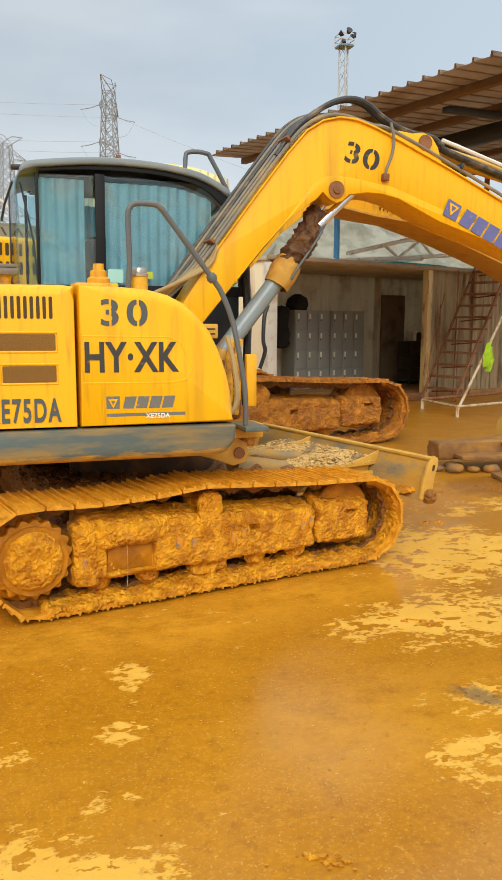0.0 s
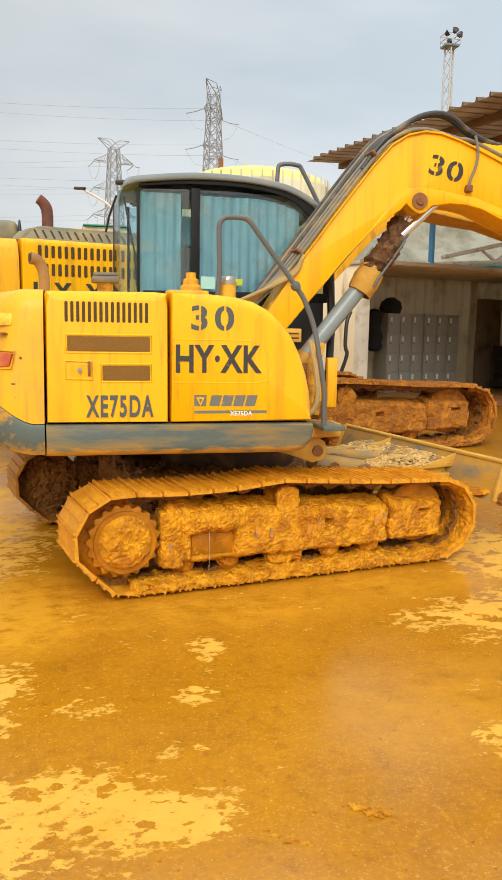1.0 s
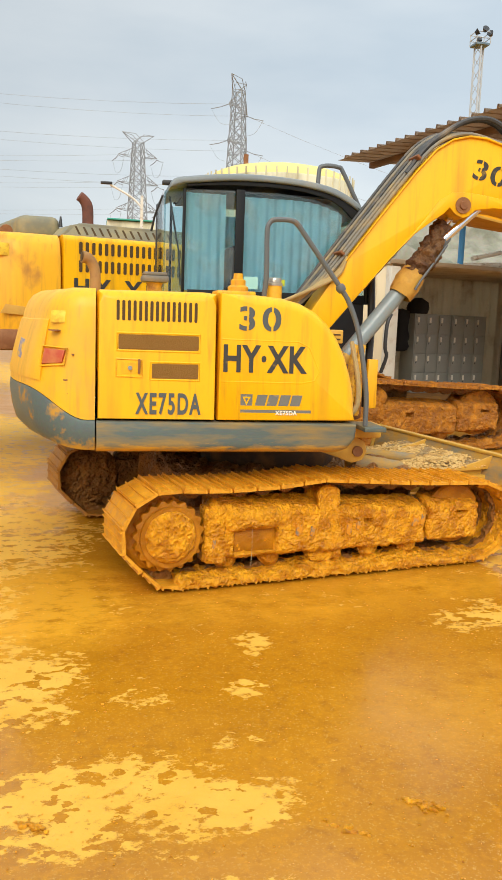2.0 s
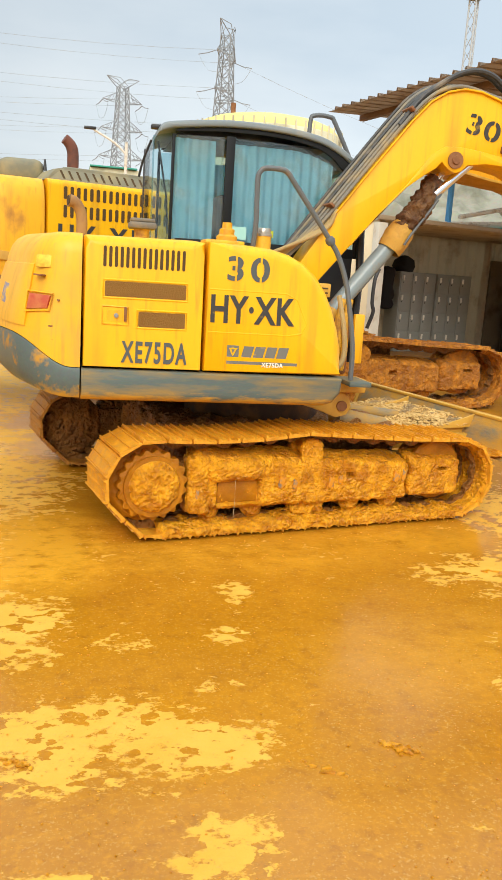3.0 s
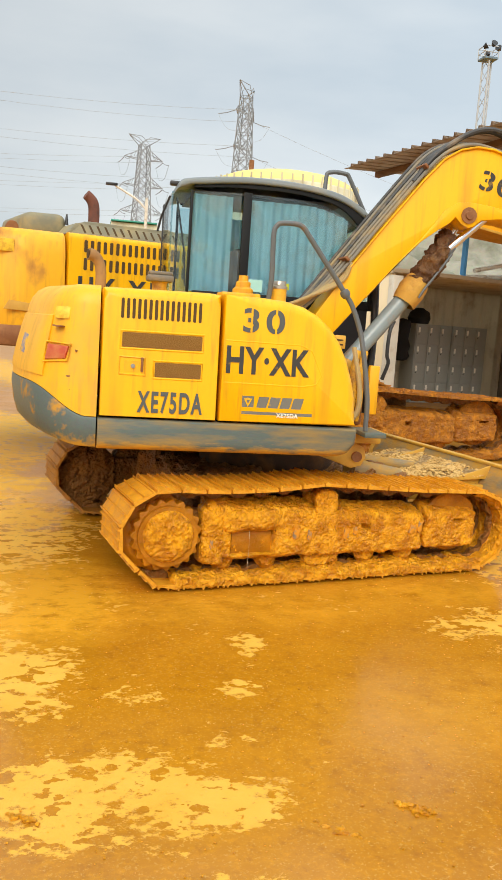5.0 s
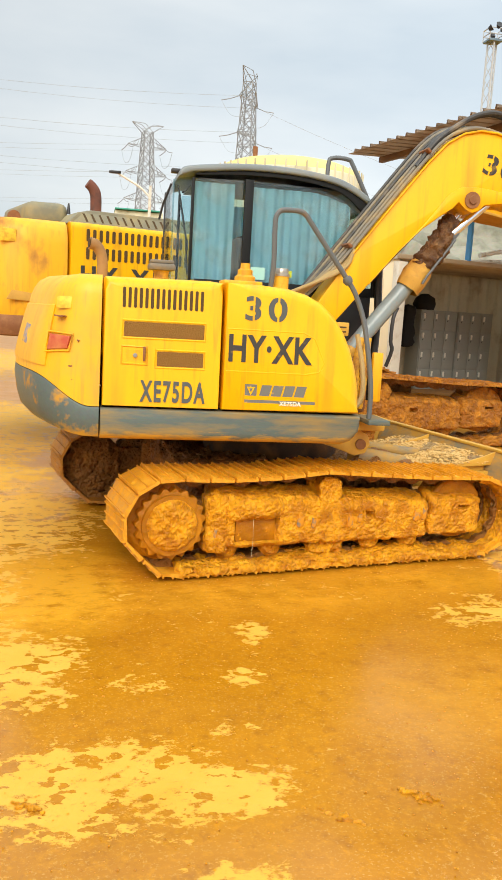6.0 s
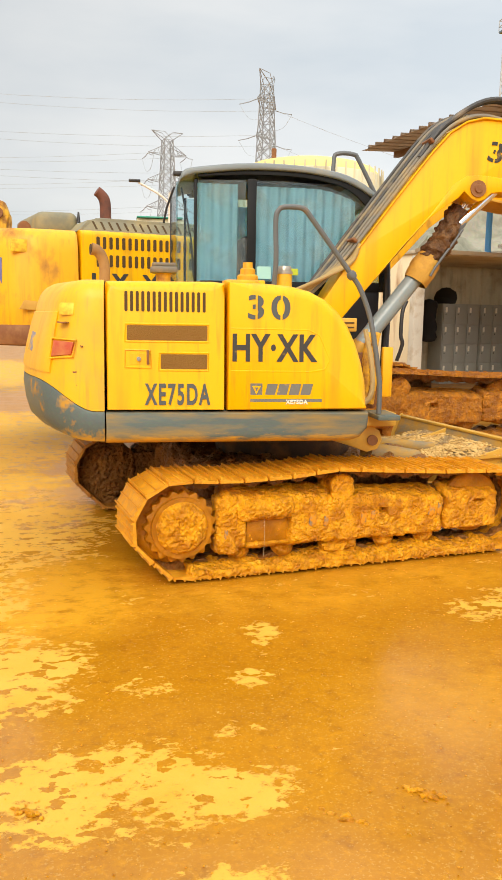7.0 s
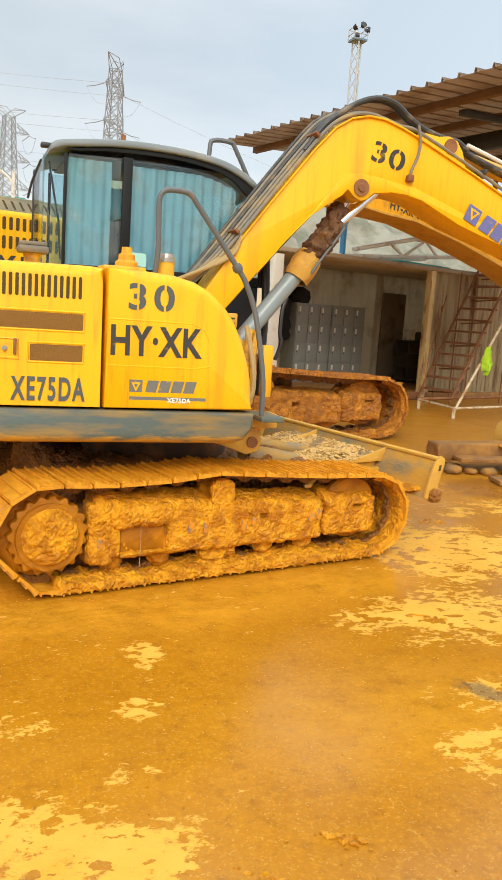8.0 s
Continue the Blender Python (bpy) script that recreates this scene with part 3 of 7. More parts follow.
    dark.inputs["From Min"].default_value, dark.inputs["From Max"].default_value = 0.62, 0.72
    dark.inputs["To Max"].default_value = 0.45
    l.new(nz(26, 5, 0.7), dark.inputs["Value"])
    col = mix(dark.outputs[0], col, (0.26, 0.10, 0.015))
    # an oily stain
    ox = op("DIVIDE", op("SUBTRACT", op("ADD", sep.outputs["X"], op("MULTIPLY", sep.outputs["Y"], 0.45)), 3.46), 0.10)
    oy = op("DIVIDE", op("SUBTRACT", sep.outputs["Y"], 2.68), 0.17)
    oil = n.new("ShaderNodeMapRange")
    oil.inputs["From Min"].default_value, oil.inputs["From Max"].default_value, oil.inputs["To Max"].default_value = 0.2, 0.8, 0.75
    l.new(op("ADD", op("SUBTRACT", 1.0, op("ADD", op("MULTIPLY", ox, ox), op("MULTIPLY", oy, oy))), op("MULTIPLY", op("SUBTRACT", nz(14, 6), 0.5), 2.6)), oil.inputs["Value"])
    col = mix(oil.outputs[0], col, (0.13, 0.085, 0.045))
    # a soft rut of dark churned mud by the timber
    rx, ry = op("DIVIDE", op("SUBTRACT", sep.outputs["X"], 4.95), 0.55), op("DIVIDE", op("SUBTRACT", sep.outputs["Y"], 6.35), 0.55)
    rut = n.new("ShaderNodeMapRange")
    rut.inputs["From Min"].default_value, rut.inputs["From Max"].default_value, rut.inputs["To Max"].default_value = 0.1, 0.6, 0.8
    l.new(op("ADD", op("SUBTRACT", 1.0, op("ADD", op("MULTIPLY", rx, rx), op("MULTIPLY", ry, ry))), op("MULTIPLY", op("SUBTRACT", nz(4, 6), 0.5), 1.6)), rut.inputs["Value"])
    col = mix(rut.outputs[0], col, (0.27, 0.100, 0.008))
    # scuffs and thin streaks
    sm = n.new("ShaderNodeMapping")
    sm.inputs["Rotation"].default_value = (0, 0, radians(-28))
    sm.inputs["Scale"].default_value = (2.2, 26, 1)
    l.new(pos, sm.inputs["Vector"])
    scf = n.new("ShaderNodeMapRange")
    scf.inputs["From Min"].default_value, scf.inputs["From Max"].default_value, scf.inputs["To Max"].default_value = 0.55, 0.75, 0.18
    l.new(nz(1.0, 7, 0.7, sm.outputs[0]), scf.inputs["Value"])
    col = mix(scf.outputs[0], col, (0.66, 0.33, 0.03))
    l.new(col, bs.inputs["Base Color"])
    rg = n.new("ShaderNodeMapRange")
    rg.inputs["To Min"].default_value, rg.inputs["To Max"].default_value = 0.16, 0.60
    l.new(op("ADD", op("MULTIPLY", far.outputs[0], 0.40), op("ADD", dryf, op("MULTIPLY", op("SUBTRACT", nz(3.3, 6), 0.42), 0.7))), rg.inputs["Value"])
    l.new(rg.outputs[0], bs.inputs["Roughness"])
    l.new(op("SUBTRACT", 0.42, op("MULTIPLY", dryf, 0.32)), bs.inputs["Specular IOR Level"])
    bp = n.new("ShaderNodeBump")
    bp.inputs["Strength"].default_value, bp.inputs["Distance"].default_value = 0.16, 0.010
    l.new(op("ADD", 0.075, op("MULTIPLY", dryf, 0.40)), bp.inputs["Strength"])
    hgt = op("ADD", op("MULTIPLY", nz(38, 6, 0.65), 0.55), op("ADD", op("MULTIPLY", nz(5, 5, 0.6), 0.9), op("MULTIPLY", nz(110, 3, 0.6), 0.25)))
    l.new(hgt, bp.inputs["Height"])
    l.new(bp.outputs[0], bs.inputs["Normal"])
    return mat


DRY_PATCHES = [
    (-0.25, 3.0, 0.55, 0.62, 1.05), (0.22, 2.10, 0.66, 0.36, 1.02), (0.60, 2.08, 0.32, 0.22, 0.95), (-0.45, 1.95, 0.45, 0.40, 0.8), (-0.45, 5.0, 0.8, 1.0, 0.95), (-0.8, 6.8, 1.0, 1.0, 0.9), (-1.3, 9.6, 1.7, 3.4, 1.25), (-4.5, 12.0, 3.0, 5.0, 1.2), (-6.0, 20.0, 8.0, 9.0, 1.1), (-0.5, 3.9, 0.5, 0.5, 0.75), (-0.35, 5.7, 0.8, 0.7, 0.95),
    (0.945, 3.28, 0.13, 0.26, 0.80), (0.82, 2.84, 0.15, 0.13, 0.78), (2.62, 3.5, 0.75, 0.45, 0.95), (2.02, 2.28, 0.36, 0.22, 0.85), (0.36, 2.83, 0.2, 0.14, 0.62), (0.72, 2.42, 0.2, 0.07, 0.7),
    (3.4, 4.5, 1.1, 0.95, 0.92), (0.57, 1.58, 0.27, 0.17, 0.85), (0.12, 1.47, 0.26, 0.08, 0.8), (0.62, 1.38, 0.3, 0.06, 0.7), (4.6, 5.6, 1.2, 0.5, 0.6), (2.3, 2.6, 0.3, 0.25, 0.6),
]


def build_ground():
    """One sheet to the horizon, finer and slightly uneven near the machines."""
    b = bmesh.new()
    xs = [-2500, -400, -100, -40, -15, -6] + [-4 + 0.1 * i for i in range(111)] + [9, 13, 20, 45, 120, 420, 2500]
    ys = [-2500, -300, -50, -12, -3, 0] + [0.8 + 0.1 * i for i in range(93)] + [11, 14, 20, 35, 80, 250, 900, 2500]
    grid = []
    for y in ys:
        row = []
        for x in xs:
            z = 0.006 * noise.noise(Vector((x * 1.7, y * 1.7, 3))) + 0.003 * noise.noise(Vector((x * 6, y * 6, 8))) if -4 <= x <= 7 and 0.8 <= y <= 10 else 0
            row.append(b.verts.new((x, y, z - 0.004)))
        grid.append(row)
    for r0, r1 in zip(grid, grid[1:]):
        for i in range(len(xs) - 1):
            b.faces.new((r0[i], r0[i + 1], r1[i + 1], r1[i]))
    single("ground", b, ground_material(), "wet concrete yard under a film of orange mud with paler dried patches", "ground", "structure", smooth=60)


build_ground()

# ---- the small excavator ----
CENTRE = Vector((1.43, 5.33, 0.0))
UNDER = pose(*CENTRE, 0, 0, 11.5)


def belt_path(x0, x1, r0, r1, z0, z1, humps):
    """The closed line of a track in x and z: round the sprocket at x0, over the rollers, round the idler at x1."""
    pts = [(x0 + dx, z) for dx, z in ((0.03, z0 - r0 - 0.018), (-0.05, z0 - r0 - 0.008), (-0.145, z0 - 0.185))]
    for k in range(10):
        a = radians(200 - 110 * k / 9)
        pts.append((x0 + 1.03 * r0 * math.cos(a), z0 + 0.02 + r0 * math.sin(a)))
    pts += humps
    for k in range(13):
        a = radians(90 - 180 * k / 12)
        pts.append((x1 + r1 * math.cos(a), z1 + r1 * math.sin(a)))
    p = [Vector((x, 0, z)) for x, z in pts]
    p.append(p[0])
    d = [0.0]
    for a, b in zip(p, p[1:]):
        d.append(d[-1] + (b - a).length)
    return p, d


def on_path(p, d, s):
    s %= d[-1]
    i = max(1, next((k for k, v in enumerate(d) if v >= s), len(d) - 1))
    f = (s - d[i - 1]) / max(1e-9, d[i] - d[i - 1])
    return p[i - 1].lerp(p[i], f)


def shoe_mesh(pitch, width, tall, mat, seed):
    """A three-bar steel shoe with mud between the bars."""
    b = bmesh.new()
    ny = 16
    steps = [(0.0, 0.0), (0.03, 0.0), (0.045, 1.0), (0.095, 1.0), (0.115, 0.0), (0.20, 0.0), (0.32, 0.0), (0.44, 0.0), (0.475, 0.0), (0.49, 1.0), (0.535, 1.0), (0.55, 0.0), (0.66, 0.0), (0.80, 0.0), (0.89, 0.0), (0.91, 1.0), (0.955, 1.0), (0.97, 0.0), (1.0, 0.0)]
    rows = []
    for f, bar in steps:
        x = (f - 0.5) * pitch * 0.925
        row = []
        for j in range(ny + 1):
            y = (j / ny - 0.5) * width
            mud = 0.75 * max(0.0, noise.noise(Vector((x * 22 + seed * 9, y * 12, seed))) - 0.12)
            z = tall * max(bar * (0.85 + 0.3 * noise.noise(Vector((seed, y * 9, f * 4)))), mud) + 0.0015 * noise.noise(Vector((x * 60, y * 60, seed * 3.1))) - 0.009 * f
            row.append(b.verts.new((x, y + (0.006 * noise.noise(Vector((x * 40, seed, 1.0))) if j in (0, ny) else 0.0), z)))
        rows.append(row)
    low = [[b.verts.new((v.co.x, v.co.y, -0.022)) for v in row] for row in (rows[0], rows[-1])]
    for a, c in zip(rows, rows[1:]):
        for j in range(ny):
            b.faces.new((a[j], a[j + 1], c[j + 1], c[j]))
    for top, bot in ((rows[0], low[0]), (rows[-1], low[1])):
        for j in range(ny):
            b.faces.new((top[j], bot[j], bot[j + 1], top[j + 1]))
    for e in (0, ny):
        b.faces.new([r[e] for r in rows] + [low[1][e], low[0][e]])
    b.faces.new((low[0][0], low[0][-1], low[1][-1], low[1][0]))
    return mesh_of(b, "shoe", mat, 40)


def gear(r, teeth, y0, y1, tooth=0.028):
    pts = []
    for k in range(teeth * 6):
        a = 2 * math.pi * k / (teeth * 6)
        h = (0, 0.5, 1, 1, 0.5, 0)[k % 6]
        pts.append(((r + tooth * h) * math.cos(a), (r + tooth * h) * math.sin(a)))
    return prism(pts, y0, y1, 0.004)


def mud_disc(r, thick, seed, amount=0.03, rings=9, seg=36):
    """A caked round lump facing -y."""
    b = bmesh.new()
    mid = b.verts.new((0, -thick, 0))
    prev = [mid]
    for i in range(1, rings + 1):
        q = r * i / rings
        ring = []
        for k in range(seg):
            a = 2 * math.pi * k / seg
            x, z = q * math.cos(a), q * math.sin(a)
            n = noise.noise(Vector((x * 22 + seed, z * 22, seed))) + 0.6 * noise.noise(Vector((x * 50, z * 50 + seed, 2)))
            y = -thick * (1 - (i / rings) ** 6) - amount * n * (1 if i < rings else 0.3)
            ring.append(b.verts.new((x * (1 + 0.04 * n), y, z * (1 + 0.04 * n))))
        for k in range(seg):
            j = (k + 1) % seg
            if len(prev) == 1:
                b.faces.new((mid, ring[k], ring[j]))
            else:
                b.faces.new((prev[k], ring[k], ring[j], prev[j]))
        prev = ring
    back = [b.verts.new((v.co.x, 0.03, v.co.z)) for v in prev]
    for k in range(seg):
        j = (k + 1) % seg
        b.faces.new((prev[k], back[k], back[j], prev[j]))
    b.faces.new(back)
    return b


def crawler(parent, m, size, side, mats, seed, caked=0.013, shoes=40, detail=True):
    """A track: belt of shoes, link chain, sprocket, idler, rollers and a mud-caked frame. m: the machine's frame on the ground;
    size: scale against the small machine; side: -1 the machine's right, 1 its left."""
    shoe_mat, mud, dark = mats
    # drum parts sit back in the belt; their shade is in this colour
    drum = MUD_FILM_SHADE if mud is MUD else (MUD_RED if mud is MUD_RED else dark)
    s = size
    v0 = side * 0.875 * s
    fr = m @ Matrix.Translation((-0.05 * s if side > 0 else 0.0, v0, 0)) @ Matrix.Scale(s, 4)
    out = -1 if side < 0 else 1
    track = part("track", box(-0.9, 0.9, -0.06, 0.06, 0.22, 0.42, 0.02, m=fr), dark, parent, "mud-caked crawler track with triple-bar steel shoes")
    humps = [(-0.74, 0.570), (-0.4, 0.578), (-0.10, 0.606), (0.2, 0.585), (0.62, 0.556)]
    p, d = belt_path(-1.06, 1.055, 0.265, 0.262, 0.302, 0.280, humps)
    pitch = d[-1] / shoes
    kinds = [shoe_mesh(pitch, 0.45, 0.0135, shoe_mat, seed + k) for k in range(4)]
    for k in range(shoes):
        a, b = on_path(p, d, (k - 0.48) * pitch), on_path(p, d, (k + 0.48) * pitch)
        way = (b - a).normalized()
        outw = Vector((-way.z, 0, way.x))
        mid = (a + b) / 2 + outw * 0.004
        rot = Matrix((( way.x, 0, outw.x, mid.x), (0, 1, 0, 0), (way.z, 0, outw.z, mid.z), (0, 0, 0, 1)))
        part("shoe", kinds[k % 4], shoe_mat, track, "", fr @ rot)
    # the link chain inside the belt
    b = bmesh.new()
    n = shoes * 4
    for yy in (-0.07, 0.07):
        ring = []
        for k in range(n):
            c0, c1 = on_path(p, d, k * d[-1] / n), on_path(p, d, (k + 0.5) * d[-1] / n)
            way = (c1 - c0).normalized()
            inw = Vector((way.z, 0, -way.x))
            hgt = 0.075 if k % 4 < 2 else 0.055
            ring.append([b.verts.new(c0 + inw * 0.02 + Vector((0, yy - 0.02, 0))), b.verts.new(c0 + inw * 0.02 + Vector((0, yy + 0.02, 0))),
                         b.verts.new(c0 + inw * hgt + Vector((0, yy + 0.02, 0))), b.verts.new(c0 + inw * hgt + Vector((0, yy - 0.02, 0)))])
        for k in range(n):
            q, w = ring[k], ring[(k + 1) % n]
            for e in range(4):
                b.faces.new((q[e], q[(e + 1) % 4], w[(e + 1) % 4], w[e]))
    b.transform(fr)
    part("link_chain", b, dark, track)
    # sprocket with hub
    part("sprocket", rough(gear(0.186, 19, -0.03, 0.03, 0.019), 0.05, 0.004, seed), drum, track, "toothed drive sprocket filmed with mud", fr @ Matrix.Translation((-1.045, out * 0.15, 0.315)))
    bm = lathe([(0.0, -0.12), (0.150, -0.12), (0.166, -0.10), (0.172, 0.12), (0.0, 0.12)], 40, m=fr @ Matrix.Translation((-1.045, out * 0.09, 0.315)) @ pose(0, 0, 0, 90))
    part("drive_housing", rough(bm, 0.06 * s, 0.004 * s, seed, cuts=2), drum, track)
    turn = IDENT if out < 0 else pose(0, 0, 0, 0, 0, 180)
    part("drum_mud", mud_disc(0.170, 0.012, seed + 4, 0.006, 14, 56), drum, track, "", fr @ Matrix.Translation((-1.045, out * 0.200, 0.315)) @ turn)
    part("inner_mud", mud_disc(0.220, 0.02, seed + 9, 0.010, 14, 56), drum, track, "", fr @ Matrix.Translation((-1.085, out * 0.11, 0.318)) @ turn)
    if out > 0 and detail:
        part("inner_mud", mud_disc(0.235, 0.05, seed + 7, 0.024, 16, 60), drum, track, "", fr @ Matrix.Translation((-1.06, -0.05, 0.30)))
        b = rounded_grid_box(-0.95, 0.95, -0.235, -0.03, 0.02, 0.12, 0.025, 0.03)
        part("inner_mud", rough(rough(b, 0.08, 0.03, seed + 8), 0.03, 0.012), drum, track, "", fr)
    part("hub", mud_disc(0.146, 0.034, seed, 0.017, 20, 68), mud, track, "hub buried under caked mud", fr @ Matrix.Translation((-1.045, out * 0.214, 0.318)) @ turn)
    bm = lathe([(0.05, -0.10), (0.185, -0.10), (0.200, -0.085), (0.200, -0.06), (0.17, -0.04), (0.17, 0.04), (0.200, 0.06), (0.200, 0.085), (0.185, 0.10), (0.05, 0.10)], 40, m=fr @ Matrix.Translation((0.925, 0, 0.318)) @ pose(0, 0, 0, 90))
    part("idler", rough(bm, 0.05 * s, 0.004 * s, seed), drum, track, "mud-filmed front idler wheel")
    bm = bmesh.new()
    prev = None
    for k in range(57):
        a = radians(-95 + 190 * k / 56)
        ring = []
        for q in range(15):
            y = out * (0.205 - 0.30 * q / 14)
            n = noise.noise(Vector((a * 5, y * 22, seed))) + 0.6 * noise.noise(Vector((a * 12, y * 50, seed + 3)))
            r = (0.240 if q in (0, 14) else 0.218) + 0.016 * n
            ring.append(bm.verts.new((1.055 + r * math.cos(a), y, 0.280 + r * math.sin(a))))
        ring += [bm.verts.new((1.055 + 0.25 * math.cos(a), y, 0.280 + 0.25 * math.sin(a))) for y in (-out * 0.095, out * 0.205)]
        if prev:
            for q in range(17):
                bm.faces.new((prev[q], prev[(q + 1) % 17], ring[(q + 1) % 17], ring[q]))
        prev = ring
    part("belt_mud", bm, mud, track, "mud packed inside the belt", fr)
    # frame: one long caked box that tapers forwards, a front guard, and a ledge over a recessed panel
    y0, y1 = (-0.178, 0.02) if out < 0 else (-0.02, 0.178)
    step = 0.0125 if detail else 0.02

    def tapered(x0, x1, ya, yb, z0, z1, drop, r, seed_, lump, fine):
        b = rounded_grid_box(x0, x1, ya, yb, z0, z1, step, r)
        for v in b.verts:
            f = (v.co.z - z0) / (z1 - z0)
            v.co.z -= drop * f * (v.co.x + 0.80) / 1.87
            # the top leans back from the outer face
            inner = (v.co.y - y0) / (y1 - y0) if out < 0 else (y1 - v.co.y) / (y1 - y0)
            v.co.z += 0.05 * f * max(0.0, inner)
        rough(b, 0.11, lump, seed_, power=1.2)
        return rough(rough(b, 0.040, fine, seed_ + 3), 0.017, fine * 0.55, seed_ + 5)

    def recessed(b, xa, xb, za, zb, depth):
        for v in b.verts:
            face = v.co.y < y0 + 0.04 if out < 0 else v.co.y > y1 - 0.04
            if face and xa < v.co.x < xb and za < v.co.z < zb:
                v.co.y -= out * depth
        return b

    b = tapered(-0.80, 0.668, y0, y1, 0.150, 0.475, 0.115, 0.035, seed, caked * 0.9, caked * 0.55)
    recessed(b, -0.655, -0.385, 0.178, 0.318, 0.035)
    recessed(b, 0.205, 0.255, 0.305, 0.333, 0.05)
    part("track_frame", b, mud, track, "track frame thickly caked with wet mud", fr)
    b = tapered(0.680, 1.070, y0 + 0.006, y1 - 0.02, 0.165, 0.475, 0.085, 0.022, seed + 3, caked * 0.7, caked * 0.5)
    part("front_guard", recessed(b, 0.905, 0.975, 0.325, 0.345, 0.04), mud, track, "", fr)
    b = rounded_grid_box(-0.72, -0.36, y0 - 0.038, y1 - 0.06, 0.318, 0.452, step, 0.05) if out < 0 else rounded_grid_box(-0.72, -0.36, y0 + 0.06, y1 + 0.038, 0.318, 0.452, step, 0.05)
    part("frame_step", rough(rough(b, 0.09, caked, seed + 5), 0.035, caked * 0.6), mud, track, "", fr)
    b = rounded_grid_box(-0.835, -0.70, y0 - 0.010, y1 - 0.05, 0.125, 0.46, step, 0.03)
    part("frame_end", rough(rough(b, 0.09, caked * 0.8, seed + 6), 0.03, caked * 0.5), mud, track, "", fr)
    # the panel's brown includes the shadow of the ledge above
    face_y = y0 + 0.031 if out < 0 else y1 - 0.031
    part("frame_plate", box(-0.645, -0.395, face_y - 0.004, face_y + 0.004, 0.185, 0.312, 0.002, m=fr), drum, track, "smooth mud-filmed recessed panel, darkened for the ledge's shadow")
    if mud is MUD:
        part("straw", tube([(-0.565, -0.222, 0.335), (-0.563, -0.226, 0.22), (-0.566, -0.224, 0.115)], 0.0011, 5, m=fr), POLE, track, "pale straw hanging from the mud") if out < 0 else None
        # bare steel where the mud has been scraped off
        for x, z, w, hgt in ((-0.782, 0.255, 0.012, 0.034), (-0.245, 0.30, 0.022, 0.040), (-0.155, 0.285, 0.015, 0.034), (0.095, 0.285, 0.020, 0.040), (0.16, 0.30, 0.014, 0.030), (0.57, 0.30, 0.024, 0.036), (0.625, 0.31, 0.016, 0.040)):
            pts = [(x - w, z - 0.7 * hgt), (x - 0.2 * w, z - hgt), (x + 0.9 * w, z - 0.5 * hgt), (x + w, z + 0.8 * hgt), (x + 0.3 * w, z + 0.5 * hgt), (x - 0.6 * w, z + hgt)]
            yf = y0 - 0.012 if out < 0 else y1 + 0.012
            part("bare_steel", prism(pts, yf, yf - out * 0.03, 0.003, m=fr), BARE_STEEL, track)
    bm = lathe([(0.0, -0.10), (0.05, -0.10), (0.075, -0.085), (0.075, -0.05), (0.05, -0.03), (0.05, 0.05), (0.065, 0.08), (0.0, 0.10)], 22, m=fr @ Matrix.Translation((-0.05, out * 0.08, 0.495)) @ pose(0, 0, 0, 90))
    part("carrier_roller", rough(bm, 0.05 * s, 0.008 * s, seed), mud, track)
    b = rounded_grid_box(-0.125, 0.025, min(out * 0.10, out * 0.18), max(out * 0.10, out * 0.18), 0.40, 0.552, 0.014, 0.06)
    part("roller_bracket", rough(rough(b, 0.06, 0.010, seed + 8), 0.025, 0.005), mud, track, "", fr)
    for k, x in enumerate((-0.68, -0.40, -0.05, 0.28, 0.57)):
        bm = lathe([(0.0, -0.13), (0.045, -0.13), (0.075, -0.10), (0.06, -0.06), (0.06, 0.06), (0.075, 0.10), (0.045, 0.13), (0.0, 0.13)], 18, m=fr @ Matrix.Translation((x, 0, 0.142)) @ pose(0, 0, 0, 90))
        part("track_roller", rough(bm, 0.05 * s, 0.008 * s, seed + k), mud, track)
    b = rounded_grid_box(-0.15, 0.08, y0 + 0.03, y0 + 0.12, 0.075, 0.21, 0.018, 0.03)
    part("roller_guard", rough(b, 0.05, 0.018, seed + 9), mud, track, "", fr)
    lo, hi = (-0.231, -0.03) if out < 0 else (0.03, 0.231)
    b = rounded_grid_box(-1.0, 1.05, lo, hi, 0.014, 0.066, 0.0125, 0.018)
    for v in b.verts:
        f = (v.co.y - lo) / (hi - lo)
        f = f if out < 0 else 1 - f
        if v.co.z > 0.05:
            v.co.z += 0.028 * max(0, f - 0.1) + 0.03 * noise.noise(Vector((v.co.x * 3.1, 5, seed)))
    part("mud_cake", rough(rough(b, 0.05, 0.016, seed + 11), 0.02, 0.009), mud, track, "thick wet mud along the shoes", fr)
    return track


def inset_loft(poly, layers, weights, y_of):
    """A body with the outline poly in x and z whose rim is rounded towards -y. layers: (y, inset)."""
    n = len(poly)
    nor = []
    for i in range(n):
        a, c = Vector(poly[i - 1]), Vector(poly[(i + 1) % n])
        t = (c - a).normalized()
        nor.append(Vector((t.y, -t.x)))
    area = sum(poly[i][0] * poly[(i + 1) % n][1] - poly[(i + 1) % n][0] * poly[i][1] for i in range(n))
    sign = 1 if area > 0 else -1
    b = bmesh.new()
    rings = []
    for y, inset in layers:
        ring = []
        for i in range(n):
            q = Vector(poly[i]) - nor[i] * sign * inset * weights[i]
            ring.append(b.verts.new((q.x, y + y_of(q.y), q.y)))
        rings.append(ring)
    for a, c in zip(rings, rings[1:]):
        for i in range(n):
            b.faces.new((a[i], a[(i + 1) % n], c[(i + 1) % n], c[i]))
    b.faces.new(rings[0])
    b.faces.new(rings[-1][::-1])
    bmesh.ops.recalc_face_normals(b, faces=b.faces)
    return b


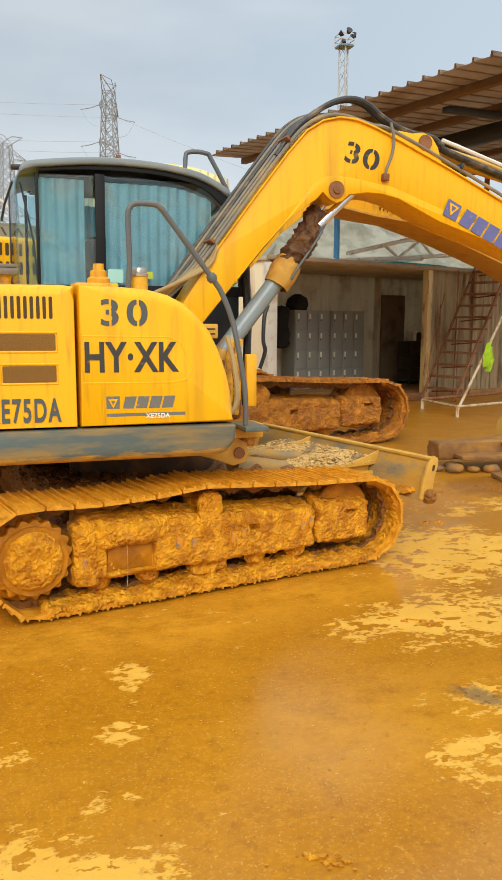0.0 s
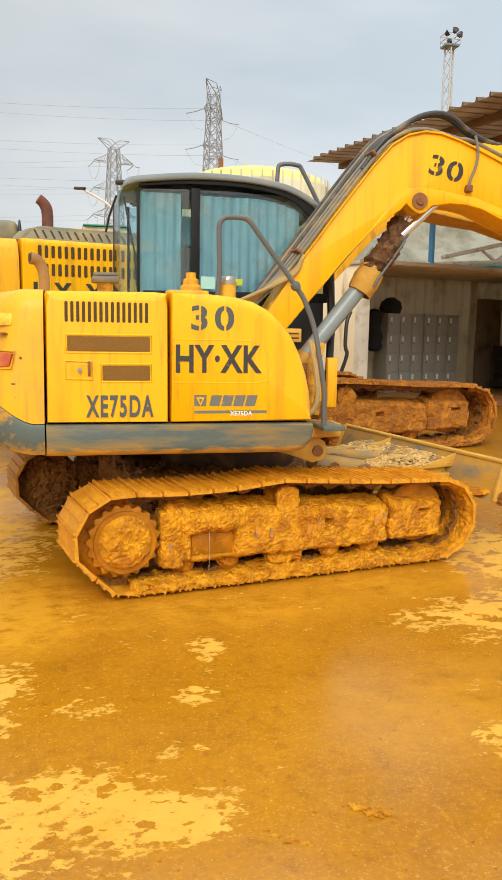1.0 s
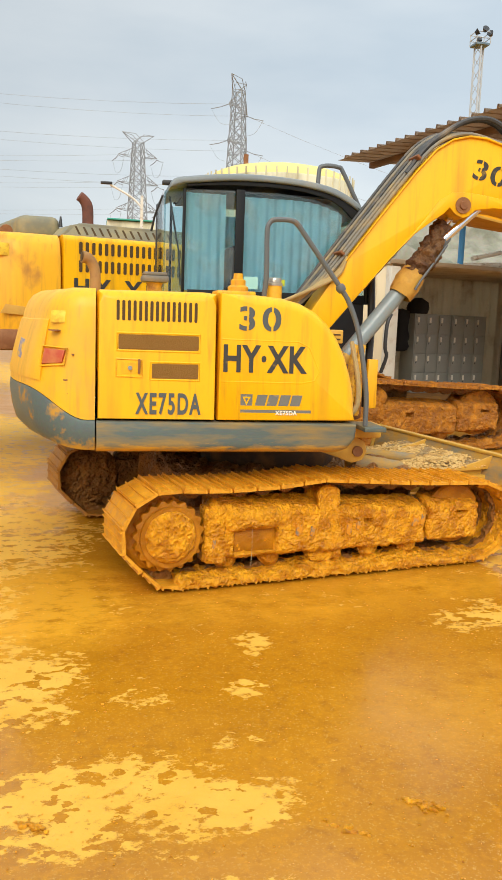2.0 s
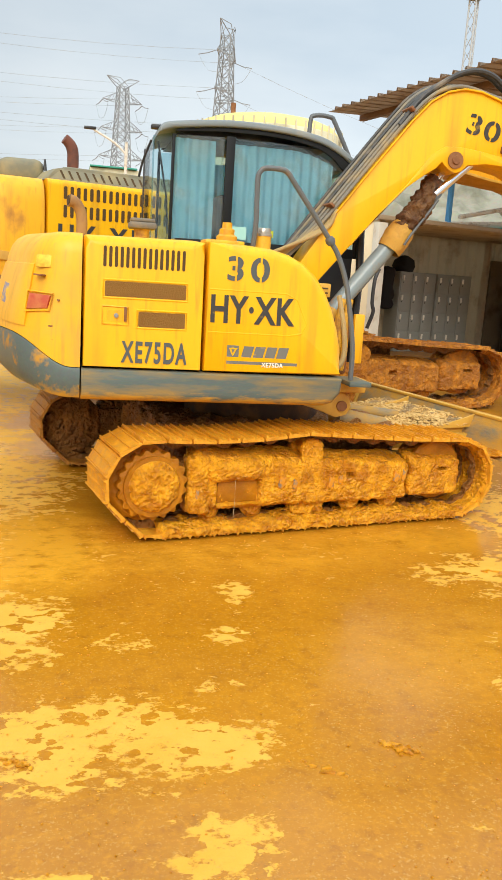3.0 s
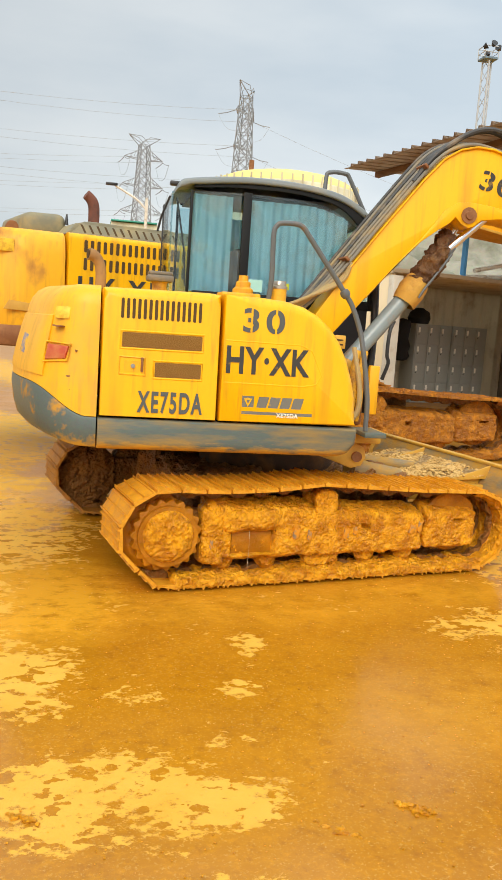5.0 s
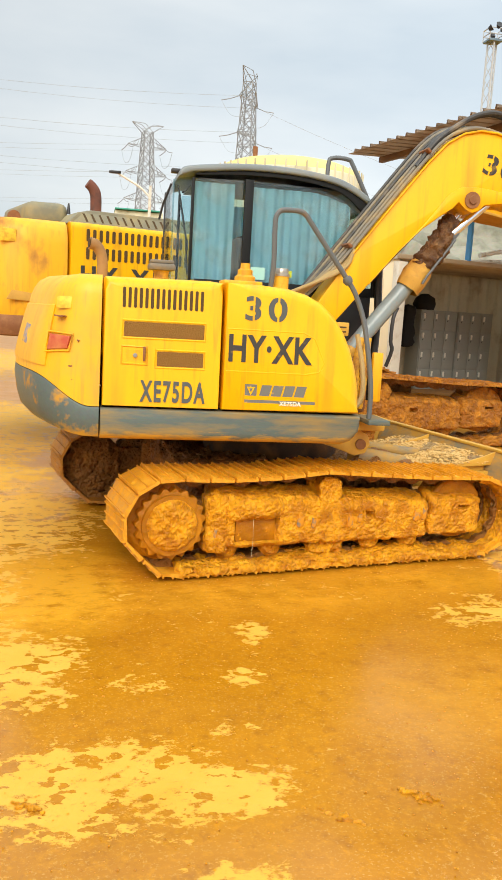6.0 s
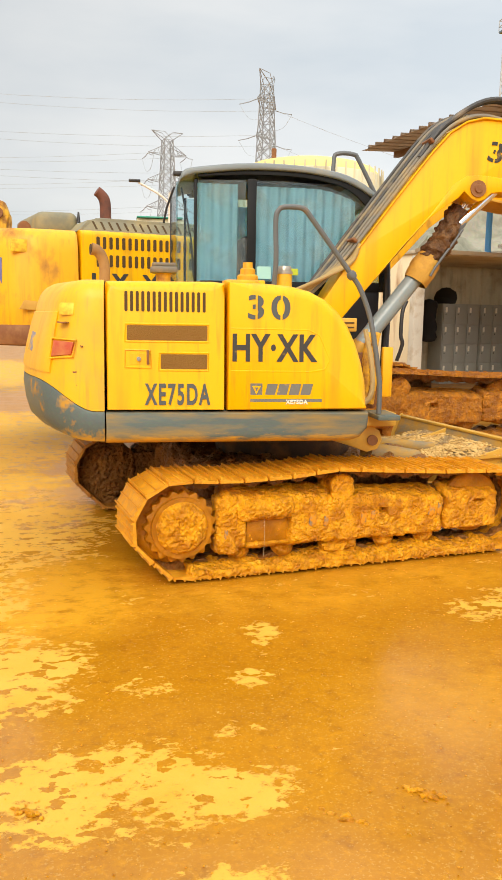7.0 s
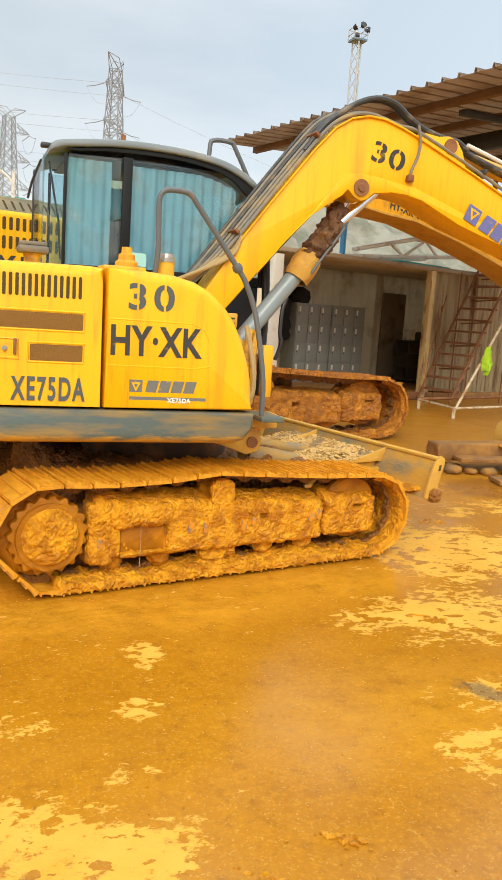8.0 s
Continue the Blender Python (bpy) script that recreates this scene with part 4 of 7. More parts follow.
def lean(z):
    return 0.05 * max(0.0, z - 0.945)


def rim(r, y0, y1, steps=6):
    return [(y0 + r * (1 - math.cos(radians(90 * k / steps))), r * (1 - math.sin(radians(90 * k / steps)))) for k in range(steps + 1)] + [(y1, 0.0)]


def plan_loft(outline, sections):
    """A shell round the plan outline; sections: functions of the way along it (0 to 1) giving (inset, z), from the bottom up."""
    n = len(outline)
    b = bmesh.new()
    rings = []
    for f in sections:
        ring = []
        for i, p in enumerate(outline):
            a, c = outline[max(i - 1, 0)], outline[min(i + 1, n - 1)]
            t = (c - a).normalized()
            nor = Vector((t.y, -t.x))
            inset, z = f(i / (n - 1), p)
            q = p + nor * inset
            ring.append(b.verts.new((q.x, q.y, z)))
        rings.append(ring)
    for a, c in zip(rings, rings[1:]):
        for i in range(n - 1):
            b.faces.new((a[i], a[i + 1], c[i + 1], c[i]))
    b.faces.new(rings[0])
    b.faces.new(rings[-1][::-1])
    for k in (0, -1):
        b.faces.new([r[k] for r in rings])
    bmesh.ops.recalc_face_normals(b, faces=b.faces)
    return b


def slot_bar(x0, x1, z0, z1, y, r, bm=None):
    """A rounded upright or lying bar, seen from -y."""
    pts = []
    for cx, cz, a0 in ((x1 - r, z0 + r, -90), (x1 - r, z1 - r, 0), (x0 + r, z1 - r, 90), (x0 + r, z0 + r, 180)):
        for k in range(5):
            a = radians(a0 + 22.5 * k)
            pts.append((cx + r * math.cos(a), cz + r * math.sin(a)))
    return prism(pts, y - 0.002, y + 0.02, 0, bm)


def build_excavator():
    ex = thing("excavator", CENTRE, "yellow compact crawler excavator with mud-caked tracks and raised dozer blade", "excavator")
    mats = (MUD_SHOE, MUD, MUD_DARK)
    crawler(ex, UNDER, 1.0, -1, mats, 1.0)
    # the far track lies in shade, put into its darker mud colours
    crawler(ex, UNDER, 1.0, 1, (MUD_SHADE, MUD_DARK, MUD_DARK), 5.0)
    # mud and grime below the hull, with its shade painted into their colour
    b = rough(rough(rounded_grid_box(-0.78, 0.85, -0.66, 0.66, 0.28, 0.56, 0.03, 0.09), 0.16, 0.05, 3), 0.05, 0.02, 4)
    part("undercarriage", b, MUD_DARK, ex, "mud-caked undercarriage, mud darkened for the shade under the hull", UNDER)
    part("swing_bearing", lathe([(0.0, 0.52), (0.46, 0.52), (0.48, 0.56), (0.48, 0.70), (0.0, 0.70)], 40, m=Matrix.Translation(CENTRE)), GRIME_SHADE, ex)
    part("swing_frame", box(0.16, 1.60, 4.52, 6.30, 0.72, 0.86, 0.03), GRIME_SHADE, ex)

    # rear: counterweight and skirt along the tail
    half = [(0.205, 4.20), (0.10, 4.203), (-0.02, 4.235), (-0.13, 4.33), (-0.195, 4.50), (-0.264, 4.75), (-0.312, 5.03), (-0.328, 5.33)]
    full = half + [(x, 10.66 - y) for x, y in half[-2::-1]]
    outline = [Vector((p.x, p.y)) for p in spline([(x, y, 0) for x, y in full], 5)]

    def tail(p):
        return min(1.0, max(0.0, (0.16 - p.x) / 0.34))

    def cw(inset_side, inset_tail, z_side, z_tail):
        def f(_, p):
            w = tail(p)
            w = w * w * (3 - 2 * w)
            return inset_side * (1 - w) + inset_tail * w, z_side * (1 - w) + z_tail * w
        return f

    cweight = part("counterweight", plan_loft(outline, [cw(0.0, 0.0, 0.948, 1.115), cw(0.002, 0.004, 1.05, 1.17), cw(0.012, 0.03, 1.25, 1.28), cw(0.022, 0.06, 1.42, 1.40), cw(0.030, 0.090, 1.55, 1.535),
                                                       cw(0.042, 0.112, 1.60, 1.588), cw(0.065, 0.142, 1.635, 1.625), cw(0.10, 0.185, 1.655, 1.650), cw(0.16, 0.26, 1.662, 1.660)]), YELLOW_TAIL, ex,
                   "smooth rounded yellow counterweight with scrapes and rust runs")
    part("tail_skirt", plan_loft(outline, [cw(0.10, 0.16, 0.772, 0.82), cw(0.03, 0.075, 0.777, 0.825), cw(0.004, 0.03, 0.815, 0.872), cw(-0.008, 0.006, 0.87, 0.955), cw(-0.010, -0.006, 0.925, 1.06), cw(-0.004, 0.0, 0.944, 1.11), cw(0.05, 0.05, 0.946, 1.112)]), BLUE_GREY_TAIL, ex,
         "blue-grey tail skirt with chipped rusty edge")
    back = [p for p in outline if p.x < -0.085]
    part("rear_panel", plan_loft(back, [cw(0.03, 0.03, 1.12, 1.150), cw(-0.006, -0.004, 1.13, 1.158), cw(0.0, -0.002, 1.18, 1.19), cw(0.012, 0.018, 1.28, 1.29), cw(0.022, 0.048, 1.42, 1.41), cw(0.028, 0.070, 1.49, 1.48), cw(0.06, 0.10, 1.505, 1.495)]), YELLOW_TAIL, cweight, "raised rear panel with soft edges")
    # recess and red reflector on the tail's side
    refl = pose(-0.020, 4.2555, 1.285, 0, 0, -31) @ pose(0, 0, 0, -6)
    bm = prism([(-0.07, -0.042), (0.055, -0.030), (0.07, 0.036), (-0.058, 0.044)], -0.002, 0.03, 0.002, m=refl)
    part("reflector", bm, RED_REFLECTOR, cweight, "faded red tail reflector")
    bm = tube([(-0.082, 0.002, -0.054), (0.068, 0.002, -0.041), (0.085, 0.002, 0.048), (-0.070, 0.002, 0.056), (-0.082, 0.002, -0.054)], 0.0055, 8, m=refl)
    part("reflector_rim", bm, YELLOW_TAIL, cweight)
    st = pose(0.005, 4.272, 1.50, 0, 0, -22) @ pose(0, 0, 0, -10)
    part("warning_sticker", box(-0.042, 0.042, -0.001, 0.006, -0.033, 0.033, 0.001, m=st), STICKER, cweight, "small yellow warning sticker")
    # scrapes on the tail
    for x, y, z, yaw, w in ((-0.02, 4.247, 1.427, -30, 0.030), (0.045, 4.222, 1.161, -18, 0.014), (0.018, 4.231, 1.088, -24, 0.046), (0.085, 4.214, 1.30, -12, 0.006)):
        bm = prism([(-w, -0.003), (0.2 * w, -0.006), (w, -0.002), (0.9 * w, 0.004), (-0.1 * w, 0.003), (-w, 0.006)], -0.001, 0.03, m=pose(x, y, z, 0, 0, yaw) @ pose(0, 0, 0, -5))
        part("scrape", bm, RUST, cweight)
    # brand patch on the tail, plain
    lg = pose(-0.214, 4.66, 1.31, 0, 0, -72) @ pose(0, 0, 0, -13)
    part("brand_patch", prism([(-0.06, -0.05), (0.05, -0.06), (0.06, 0.05), (-0.05, 0.06)], -0.006, 0.03, 0.002, m=lg), FADED_BLUE, cweight)

    # engine door
    door_poly = [(0.218, 0.952), (0.868, 0.952), (0.868, 1.58), (0.868, 1.655), (0.80, 1.662), (0.30, 1.655), (0.218, 1.652), (0.218, 1.58)]
    w = [0.15, 0.15, 0.15, 1.0, 1.0, 1.0, 1.0, 0.15]
    door = part("engine_door", inset_loft(door_poly, rim(0.055, 4.198, 4.9), w, lean), YELLOW, ex, "yellow engine door with vent slots and latch")

    def face(z):
        return 4.198 + lean(z)

    for k in range(15):
        x = 0.316 + k * 0.0304
        tilt = Matrix.Translation((0, face(1.492), 1.492)) @ pose(0, 0, 0, -2.9) @ Matrix.Translation((0, -face(1.492), -1.492))
        part("vent_slot", slot_bar(x, x + 0.0165, 1.492, 1.602, face(1.492), 0.008), SLOT, door, "", tilt)
    for x0, x1, z0, z1 in ((0.328, 0.768, 1.338, 1.418), (0.512, 0.768, 1.182, 1.262)):
        part("vent_mesh", slot_bar(x0, x1, z0, z1, face(z0) - 0.001, 0.006), MESH_BROWN, door, "brown rusty vent mesh")
        bm = tube([(x0 - 0.008, face(z0) - 0.001, z0 - 0.008), (x1 + 0.008, face(z0) - 0.001, z0 - 0.008), (x1 + 0.008, face(z1) - 0.001, z1 + 0.008), (x0 - 0.008, face(z1) - 0.001, z1 + 0.008), (x0 - 0.008, face(z0) - 0.001, z0 - 0.008)], 0.007, 8, m=Matrix.Translation((0, 0.0035, 0)))
        part("vent_frame", bm, YELLOW, door)
    latch = part("latch", slot_bar(0.345, 0.425, 1.205, 1.265, face(1.26) - 0.002, 0.008), YELLOW_WORN, door, "worn yellow latch plate")
    part("keyhole", lathe([(0, 0), (0.012, 0), (0.012, 0.012), (0, 0.014)], 14, m=Matrix.Translation((0.392, face(1.235) - 0.002, 1.236)) @ pose(0, 0, 0, 90)), STEEL_BLUE, latch)
    bm = tube([(0.318, face(1.19), 1.19), (0.46, face(1.19), 1.186), (0.455, face(1.28), 1.282), (0.318, face(1.28), 1.285), (0.318, face(1.19), 1.19)], 0.006, 6)
    part("latch_frame", bm, YELLOW_WORN, door)
    bm = box(0.434, 0.448, face(1.2) - 0.012, face(1.2) + 0.01, 1.205, 1.285, 0.004)
    part("hinge", bm, RUST, door)

    # front side cover with the nose
    cov = [(0.884, 0.952), (1.69, 0.952), (1.697, 1.03), (1.688, 1.12), (1.665, 1.22), (1.628, 1.33), (1.578, 1.43), (1.515, 1.515), (1.44, 1.578), (1.35, 1.622), (1.24, 1.648), (1.08, 1.660), (0.884, 1.662)]
    w = [0.15, 0.3] + [1.0] * 10 + [0.15]
    cover = part("side_cover", inset_loft(cov, rim(0.06, 4.196, 4.97), w, lean), YELLOW, ex, "yellow side cover with rounded nose and stencilled writing")
    bm = tube([(0.90, face(1.41) - 0.001, 1.408), (1.34, face(1.41) - 0.001, 1.405), (1.405, face(1.38) - 0.001, 1.375), (1.47, face(1.25) - 0.001, 1.235), (1.44, face(1.18) - 0.001, 1.185), (1.36, face(1.17) - 0.001, 1.17), (0.90, face(1.17) - 0.001, 1.172)], 0.009, 8, m=Matrix.Translation((0, 0.006, 0)))
    part("pressed_edge", bm, YELLOW, cover)

    def sign(text, x0, x1, z0, z1, mat, bold=0.0, name="lettering", space=1.08, gaps=()):
        size = (z1 - z0) / 0.70
        wd = text_width(text, size, 1.0, space)
        up = pose(0, 0, 0, 90, 0, 0)
        letters(text, size, mat, cover, Matrix.Translation((x0, face(z0) - 0.0035, z0)) @ pose(0, 0, 0, -2.9) @ up, name, squeeze=(x1 - x0) / wd, bold=bold, space=space, gaps=gaps)

    sign("30", 0.985, 1.215, 1.465, 1.592, STENCIL, 0.004, space=1.25, gaps=(0.20, 0.79))
    sign("HY·XK", 0.902, 1.372, 1.232, 1.378, BLACK_STENCIL, 0.006)
    sign("XE75DA", 0.428, 0.782, 0.988, 1.100, STENCIL, 0.0045, space=1.22)
    fz = face(1.06) - 0.003
    badge = part("brand_badge", prism([(1.012, 1.032), (1.080, 1.032), (1.080, 1.104), (1.012, 1.104)], fz, fz + 0.004), BADGE_GREY, cover, "faded grey emblem and strip")
    part("emblem", prism([(1.022, 1.090), (1.070, 1.090), (1.046, 1.042)], fz - 0.002, fz + 0.001), YELLOW, badge)
    part("emblem_core", prism([(1.036, 1.082), (1.056, 1.082), (1.046, 1.060)], fz - 0.004, fz), BADGE_GREY, badge)
    for k in range(4):
        x = 1.092 + 0.068 * k
        bm = prism([(x, 1.030), (x + 0.058, 1.030), (x + 0.076, 1.102), (x + 0.018, 1.102)], fz, fz + 0.004)
        part("brand_block", bm, BADGE_GREY, badge)
    part("model_strip", prism([(1.012, 0.985), (1.425, 0.985), (1.425, 1.017), (1.012, 1.017)], fz - 0.002, fz + 0.004), BADGE_GREY, badge)
    size = 0.024 / 0.7
    letters("XE75DA", size, WHITE_PRINT, badge, Matrix.Translation((1.215, fz - 0.005, 0.989)) @ pose(0, 0, 0, 90), "model_lettering", squeeze=0.125 / text_width("XE75DA", size), bold=0.001)
    # skirt under door and cover
    sk = [(0.212, 0.768), (1.60, 0.772), (1.66, 0.792), (1.705, 0.85), (1.71, 0.90), (1.70, 0.944), (0.212, 0.944)]
    part("side_skirt", inset_loft(sk, rim(0.05, 4.188, 4.6), [1.0, 1.0, 0.8, 0.6, 0.5, 0.25, 0.2], lambda z: 0.0), BLUE_GREY, ex, "blue-grey side skirt with rusty dirty lower edge")
    # hood top and what stands on it
    part("hood", box(0.21, 0.86, 4.28, 5.40, 1.2, 1.655, 0.02), YELLOW, ex)
    part("left_body", box(-0.0, 0.78, 5.36, 6.42, 0.95, 1.60, 0.05), YELLOW, ex)
    b = tube([(0.20, 4.62, 1.60), (0.205, 4.62, 1.72), (0.195, 4.62, 1.79), (0.165, 4.61, 1.835), (0.13, 4.60, 1.845)], [0.031, 0.031, 0.031, 0.033, 0.036], 14, smooth=4)
    part("exhaust_pipe", b, material("brown_exhaust_steel", (0.36, 0.19, 0.06), 0.7, dirt=(0.24, 0.12, 0.05), dirt_at=(0.45, 0.7), dirt_scale=8), ex, "bent brown exhaust pipe")
    part("exhaust_mouth", lathe([(0, 0), (0.028, 0), (0.028, 0.004), (0, 0.004)], 14, m=along((0.128, 4.60, 1.8453), (0.10, 4.593, 1.846))), SLOT, ex)
    cap = part("intake_cap", box(0.468, 0.625, 4.53, 4.68, 1.716, 1.756, 0.014), INTAKE, ex, "dusty brown-grey air intake cap")
    part("intake_lid", box(0.478, 0.615, 4.54, 4.67, 1.756, 1.776, 0.006), INTAKE, cap)
    part("intake_neck", lathe([(0, 1.64), (0.045, 1.64), (0.042, 1.69), (0.048, 1.718), (0, 1.718)], 18, m=Matrix.Translation((0.545, 4.605, 0))), PEDESTAL, cap)
    base = part("valve_base", box(0.90, 1.13, 4.46, 4.66, 1.655, 1.685, 0.008), YELLOW_WORN, ex)
    part("valve_cap", lathe([(0, 1.68), (0.062, 1.68), (0.062, 1.71), (0.045, 1.722), (0.045, 1.75), (0.03, 1.758), (0.028, 1.79), (0, 1.79)], 20, m=Matrix.Translation((1.04, 4.56, 0))), YELLOW_WORN, base)
    filt = part("filler", lathe([(0, 1.64), (0.046, 1.64), (0.046, 1.73), (0, 1.73)], 20, m=Matrix.Translation((1.262, 4.56, 0))), PEDESTAL, ex, "rusty yellow filler neck with bright steel cap")
    part("filler_cap", lathe([(0, 1.728), (0.05, 1.728), (0.05, 1.742), (0.042, 1.747), (0.042, 1.765), (0.036, 1.775), (0, 1.777)], 20, m=Matrix.Translation((1.262, 4.56, 0))), material("worn_bright_steel", (0.45, 0.40, 0.33), 0.35, metal=0.8), filt)

    # handrail
    rail = [(1.19, 4.52, 1.64), (1.198, 4.50, 1.80), (1.192, 4.50, 2.03), (1.205, 4.50, 2.085), (1.24, 4.50, 2.108), (1.335, 4.50, 2.108), (1.375, 4.50, 2.088), (1.41, 4.50, 2.045), (1.655, 4.50, 1.735), (1.72, 4.50, 1.64), (1.775, 4.49, 1.50), (1.805, 4.47, 1.35), (1.845, 4.46, 1.10), (1.85, 4.46, 0.90)]
    hr = part("handrail", tube(rail, 0.0155, 10, smooth=4), RAIL, ex, "bent grey handrail with rust")
    part("clamp_ball", rough(lathe([(0, -0.03), (0.024, -0.022), (0.031, 0), (0.024, 0.022), (0, 0.03)], 14, m=along((1.66, 4.5, 1.728), (1.70, 4.5, 1.67))), 0.02, 0.003), RAIL, hr)

    build_boom(ex)
    build_cab(ex)
    build_blade(ex)
    return ex


def ribbon(poly_top, poly_bot):
    return list(poly_top) + list(poly_bot)[::-1]


def build_boom(ex):
    top = [(1.45, 1.30), (1.86, 1.93), (2.10, 2.25), (2.34, 2.56), (2.47, 2.705), (2.58, 2.775), (2.70, 2.805), (2.82, 2.800), (2.95, 2.765), (3.09, 2.715), (3.53, 2.54), (3.97, 2.35), (4.6, 2.06), (5.1, 1.80)]
    bot = [(1.62, 1.24), (1.77, 1.47), (1.99, 1.735), (2.18, 1.96), (2.35, 2.145), (2.47, 2.235), (2.545, 2.285), (2.585, 2.330), (2.635, 2.285), (2.685, 2.265), (2.735, 2.285), (2.775, 2.325), (2.91, 2.345), (3.02, 2.342), (3.145, 2.318), (3.465, 2.185), (3.985, 2.035), (4.6, 1.83), (5.08, 1.66)]
    boom = part("boom", prism(ribbon(top, bot), 5.085, 5.375, 0.012), YELLOW, ex, "arched yellow boom with stencilled number and hoses along its back")
    # raised doubler plates along the lower half, and the flanges
    fl = [(1.99, 1.75), (2.18, 1.975), (2.35, 2.165), (2.43, 2.27), (2.51, 2.375), (2.60, 2.432), (2.70, 2.438), (2.80, 2.432), (3.10, 2.392), (3.5, 2.262), (4.0, 2.115), (4.6, 1.91)]
    for y0, y1 in ((5.072, 5.086), (5.374, 5.388)):
        part("doubler_plate", prism(ribbon(fl, [q for q in bot[2:-1]]), y0, y1, 0.006), YELLOW, boom)
    lip = [(x, z - 0.004) for x, z in top[1:]]
    b = prism(ribbon([(x, z + 0.012) for x, z in lip], lip), 5.068, 5.392, 0.002)
    part("top_flange", b, YELLOW, boom)
    for y, s in ((5.062, 1), (5.398, -1)):
        pin = part("pin_boss", lathe([(0, 0), (0.055, 0), (0.055, 0.02), (0, 0.02)], 24, m=along((2.680, y, 2.350), (2.680, y + 0.1 * s, 2.350))), RUST, boom, "worn rusty pin boss")
        part("pin", lathe([(0, -0.012), (0.026, -0.012), (0.03, 0), (0, 0)], 20, m=along((2.680, y, 2.350), (2.680, y + 0.1 * s, 2.350))), RUST, pin)
    # lug for the arm cylinder on the back
    for y0, y1 in ((5.10, 5.14), (5.32, 5.36)):
        lug = part("cylinder_lug", prism([(3.02, 2.73), (3.50, 2.54), (3.45, 2.68), (3.40, 2.745), (3.33, 2.768), (3.25, 2.755), (3.15, 2.765)], y0, y1, 0.004), YELLOW, boom)
        part("lug_boss", lathe([(0, -0.01), (0.05, -0.01), (0.05, 0.05), (0, 0.05)], 20, m=along((3.347, y0, 2.703), (3.347, y0 + 0.1, 2.703))), RUST, lug)
    cyl = part("arm_cylinder", tube([(3.37, 5.23, 2.70), (4.9, 5.23, 2.40)], 0.055, 18), YELLOW_DIRTY, boom)
    part("cylinder_eye", lathe([(0, -0.06), (0.055, -0.06), (0.055, 0.06), (0, 0.06)], 18, m=along((3.347, 5.23, 2.703), (3.347, 5.33, 2.703))), RUST, cyl)
    part("cylinder_pipe", tube([(3.50, 5.13, 2.735), (3.60, 5.13, 2.71), (4.3, 5.13, 2.52), (4.9, 5.13, 2.38)], 0.016, 8), WHITE_STEEL, cyl)
    # writing
    def sign(text, x0, x1, z, h, slope, mat, bold=0.0, gaps=()):
        size = h / 0.70
        wd = text_width(text, size)
        letters(text, size, mat, boom, Matrix.Translation((x0, 5.0825, z)) @ pose(0, 0, 0, 0, slope, 0) @ pose(0, 0, 0, 90), squeeze=(x1 - x0) / wd, bold=bold, gaps=gaps)

    sign("30", 2.725, 2.965, 2.545, 0.128, 13, BLACK_STENCIL, 0.003, (0.20, 0.77))
    em = pose(3.485, 5.064, 2.235, 0, 24, 0)
    mark = part("brand_mark", prism([(0, 0), (0.115, 0), (0.115, 0.115), (0, 0.115)], 0, 0.004, m=em), BADGE_BLUE, boom, "faded blue emblem and blocks")
    part("emblem", prism([(0.015, 0.095), (0.1, 0.095), (0.0575, 0.018)], -0.003, 0.001, m=em), YELLOW, mark)
    part("emblem_core", prism([(0.038, 0.083), (0.077, 0.083), (0.0575, 0.047)], -0.006, 0.0, m=em), BADGE_BLUE, mark)
    for k in range(4):
        x = 0.140 + 0.108 * k
        part("brand_block", prism([(x, 0.0), (x + 0.092, 0.0), (x + 0.114, 0.118), (x + 0.022, 0.118)], 0, 0.004, m=em), BADGE_BLUE, mark)
    # hoses along the back
    for k in range(6):
        y = 5.10 + 0.042 * k
        up = 0.028 + 0.004 * (k % 2)
        o = 0.018 + 0.0125 * k
        pts = [(1.48, y, 1.56), (1.70 - 0.5 * o, y, 1.76 + 0.5 * o), (1.86 - 0.78 * o, y, 1.94 + 0.62 * o), (2.10 - 0.78 * o, y, 2.26 + 0.62 * o), (2.33 - 0.78 * o, y, 2.56 + 0.64 * o), (2.46 - 0.65 * o, y, 2.71 + 0.75 * o), (2.58 - 0.4 * o, y, 2.785 + 0.8 * o), (2.72, y, 2.815 + 0.7 * o), (2.95, y, 2.775 + 0.5 * o)]
        pts += [(3.09, y, 2.735 + up), (3.53, y, 2.56 + up), (4.2, y, 2.27 + up), (4.9, y, 1.94 + up)] if k in (0, 5) else [(3.1, y, 2.74)]
        part("hose", tube(pts, 0.0125, 8, smooth=4), RUBBER if k in (3, 5) else HOSE_DUSTY, boom, "dusty hydraulic hose")
    for k in range(2):
        y = 5.13 + 0.055 * k
        pts = [(2.28, y, 2.545), (2.40, y, 2.71), (2.50, y, 2.80), (2.66, y, 2.905), (2.80, y, 2.945), (2.92, y, 2.925), (3.02, y, 2.86), (3.14, y, 2.80), (3.28, y, 2.765), (3.42, y, 2.75), (3.50, y, 2.70), (3.56, y, 2.665), (4.1, y, 2.51)]
        part("loop_hose", tube(pts, 0.018, 8, smooth=4), RUBBER, boom, "black looped hydraulic hose")
    for k in range(4):
        y = 5.07 - 0.022 * k
        part("sleeved_hose", tube([(1.47 - 0.055 * k, y, 1.60), (1.62 - 0.03 * k, y + 0.02, 1.725 - 0.010 * k), (1.80, y + 0.06, 1.865 - 0.012 * k), (1.875, y + 0.08, 1.965)], 0.0125, 8, smooth=5), HOSE_SLEEVE, boom, "hose in a dusty woven sleeve")
